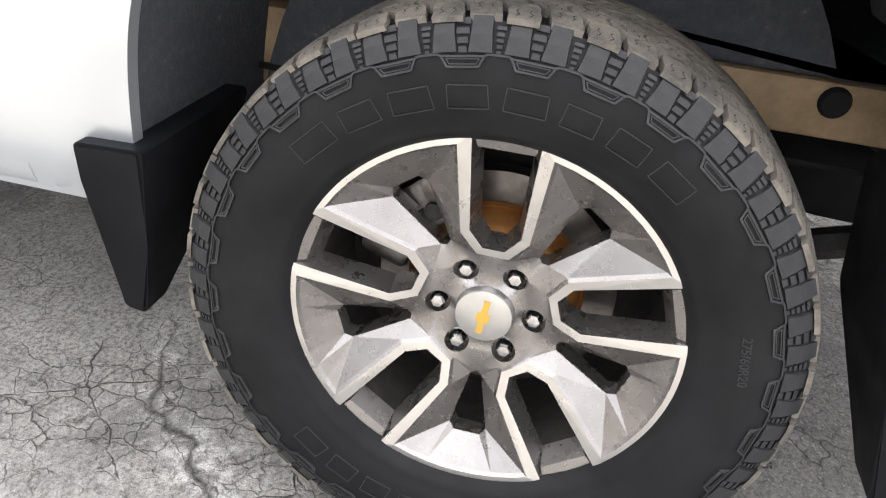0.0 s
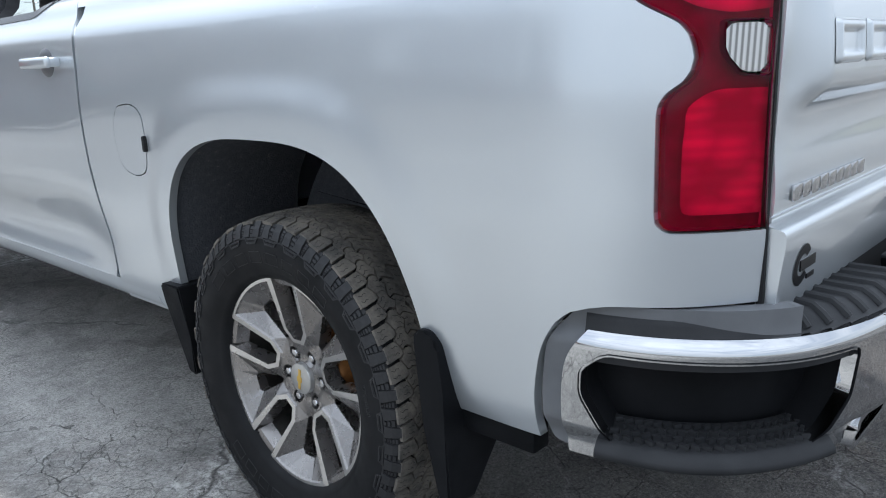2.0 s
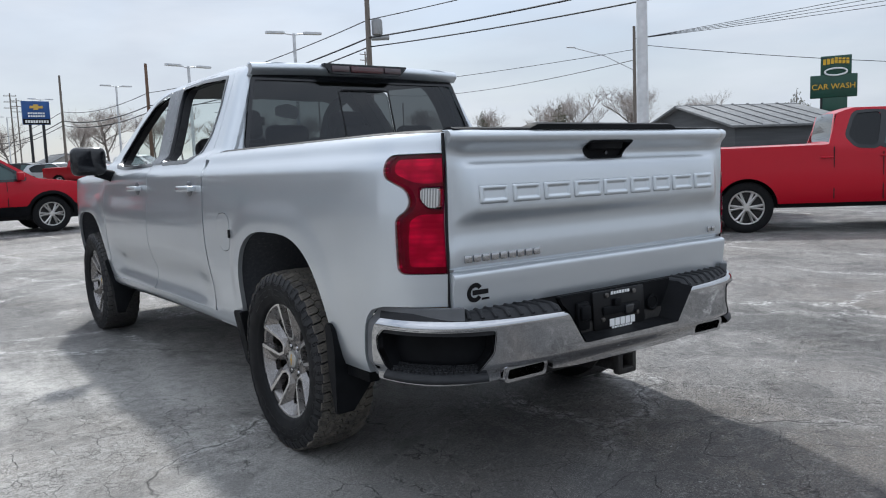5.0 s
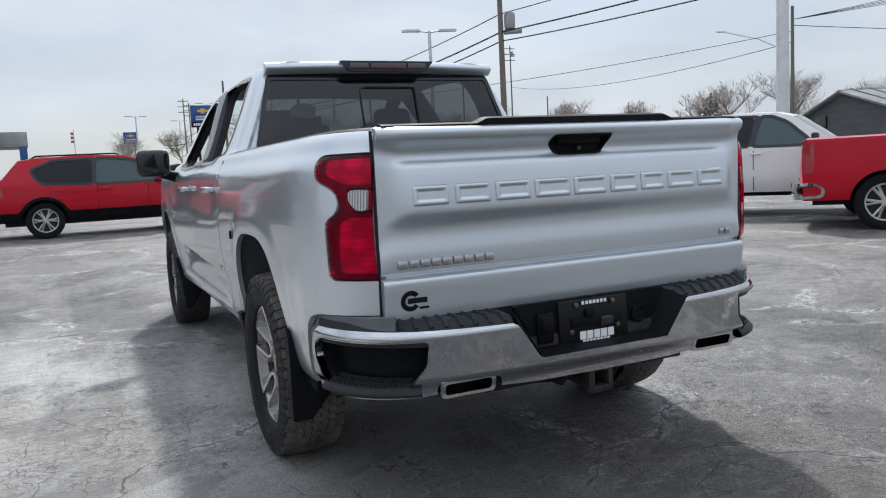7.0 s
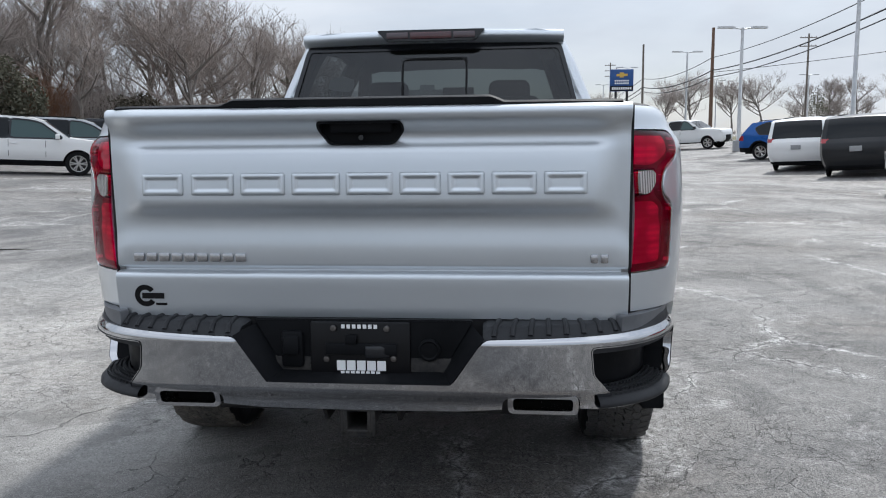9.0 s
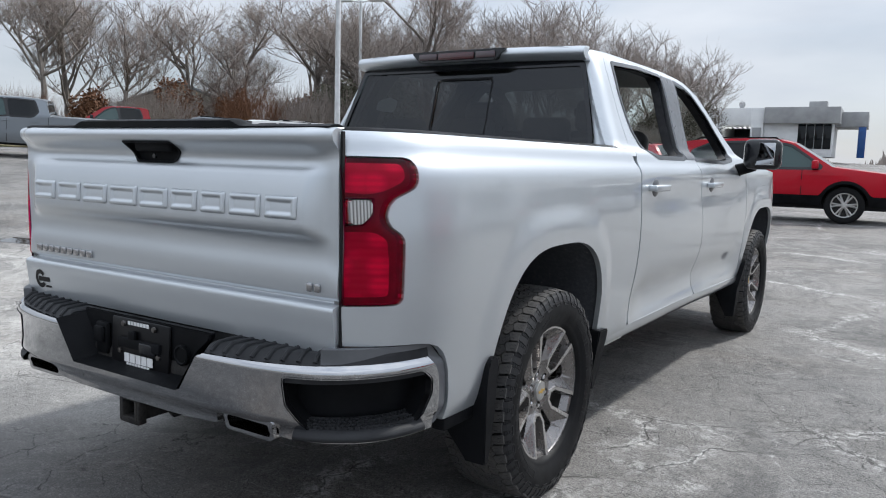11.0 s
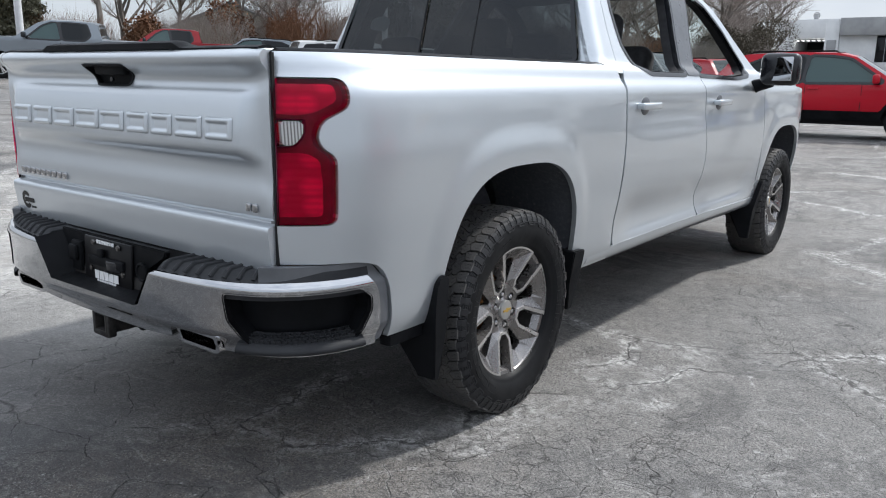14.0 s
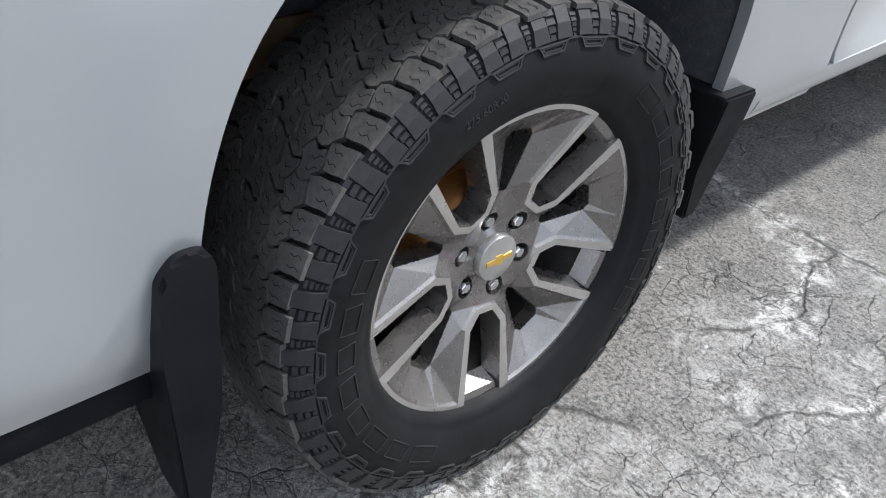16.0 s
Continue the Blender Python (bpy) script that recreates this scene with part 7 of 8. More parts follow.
    def pick(s, t):
        v, zz = float(np.interp(t, tl, ty)), float(np.interp(t, tl, tz))
        (f0, f1), (r0, r1) = sp["glass"]
        if abs(s) < 0.94 and f1 < v < f0 and v > 0:
            return 1
        if abs(s) < 0.92 and r1 < v < r0 and v < 0:
            return 1
        if zz < sp["clad"] or (v > 1.5 and zz < 0.84 and abs(s) < 0.55) or (kind == "pickup" and v < -2.96):
            return 3 if kind == "pickup" and zz < 0.75 and v < 0 else 2
        return 0

    panel("shell", ssn, st, over, [], [colour, "far_glass", "black_plastic", "chrome"], car, choose=pick, flip=True)
    part("number_plate", box((0.31, 0.015, 0.15), (0, ty.min() - 0.075 + (0.02 if kind == "pickup" else 0), 0.62 if kind == "pickup" else 0.84), bevel=0.004), "grey_wall" if kind != "pickup" else "gloss_black", car)
    part("underbody", box((1.5, ty.max() - ty.min() - 0.5, 0.2), (0, 0.5 * (ty.max() + ty.min()), sp["sill"] + 0.02)), "gap", car)
    if sp["rack"]:
        for sg in (-1, 1):
            part("roof_rail", tube([(sg * 0.60, 0.15, 1.655 if kind == "suv" else 1.735), (sg * 0.61, 0.05, 1.72 if kind == "suv" else 1.80), (sg * 0.61, -1.5, 1.71 if kind == "suv" else 1.79), (sg * 0.60, -1.62, 1.64 if kind == "suv" else 1.735)], 0.018, 6), "black_plastic", car)
    if kind == "suv":
        part("rear_wiper", box((0.5, 0.02, 0.02), (0.0, -2.20, 1.24), (0, 12, 0)), "gap", car)
    return car


parked_car("suv", "suv", "red_paint", "bright red sport utility vehicle with black cladding", -1.0, 15.5, (1, 0.06))
parked_car("suv", "suv", "black_paint", "black compact sport utility vehicle with roof rails", -6.3, 15.1, (-0.985, 0.02))
parked_car("suv", "suv", "red_paint", "bright red sport utility vehicle seen behind another", -6.4, 20.9, (-0.93, 0.36), "row of parked cars")
for i, (x, y, kd, col, lab) in enumerate([(-7.4, 24.4, "suv", "charcoal_paint", "charcoal sport utility vehicle in a parked row"), (-7.9, 27.9, "big_suv", "white_paint", "white sport utility vehicle in a parked row"),
                                           (-8.4, 31.4, "suv", "pale_silver_paint", "silver sport utility vehicle in a parked row"), (-9.0, 34.9, "suv", "charcoal_paint", "charcoal sport utility vehicle in a parked row"),
                                           (-9.4, 38.4, "big_suv", "white_paint", "white sport utility vehicle in a parked row"), (-9.9, 41.9, "suv", "grey_paint", "grey sport utility vehicle in a parked row")]):
    parked_car("suv", kd, col, lab, x, y, (-0.93, 0.36), "row of parked cars")
parked_car("pickup", "long_pickup", "red_paint", "bright red extended cab pickup truck with chrome bumper", 10.65, 3.0, (0.62, -0.785))
parked_car("pickup", "pickup", "white_paint", "white crew cab pickup truck beside a red one", 10.3, 7.6, (0.55, -0.835))
parked_car("suv", "big_suv", "white_paint", "white three-row sport utility vehicle with dark glass", 10.6, 12.9, (0.92, -0.40))
parked_car("minivan", "minivan", "black_paint", "black minivan parked beside a white minivan", 11.1, 21.6, (0.50, 0.86))
parked_car("minivan", "minivan", "white_paint", "white minivan parked beside a black minivan", 10.9, 25.8, (0.50, 0.86))
parked_car("suv", "suv", "blue_paint", "bright blue sport utility vehicle facing the aisle", 12.6, 31.8, (0.75, -0.66))
parked_car("pickup", "pickup", "white_paint", "white crew cab pickup truck facing the aisle", 11.4, 49.8, (0.80, -0.60))
parked_car("pickup", "pickup", "deep_red_paint", "dark red pickup truck in the far row", 10.0, 56.8, (0.8, -0.6), "far row of cars")
for i, (x, y, kd, col, lab) in enumerate([(8.4, 60.0, "suv", "pale_silver_paint", "pale silver car in the far row"), (7.6, 66.0, "big_suv", "black_paint", "black car in the far row"),
                                           (6.4, 73.0, "big_suv", "charcoal_paint", "charcoal car in the far row"), (4.2, 80.0, "suv", "charcoal_paint", "charcoal car in the far row"),
                                           (0.8, 84.0, "minivan", "black_paint", "black van in the far row")]):
    parked_car("suv", kd, col, lab, x, y, (0.7, -0.7), "far row of cars")
parked_car("suv", "big_suv", "white_paint", "white three-row sport utility vehicle beside a puddle", -15.3, 20.0, (0.86, 0.50))
parked_car("suv", "big_suv", "white_paint", "white sport utility vehicle near the tree line", -19.8, 20.5, (0.5, 0.85))
parked_car("minivan", "minivan", "pale_silver_paint", "silver minivan near the tree line", -17.2, 25.9, (0.86, 0.50))
parked_car("minivan", "minivan", "charcoal_paint", "charcoal minivan near the tree line", -16.9, 30.5, (0.86, 0.50), "row near the trees")
parked_car("minivan", "minivan", "charcoal_paint", "charcoal minivan near the tree line", -16.4, 35.5, (0.86, 0.50), "row near the trees")
parked_car("suv", "big_suv", "deep_red_paint", "dark red sport utility vehicle near the trees", -16.2, 40.0, (0.86, 0.50), "row near the trees")
parked_car("pickup", "pickup", "grey_paint", "grey crew cab pickup truck beside a red car", -23.5, 10.9, (-0.60, -0.80))
parked_car("suv", "suv", "deep_red_paint", "deep red car parked beside a grey pickup", -27.2, 6.2, (-0.60, -0.80))
parked_car("pickup", "pickup", "deep_red_paint", "dark red pickup truck below the bare trees", -27.5, 17.6, (-0.60, -0.80))
parked_car("suv", "suv", "grey_paint", "grey sport utility vehicle below the bare trees", -24.6, 19.4, (-0.60, -0.80))
parked_car("suv", "big_suv", "white_paint", "white sport utility vehicle below the bare trees", -23.4, 22.9, (-0.60, -0.80))


# ---- poles, lamps, wires, signs ----
def light_pole(x, y, h, heads=2, arm=1.0, turn=0.0, thick=0.11):
    z = on_ground(x, y)
    t = thing("light_pole", "pale grey steel car park light pole", "light pole", "car park light poles", pose(x, y, z, 0, 0, turn))
    part("pole", tube([(0, 0, 0), (0, 0, h * 0.5), (0, 0, h)], [thick, thick * 0.85, thick * 0.7], 12), "galvanised", t)
    part("base", lathe([(0, 0.3), (0.6, 0.3), (0.62, 0.27), (0.62, 0.0)], 18, "z"), "grey_wall", t)
    for k in range(heads):
        s = 1 if k % 2 == 0 else -1
        part("arm", tube([(0, 0, h - 0.08), (s * arm * 0.5, 0, h - 0.02), (s * arm, 0, h + 0.02)], 0.035, 8), "galvanised", t)
        part("lamp_head", prism(rounded([(s * arm * 0.6, -0.20), (s * (arm + 0.62), -0.16), (s * (arm + 0.62), 0.16), (s * arm * 0.6, 0.20)], 0.09, 4), 0.10, Matrix.Translation((0, 0, h - 0.03)), 0.03), "galvanised", t)
    return t


light_pole(14.15, 10.4, 9.2, 2, 0.8, 20, 0.17)
light_pole(15.3, 33.5, 7.5, 2, 0.8, -15)
light_pole(12.7, 42.2, 6.8, 2, 0.8, 10)
light_pole(15.5, 70.5, 8.0, 2, 0.8, 10)
light_pole(-18.4, 21.0, 9.5, 1, 0.8, 30, 0.12)
light_pole(-27.8, 11.4, 11.0, 1, 0.8, 10, 0.14)
light_pole(-26.3, 32.0, 8.6, 2, 0.8, 20)
light_pole(-30.0, 84.0, 9.0, 2, 0.8, 10)
light_pole(14.0, 100.0, 9.0, 2, 0.8, 10)
light_pole(14.6, 135.0, 9.0, 2, 0.8, 10)
light_pole(6.0, 110.0, 8.5, 2, 0.8, 10)
light_pole(30.0, 120.0, 8.0, 2, 0.8, 10)
light_pole(40.0, 110.0, 8.0, 2, 0.8, 10)


def utility_pole(x, y, h, mat="wood_pole", arms=0, can=False, lean=0.0, lamp=0.0, turn=0.0):
    t = thing("utility_pole", "weathered wooden utility pole carrying cables" if mat == "wood_pole" else "brown wooden utility pole carrying cables", "utility pole", "utility poles", pose(x, y, on_ground(x, y), 0, lean, turn))
    part("pole", tube([(0, 0, 0), (0, 0, h)], [0.16, 0.11], 10), mat, t)
    for k in range(arms):
        part("crossarm", box((2.2, 0.1, 0.12), (0, 0.12, h - 0.5 - 1.1 * k), bevel=0.01), "wood_pole", t)
        for s in (-0.95, -0.4, 0.4, 0.95):
            part("insulator", lathe([(0, 0.035), (0.05, 0.05), (0.10, 0.03), (0.16, 0.02), (0.16, 0.0)], 8, "z", at=(s, 0.12, h - 0.44 - 1.1 * k)), "grey_wall", t)
    if can:
        part("transformer", lathe([(0, 0.0), (0, 0.22), (0.06, 0.25), (0.62, 0.25), (0.70, 0.20), (0.72, 0.0)], 18, "z", at=(0.42, 0, h - 1.75)), "grey_wall", t)
        part("cable_closure", tube([(0.15, 0, h - 1.9), (0.95, 0, h - 1.86)], 0.12, 10), "grey_wall", t)
    if lamp:
        part("lamp_arm", tube([(0, 0, h * 0.68), (-lamp * 0.5, 0, h * 0.80), (-lamp, 0, h * 0.87)], 0.04, 6), "galvanised", t)
        part("lamp_head", box((0.7, 0.22, 0.1), (-lamp - 0.25, 0, h * 0.875), (0, 5, 0), 0.04), "galvanised", t)
    return t


utility_pole(16.2, 27.7, 8.4, "wood_pole", 0, True, turn=-20)
utility_pole(46.0, 37.4, 10.5, "wood_pole", 0, False, lamp=4.6, turn=-45)
utility_pole(75.0, 127.0, 21.0, "wood_pole", 3, True)
utility_pole(15.4, 60.5, 8.9, "brown_pole")
utility_pole(14.8, 92.0, 11.0, "wood_pole")
utility_pole(38.0, 105.0, 13.0, "wood_pole", 2)
utility_pole(60.0, 118.0, 13.5, "wood_pole", 1)
utility_pole(72.0, 110.0, 10.0, "wood_pole")
utility_pole(18.5, 160.0, 15.0, "wood_pole", 3)
utility_pole(21.5, 175.0, 15.5, "wood_pole", 3)
utility_pole(22.0, -16.0, 9.8, "wood_pole")


def wire(a, b, sag, r=0.018, n=24):
    pts = []
    for i in range(n + 1):
        t = i / n
        p = Vector(a).lerp(Vector(b), t)
        pts.append((p.x, p.y, p.z - 4 * sag * t * (1 - t)))
    ob = part("overhead_cable", tube(pts, r, 5, False), "cable")
    return tagged(ob, "black overhead cable strung between poles", "cable", "overhead cables")


for dz, sag, r in ((-0.35, 0.6, 0.022), (-1.35, 0.7, 0.035), (-1.85, 0.8, 0.028)):
    wire((16.2, 27.7, 8.3 + dz * 0.8), (22.0, -16.0, 9.4 + dz), sag, r)
    wire((15.4, 60.5, 8.3 + dz), (16.2, 27.7, 8.3 + dz * 0.8), 0.5, r * 1.15)
    wire((14.8, 92.0, 9.3 + dz), (15.4, 60.5, 8.3 + dz), 0.6, r * 1.3)
    wire((14.0, 160.0, 10.0 + dz), (14.8, 92.0, 9.3 + dz), 1.0, r * 1.5)
wire((46, 37.4, 9.8), (15.4, 60.5, 6.8), 0.5, 0.022)
wire((46, 37.4, 10.2), (70, 12, 6.5), 0.5, 0.025)
for k in range(4):
    wire((46, 37.4, 10.6 + 0.0 * k), (58, -20, 14.0 - 0.9 * k), 0.6, 0.02)
wire((75, 127, 16.0), (46, 37.4, 9.0), 1.5, 0.03)


def pylon_sign(x, y, wide_, tall, zc, turn, mat, label):
    t = thing("pylon_sign", label, "sign", "", pose(x, y, on_ground(x, y), 0, 0, turn))
    part("sign_box", box((wide_, 0.5, tall), (0, 0, zc), bevel=0.05), mat, t)
    for s in (-1, 1):
        part("post", box((0.28, 0.28, zc - tall / 2), (s * wide_ * 0.24, 0, (zc - tall / 2) / 2), bevel=0.02), "cable", t)
    return t


def blue_sign(x, y, w, h, zc, turn):
    s = pylon_sign(x, y, w, h, zc, turn, "blue_sign", "blue dealership pylon sign with gold emblem shape")
    bw = w / 4.0
    em = prism([(-0.95, -0.2), (-0.32, -0.2), (-0.38, -0.42), (0.3, -0.42), (0.36, -0.2), (0.95, -0.2), (1.05, 0.2), (0.38, 0.2), (0.34, 0.42), (-0.34, 0.42), (-0.38, 0.2), (-0.85, 0.2)], 0.05, Matrix.Translation((0, -0.26, zc + h * 0.24)) @ Matrix.Rotation(radians(90), 4, "X") @ Matrix.Scale(bw, 4), 0.0)
    part("emblem", em, "gold", s)
    for ww, dz_ in ((0.62, -0.02), (0.62, -0.14)):
        for i in range(7):
            part("lettering_bar", box((w * ww / 9, 0.04, h * 0.07), (w * ww * (i - 3) / 7, -0.27, zc + h * dz_)), "white_letters", s)
    part("lower_panel", box((w * 0.98, 0.06, h * 0.22), (0, -0.26, zc - h * 0.37)), "badge_black", s)
    for i in range(9):
        part("lettering_bar", box((w * 0.07, 0.04, h * 0.11), (w * 0.095 * (i - 4), -0.31, zc - h * 0.37)), "white_letters", s)


blue_sign(13.0, 97.5, 2.9, 2.7, 7.3, 0)
blue_sign(12.9, 238.0, 4.0, 4.0, 11.8, 0)
cw = pylon_sign(56.7, 27.3, 3.2, 1.7, 5.4, -62, "green_sign", "dark green car wash sign with yellow letters")
part("sign_top", box((2.1, 0.45, 1.5), (0.15, 0, 6.9), bevel=0.05), "green_sign", cw)
part("sign_foot", box((1.7, 0.4, 1.6), (0.1, 0, 3.8), bevel=0.05), "green_sign", cw)
text_part("lettering", "CAR WASH", 0.58, 0.02, "yellow_letters", cw, Matrix.Translation((0, -0.28, 5.35)) @ Matrix.Rotation(radians(90), 4, "X"), "yellow sign lettering")
for i in range(7):
    part("lettering_bar", box((0.2, 0.04, 0.42), (0.15 + 0.26 * (i - 3), -0.25, 7.2 + 0.03 * (3 - abs(i - 3)))), "yellow_letters", cw)
part("emblem", tube([(0.15 + 0.75 * math.cos(t), -0.27, 6.45 + 0.26 * math.sin(t)) for t in np.linspace(0, 2 * math.pi, 25)], 0.07, 6, False), "white_letters", cw)
ys = pylon_sign(57.0, 66.5, 4.4, 2.0, 2.75, -35, "yellow_letters", "yellow roadside sign with red bars")
for r_ in range(2):
    for i in range(5):
        part("lettering_bar", box((0.42, 0.04, 0.6), (0.1 + 0.6 * (i - 1.6), -0.27, 3.15 - 0.85 * r_)), "flag_red", ys)
flag = thing("flagpole", "tall pale flagpole with a striped flag", "flagpole", "", pose(-1.8, 150, 0))
part("pole", tube([(0, 0, 0), (0, 0, 11.5)], [0.1, 0.06], 8), "galvanised", flag)
for k in range(5):
    part("flag_stripe", box((0.55, 0.04, 0.36), (-0.28, 0, 9.3 + 0.37 * k), (0, 12, 0)), "flag_red" if k % 2 == 0 else "white_letters", flag)


# ---- buildings ----
def wall_box(name, size, at, mat, parent):
    return part(name, box(size, at, bevel=0.02), mat, parent)


dealer = thing("dealership_building", "low white and grey dealership building with open garage bay", "building", "", pose(-26.5, 107, on_ground(-25.2, 107), 0, 0, 4))
wall_box("service_wall", (1.9, 14, 6.3), (0.95, 7, 3.15), "white_wall", dealer)
wall_box("service_wall", (1.6, 14, 6.3), (6.5, 7, 3.15), "white_wall", dealer)
wall_box("service_header", (3.8, 14, 2.3), (3.8, 7, 5.15), "white_wall", dealer)
wall_box("bay_back", (3.8, 0.3, 4.2), (3.8, 12, 2.1), "dark_wall", dealer)
wall_box("grey_door", (1.1, 0.1, 3.6), (6.5, -0.06, 1.9), "grey_wall", dealer)
for i in range(6):
    part("bay_lamp", box((0.26, 1.4, 0.08), (2.2 + 0.64 * i, 2.0, 3.75)), "ceiling_lamp", dealer)
wall_box("showroom", (8.3, 12, 4.4), (11.5, 6.4, 2.2), "white_wall", dealer)
wall_box("fascia", (9.0, 13.2, 2.1), (11.9, 6.0, 5.3), "grey_wall", dealer)
wall_box("fascia", (4.2, 9.0, 1.9), (17.4, 8.5, 5.0), "grey_wall", dealer)
for i in range(4):
    w_ = part("showroom_window", box((0.94, 0.08, 3.2), (12.0 + 1.0 * i, 0.36, 2.6), bevel=0.02), "far_glass", dealer)
wall_box("blue_pier", (0.9, 1.0, 4.0), (18.9, 4.4, 2.0), "blue_sign", dealer)
wall_box("roof_unit", (2.2, 2.4, 1.1), (13.4, 6, 6.9), "grey_wall", dealer)
part("roof_dish", lathe([(0, 0.0), (0.06, 0.25), (0.2, 0.42)], 16, "y", at=(4.0, 3, 7.0)), "grey_wall", dealer)
part("roof_vent", lathe([(0, 0.3), (0.9, 0.3), (1.0, 0.45), (1.1, 0.0)], 12, "z", at=(4.0, 3, 6.2)), "grey_wall", dealer)


def gable(name, label, x, y, turn, w, d, h, rise, wall, roof, z=None):
    t = thing(name, label, "building", "", pose(x, y, on_ground(x, y) if z is None else z, 0, 0, turn))
    bm = bmesh.new()
    prism([(-w / 2, 0), (w / 2, 0), (w / 2, h), (0, h + rise), (-w / 2, h)], d, Matrix.Rotation(radians(90), 4, "X") @ Matrix.Translation((0, 0, -d)), bm=bm)
    part("wall", bm, wall, t, flat=True)
    for s in (-1, 1):
        ln = math.hypot(w / 2, rise) + 0.5
        ang = math.degrees(math.atan2(rise, w / 2))
        rf = part("roof", box((ln, d + 0.8, 0.15), (s * (w / 4 + 0.12), d / 2, h + rise / 2 + 0.06 - 0.05), (0, s * ang, 0), 0.02), roof, t)
        for k in range(int(d / 1.2)):
            part("roof_rib", box((ln, 0.06, 0.06), (s * (w / 4 + 0.12), 0.5 + 1.2 * k, h + rise / 2 + 0.18 - 0.05), (0, s * ang, 0)), roof, rf)
    return t


gb = gable("gabled_building", "dark grey gabled shop building with pale roof", 44.3, 31.9, -115, 14, 9, 2.2, 1.7, "dark_wall", "grey_roof")
part("window", box((1.6, 0.1, 1.2), (-3, -0.05, 1.9)), "far_glass", gb)
gable("car_wash", "long building with a green metal roof", 53.0, 17.0, -110, 9, 24, 3.4, 2.6, "siding", "green_roof")
gable("shed", "pale sided house seen behind the trees", -46.0, 35.0, 40, 8, 10, 2.6, 1.6, "siding", "grey_roof")
gable("shed", "pale sided house seen behind the trees", -39.0, 47.0, 30, 7, 9, 2.4, 1.4, "siding", "grey_roof")
gable("house", "distant pale house with a dark roof", 25.5, 150.0, 10, 6, 8, 1.8, 1.5, "siding", "grey_roof")
for i in range(10):
    fx, fy = -36.0 + 1.35 * i, 27.0 + 1.9 * i
    fp = part("fence_panel", box((2.3, 0.08, 1.5), (fx, fy, on_ground(fx, fy) + 0.78), (0, 0, 54.6), 0.01), "siding")
    tagged(fp, "pale fence panel standing behind the parked cars", "fence", "fence panels")


# ---- trees ----
def bare_tree(seed, height, spread, levels=4, lean=0.0):
    """A leafless tree: trunk with limbs, and a crown of fine twigs, as two meshes."""
    rnd = random.Random(seed)
    trunk, twigs = bmesh.new(), ([], [])

    def twig(a, b, r0, r1):
        d = (b - a).normalized()
        u = d.orthogonal().normalized()
        v = d.cross(u)
        n = len(twigs[0])
        for p, r in ((a, r0), (b, r1)):
            for k in range(3):
                t = 2 * math.pi * k / 3
                twigs[0].append(p + r * (math.cos(t) * u + math.sin(t) * v))
        for k in range(3):
            twigs[1].append((n + k, n + (k + 1) % 3, n + 3 + (k + 1) % 3, n + 3 + k))

    def grow(p, d, length, r, level):
        n = 4 if level < 2 else 3
        pts, q, dd = [p.copy()], p.copy(), d.copy()
        for i in range(n):
            dd = (dd + Vector((rnd.uniform(-1, 1), rnd.uniform(-1, 1), rnd.uniform(-0.4, 0.8))) * (0.16 + 0.04 * level)).normalized()
            q = q + dd * (length / n)
            pts.append(q.copy())
        if level < 2:
            tube_bm(trunk, pts, [r * (1 - 0.6 * i / n) for i in range(n + 1)], 6 if level == 0 else 5)
        else:
            for i in range(n):
                twig(pts[i], pts[i + 1], r * (1 - 0.7 * i / n), r * (1 - 0.7 * (i + 1) / n))
        if level == levels:
            return
        kids = (9, 7, 7, 6, 4)[level]
        for k in range(kids):
            t = rnd.uniform(0.35 if level else 0.28, 1.0)
            i = min(int(t * n), n - 1)
            at = pts[i].lerp(pts[i + 1], t * n - i)
            ax = Vector((rnd.uniform(-1, 1), rnd.uniform(-1, 1), rnd.uniform(-0.2, 0.9))).normalized()
            nd = (dd * 0.55 + ax * spread + Vector((0, 0, 0.14))).normalized()
            grow(at, nd, length * rnd.uniform(0.48, 0.72), max(r * rnd.uniform(0.36, 0.52), 0.006), level + 1)

    grow(Vector((0, 0, 0)), Vector((lean, 0.05, 1)).normalized(), height * 0.5, height * 0.02, 0)
    t = thing("bare_tree", "leafless winter tree with fine grey-brown twigs", "tree", "bare trees")
    part("trunk", trunk, "bark", t)
    mesh_object("crown", twigs[0], twigs[1], "twigs", t, "", False)
    return t


protos = [bare_tree(3, 9.5, 1.15), bare_tree(11, 10.5, 1.0), bare_tree(23, 8.5, 1.4, lean=0.15), bare_tree(37, 11.0, 1.2)]
SPOTS = [(-39.6, 21.1, 1.15), (-36.2, 27.8, 1.1), (-33.5, 30.0, 0.95), (-32.2, 33.8, 1.1), (-29.0, 36.0, 1.05), (-25.9, 38.9, 1.25), (-24.0, 43.0, 1.2), (-22.6, 48.1, 1.2), (-22.0, 54.0, 1.15), (-21.8, 60.5, 1.1), (-21.5, 68.5, 1.2),
         (-24.5, 76.0, 1.25), (-27.0, 84.0, 1.2), (-42.0, 24.0, 1.2), (-38.0, 33.0, 1.2), (-34.5, 40.0, 1.15), (-30.0, 45.0, 1.25), (-27.0, 52.0, 1.25), (-26.0, 60.0, 1.2), (-27.0, 70.0, 1.3), (-47.0, 20.0, 1.2), (-52.0, 12.0, 1.3), (-30.0, 40.5, 1.1), (-19.9, 44.0, 0.95),
         (-44, 29, 1.2), (-23, 92, 1.2), (-30, 96, 1.3), (-26.5, 34.5, 0.9), (-22.8, 36.2, 0.85)]
rt = random.Random(8)
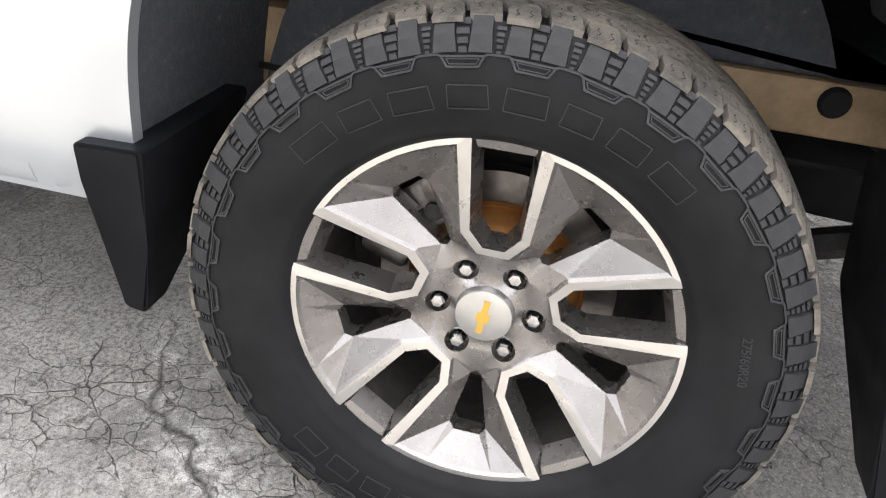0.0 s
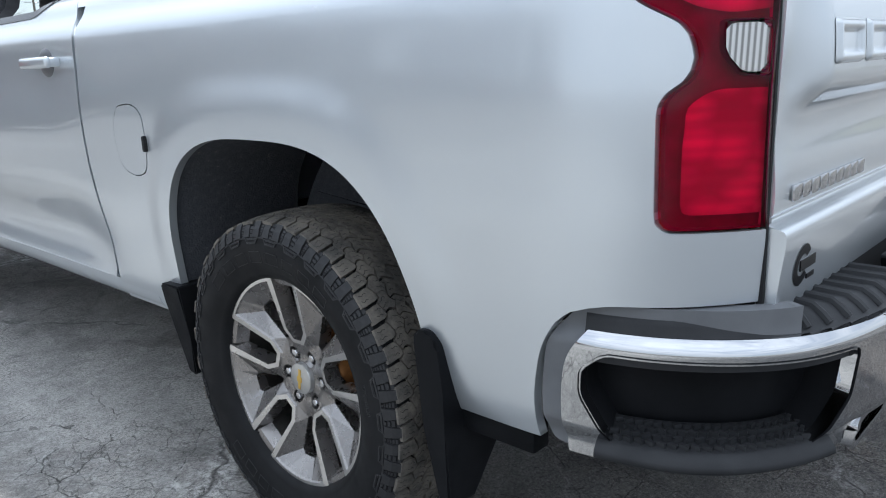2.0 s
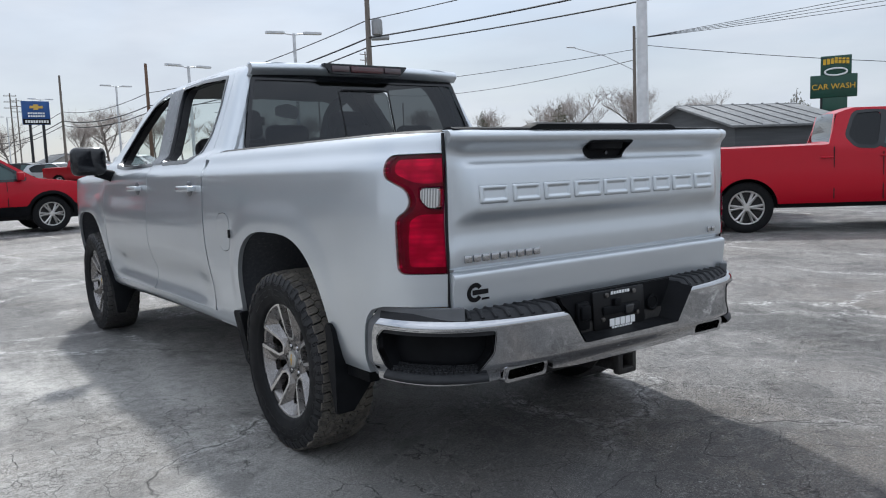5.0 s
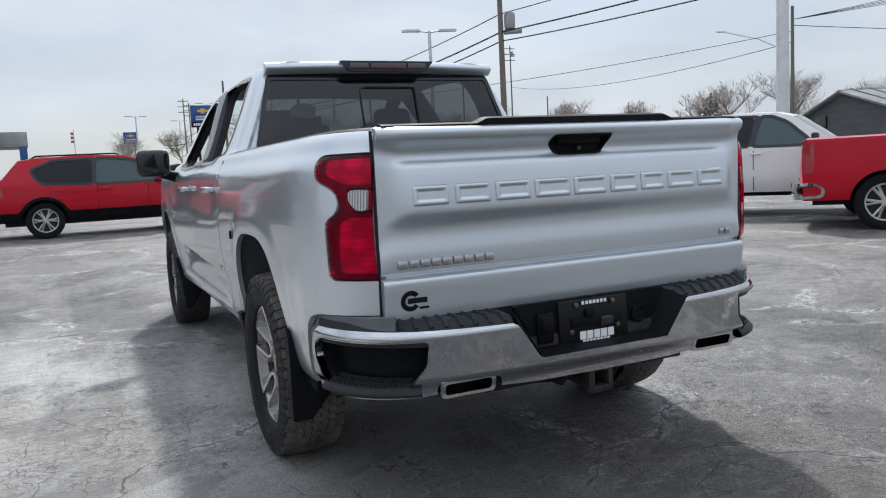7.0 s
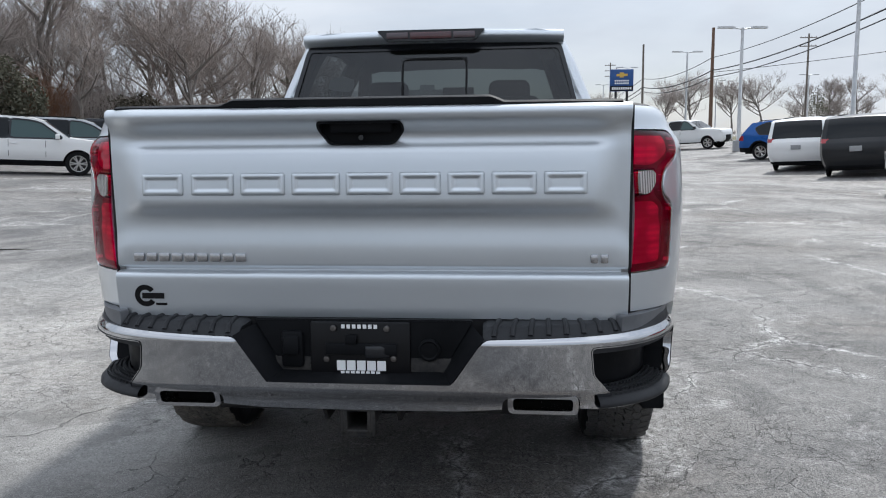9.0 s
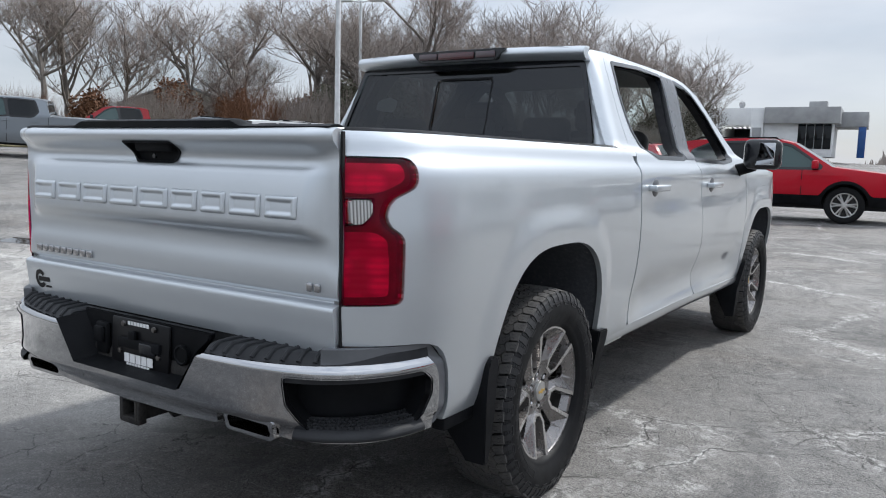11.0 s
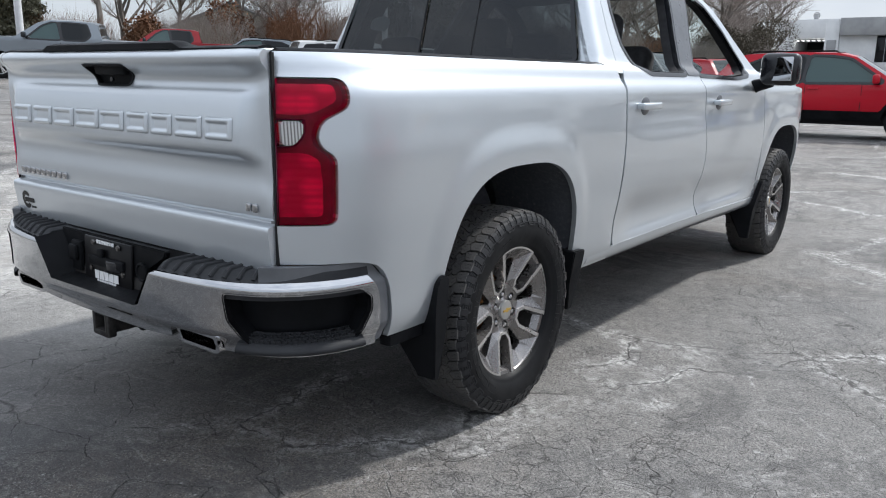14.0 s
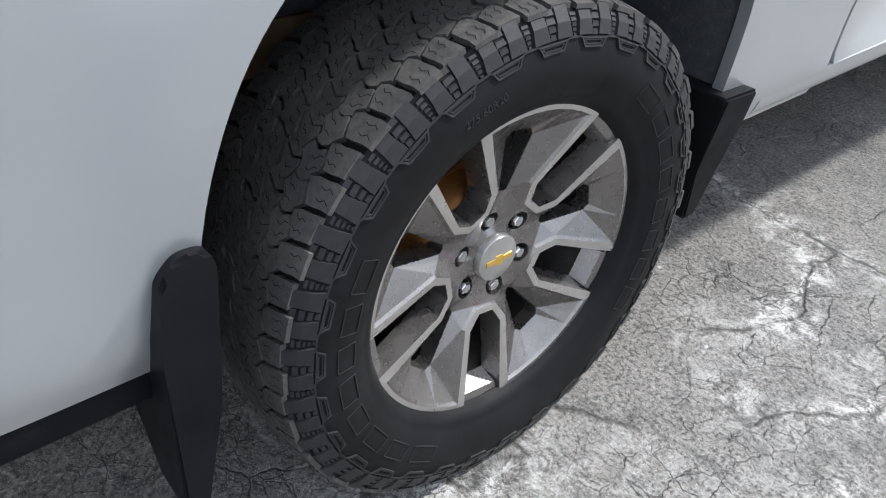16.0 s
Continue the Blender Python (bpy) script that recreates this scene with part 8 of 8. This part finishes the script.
for i, (x, y, s) in enumerate(SPOTS):
    m4 = pose(x, y, on_ground(x, y) - 0.05, rt.uniform(-4, 4), rt.uniform(-4, 4), rt.uniform(0, 360)) @ Matrix.Scale(s * rt.uniform(0.9, 1.1), 4)
    src = protos[i % 4]
    if i < 4:
        src.matrix_world = m4
    else:
        c = copy_thing(src, Matrix())
        c.matrix_world = m4
for x, y, s in [(66, 98, 1.1), (60, 84, 0.9), (72, 75, 0.9), (68, 64, 1.0), (88, 60, 1.0), (95, 80, 1.2), (40, 130, 1.2), (50, 140, 1.2), (28, 150, 1.2), (35, 160, 1.4), (58, 150, 1.3), (80, 140, 1.3), (100, 120, 1.2), (20, 180, 1.3), (8, 190, 1.3), (46, 120, 1.1), (54, 128, 1.2), (64, 135, 1.2), (32, 118, 1.0)]:
    c = copy_thing(protos[int(x) % 4], Matrix())
    c.matrix_world = pose(x, y, on_ground(min(x, 60), y) - 0.05, 0, 0, x * 37) @ Matrix.Scale(s, 4)


def leaf_cloud(name, blobs, size, count, seed, mat, parent=None, label="", dens=None):
    """Many small pointed leaves in loose blobs (x, y, z, rx, ry, rz)."""
    rnd = np.random.default_rng(seed)
    vs, fs = [], []
    vol = np.array([b[3] * b[4] * b[5] for b in blobs])
    pick = rnd.choice(len(blobs), count, p=vol / vol.sum())
    for b in pick:
        bx, by, bz0, rx, ry, rz = blobs[b]
        d = rnd.normal(size=3)
        d /= np.linalg.norm(d)
        r = rnd.uniform(0.35, 1.0) ** 0.4 * rnd.uniform(0.85, 1.12)
        p = np.array([bx, by, bz0]) + d * r * np.array([rx, ry, rz])
        u = rnd.normal(size=3)
        u /= np.linalg.norm(u)
        w = np.cross(u, rnd.normal(size=3))
        w /= np.linalg.norm(w) + 1e-9
        s = size * rnd.uniform(0.6, 1.4)
        n = len(vs)
        vs += [p - u * s, p + w * s * 0.45, p + u * s, p - w * s * 0.45]
        fs.append((n, n + 1, n + 2, n + 3))
    return mesh_object(name, vs, fs, mat, parent, label, False)


def conifer(x, y, h, w, seed, label="tall narrow dark green evergreen tree"):
    t = thing("evergreen_tree", label, "tree", "evergreen trees", pose(x, y, on_ground(x, y)))
    part("trunk", tube([(0, 0, 0), (0, 0, h * 0.95)], [0.14, 0.03], 8), "bark", t)
    rnd = random.Random(seed)
    blobs = []
    for k in range(26):
        f = k / 25
        rr = w * (1 - f ** 1.9) ** 1.1 * (0.72 + 0.42 * rnd.random()) + 0.08
        blobs.append((rnd.uniform(-0.2, 0.2) * rr, rnd.uniform(-0.2, 0.2) * rr, 0.4 + f * (h - 0.6), rr, rr, h / 22))
    leaf_cloud("crown", blobs, 0.105, 17000 if y < 60 and x < 0 else 4000, seed, "needles", t)
    return t


for i, (x, y, h, w) in enumerate([(-44.5, 13.5, 7.4, 1.5), (-43.8, 15.2, 9.3, 1.4), (-43.0, 16.5, 9.5, 1.4), (-41.9, 17.9, 9.0, 1.5), (-45.5, 11.5, 6.6, 1.4), (-31.0, 35.0, 6.0, 1.0), (-28.3, 38.0, 5.6, 1.0)]):
    conifer(x, y, h, w, 50 + i)
for i, (x, y, h, w) in enumerate([(42, 112, 7.0, 2.4), (64, 92, 6.0, 2.2), (70, 86, 7.5, 1.8), (60, 60, 6.5, 2.0), (74, 40, 7.0, 2.2)]):
    conifer(x, y, h, w, 80 + i, "distant dark spruce tree")


def bush(x, y, w, h, seed, mat, label, count=4500, size=0.13):
    t = thing("bush", label, "bush", "bushes", pose(x, y, on_ground(x, y)))
    rnd = random.Random(seed)
    blobs = [(rnd.uniform(-0.6, 0.6) * w, rnd.uniform(-0.4, 0.4) * w, h * rnd.uniform(0.25, 0.75), w * rnd.uniform(0.3, 0.5), w * rnd.uniform(0.3, 0.5), h * rnd.uniform(0.2, 0.32)) for _ in range(12)]
    leaf_cloud("foliage", blobs, size, count, seed, mat, t)
    part("stems", tube([(0, 0, 0), (0.1, 0, h * 0.5)], [0.09, 0.04], 6), "bark", t)
    return t


for i, (x, y, w, h) in enumerate([(-25.0, 33.5, 2.0, 4.4), (-27.5, 31.5, 1.8, 4.2), (-22.0, 38.5, 2.4, 3.4), (-23.2, 87, 6.0, 6.5), (-27.0, 90, 5.0, 6.0), (-20.0, 66.0, 3.2, 4.2), (-21.4, 56.0, 2.8, 3.4), (-21.0, 74, 4.0, 4.6)]):
    bush(x, y, w, h, 120 + i, "needles" if i in (0, 1) else "brush", "dense dark evergreen bush at the lot's edge", 9000, 0.11)
for i, (x, y, w, h) in enumerate([(-34.2, 26.0, 1.6, 4.2), (-33.0, 28.6, 1.3, 3.4), (-30.4, 32.0, 1.5, 4.0), (-27.6, 36.6, 1.5, 3.8), (-37.0, 22.0, 1.4, 3.0)]):
    bush(x, y, w, h, 150 + i, "rusty_leaves", "rust-brown bush still holding dry leaves", 3800, 0.10)

# bare brushwood in front of the trees
for i, (x, y, w, h) in enumerate([(-40.0, 19.8, 2.2, 3.4), (-37.6, 24.2, 2.0, 3.6), (-35.0, 29.0, 2.2, 3.8), (-31.8, 32.6, 2.2, 3.6), (-29.2, 34.6, 2.0, 3.4), (-25.8, 37.4, 2.2, 4.0), (-23.8, 41.0, 2.2, 4.2), (-22.0, 44.5, 2.2, 3.8), (-21.2, 50.5, 2.4, 4.0), (-20.8, 62.5, 2.8, 4.0), (-22.6, 80.0, 3.4, 4.6), (-39.0, 28.0, 2.6, 4.2), (-33.0, 36.5, 2.6, 4.4), (-27.4, 44.0, 2.8, 4.6), (-28.4, 29.6, 2.2, 4.6), (-26.6, 31.8, 2.2, 4.8), (-24.9, 35.2, 2.2, 5.0), (-23.2, 37.6, 2.2, 4.8), (-21.9, 40.4, 2.2, 4.8), (-20.9, 47.0, 2.2, 4.6), (-30.2, 27.6, 2.2, 4.4), (-34.0, 24.8, 2.0, 3.8)]):
    t = thing("brushwood", "tangled leafless brushwood below the trees", "bush", "brushwood", pose(x, y, on_ground(x, y)))
    rnd = random.Random(300 + i)
    bv, bf = [], []
    for k in range(1500):
        a0, r0 = rnd.uniform(0, 6.283), w * 0.8 * math.sqrt(rnd.random())
        p0 = Vector((r0 * math.cos(a0), r0 * math.sin(a0), rnd.uniform(0, 0.55) * h))
        d0 = Vector((rnd.gauss(0, 0.5) + 0.3 * math.cos(a0), rnd.gauss(0, 0.5) + 0.3 * math.sin(a0), 1)).normalized()
        p1 = p0 + d0 * rnd.uniform(0.25, 0.5) * h
        s0 = d0.orthogonal().normalized() * rnd.uniform(0.005, 0.012)
        n = len(bv)
        bv += [p0 - s0, p0 + s0, p1]
        bf.append((n, n + 1, n + 2))
    mesh_object("twig_mass", bv, bf, "twigs" if i % 4 else "rusty_leaves", t, "", False)

# tangled undergrowth below the trees
rb = np.random.default_rng(5)
uv, uf = [], []
edge = [(-47, 14), (-41, 20), (-36, 27), (-31, 33), (-26, 39), (-22, 47), (-21, 58), (-21, 70), (-25, 86), (-30, 100)]
for k in range(26000):
    s = rb.uniform(0, len(edge) - 1.001)
    i = int(s)
    a, b = np.array(edge[i]), np.array(edge[i + 1])
    p = a + (s - i) * (b - a)
    nrm = np.array([-(b - a)[1], (b - a)[0]]) / np.linalg.norm(b - a)
    p = p + nrm * rb.uniform(-0.8, 7.0)
    h = rb.uniform(0.4, 3.2) * (0.6 + 0.4 * math.sin(p[0] * 0.9) ** 2)
    z = on_ground(p[0], p[1])
    lean = rb.normal(size=2) * 0.35 * h
    w_ = rb.uniform(0.012, 0.03)
    n = len(uv)
    uv += [(p[0] - w_, p[1], z), (p[0] + w_, p[1], z), (p[0] + lean[0], p[1] + lean[1], z + h)]
    uf.append((n, n + 1, n + 2))
under = mesh_object("undergrowth", uv, uf, "twigs", None, "", False)
tagged(under, "tangled brown undergrowth below the bare trees", "undergrowth", kind="stuff")

# far tree line along the horizon
fv, ff = [], []
for k in range(5200):
    ang = rb.uniform(radians(-75), radians(75))
    d = rb.uniform(190, 300)
    x, y = d * math.sin(ang), d * math.cos(ang)
    h = (2.2 + 3.0 * (0.5 + 0.5 * math.sin(ang * 23) * math.sin(ang * 61 + 1))) * rb.uniform(0.5, 1.3)
    w_ = rb.uniform(0.3, 1.1)
    n = len(fv)
    fv += [(x - w_ * math.cos(ang), y + w_ * math.sin(ang), 0), (x + w_ * math.cos(ang), y - w_ * math.sin(ang), 0), (x + rb.normal() * 0.8, y, h)]
    ff.append((n, n + 1, n + 2))
far = mesh_object("far_trees", fv, ff, "twigs", None, "", False)
tagged(far, "distant line of bare trees on the horizon", "trees", kind="stuff")
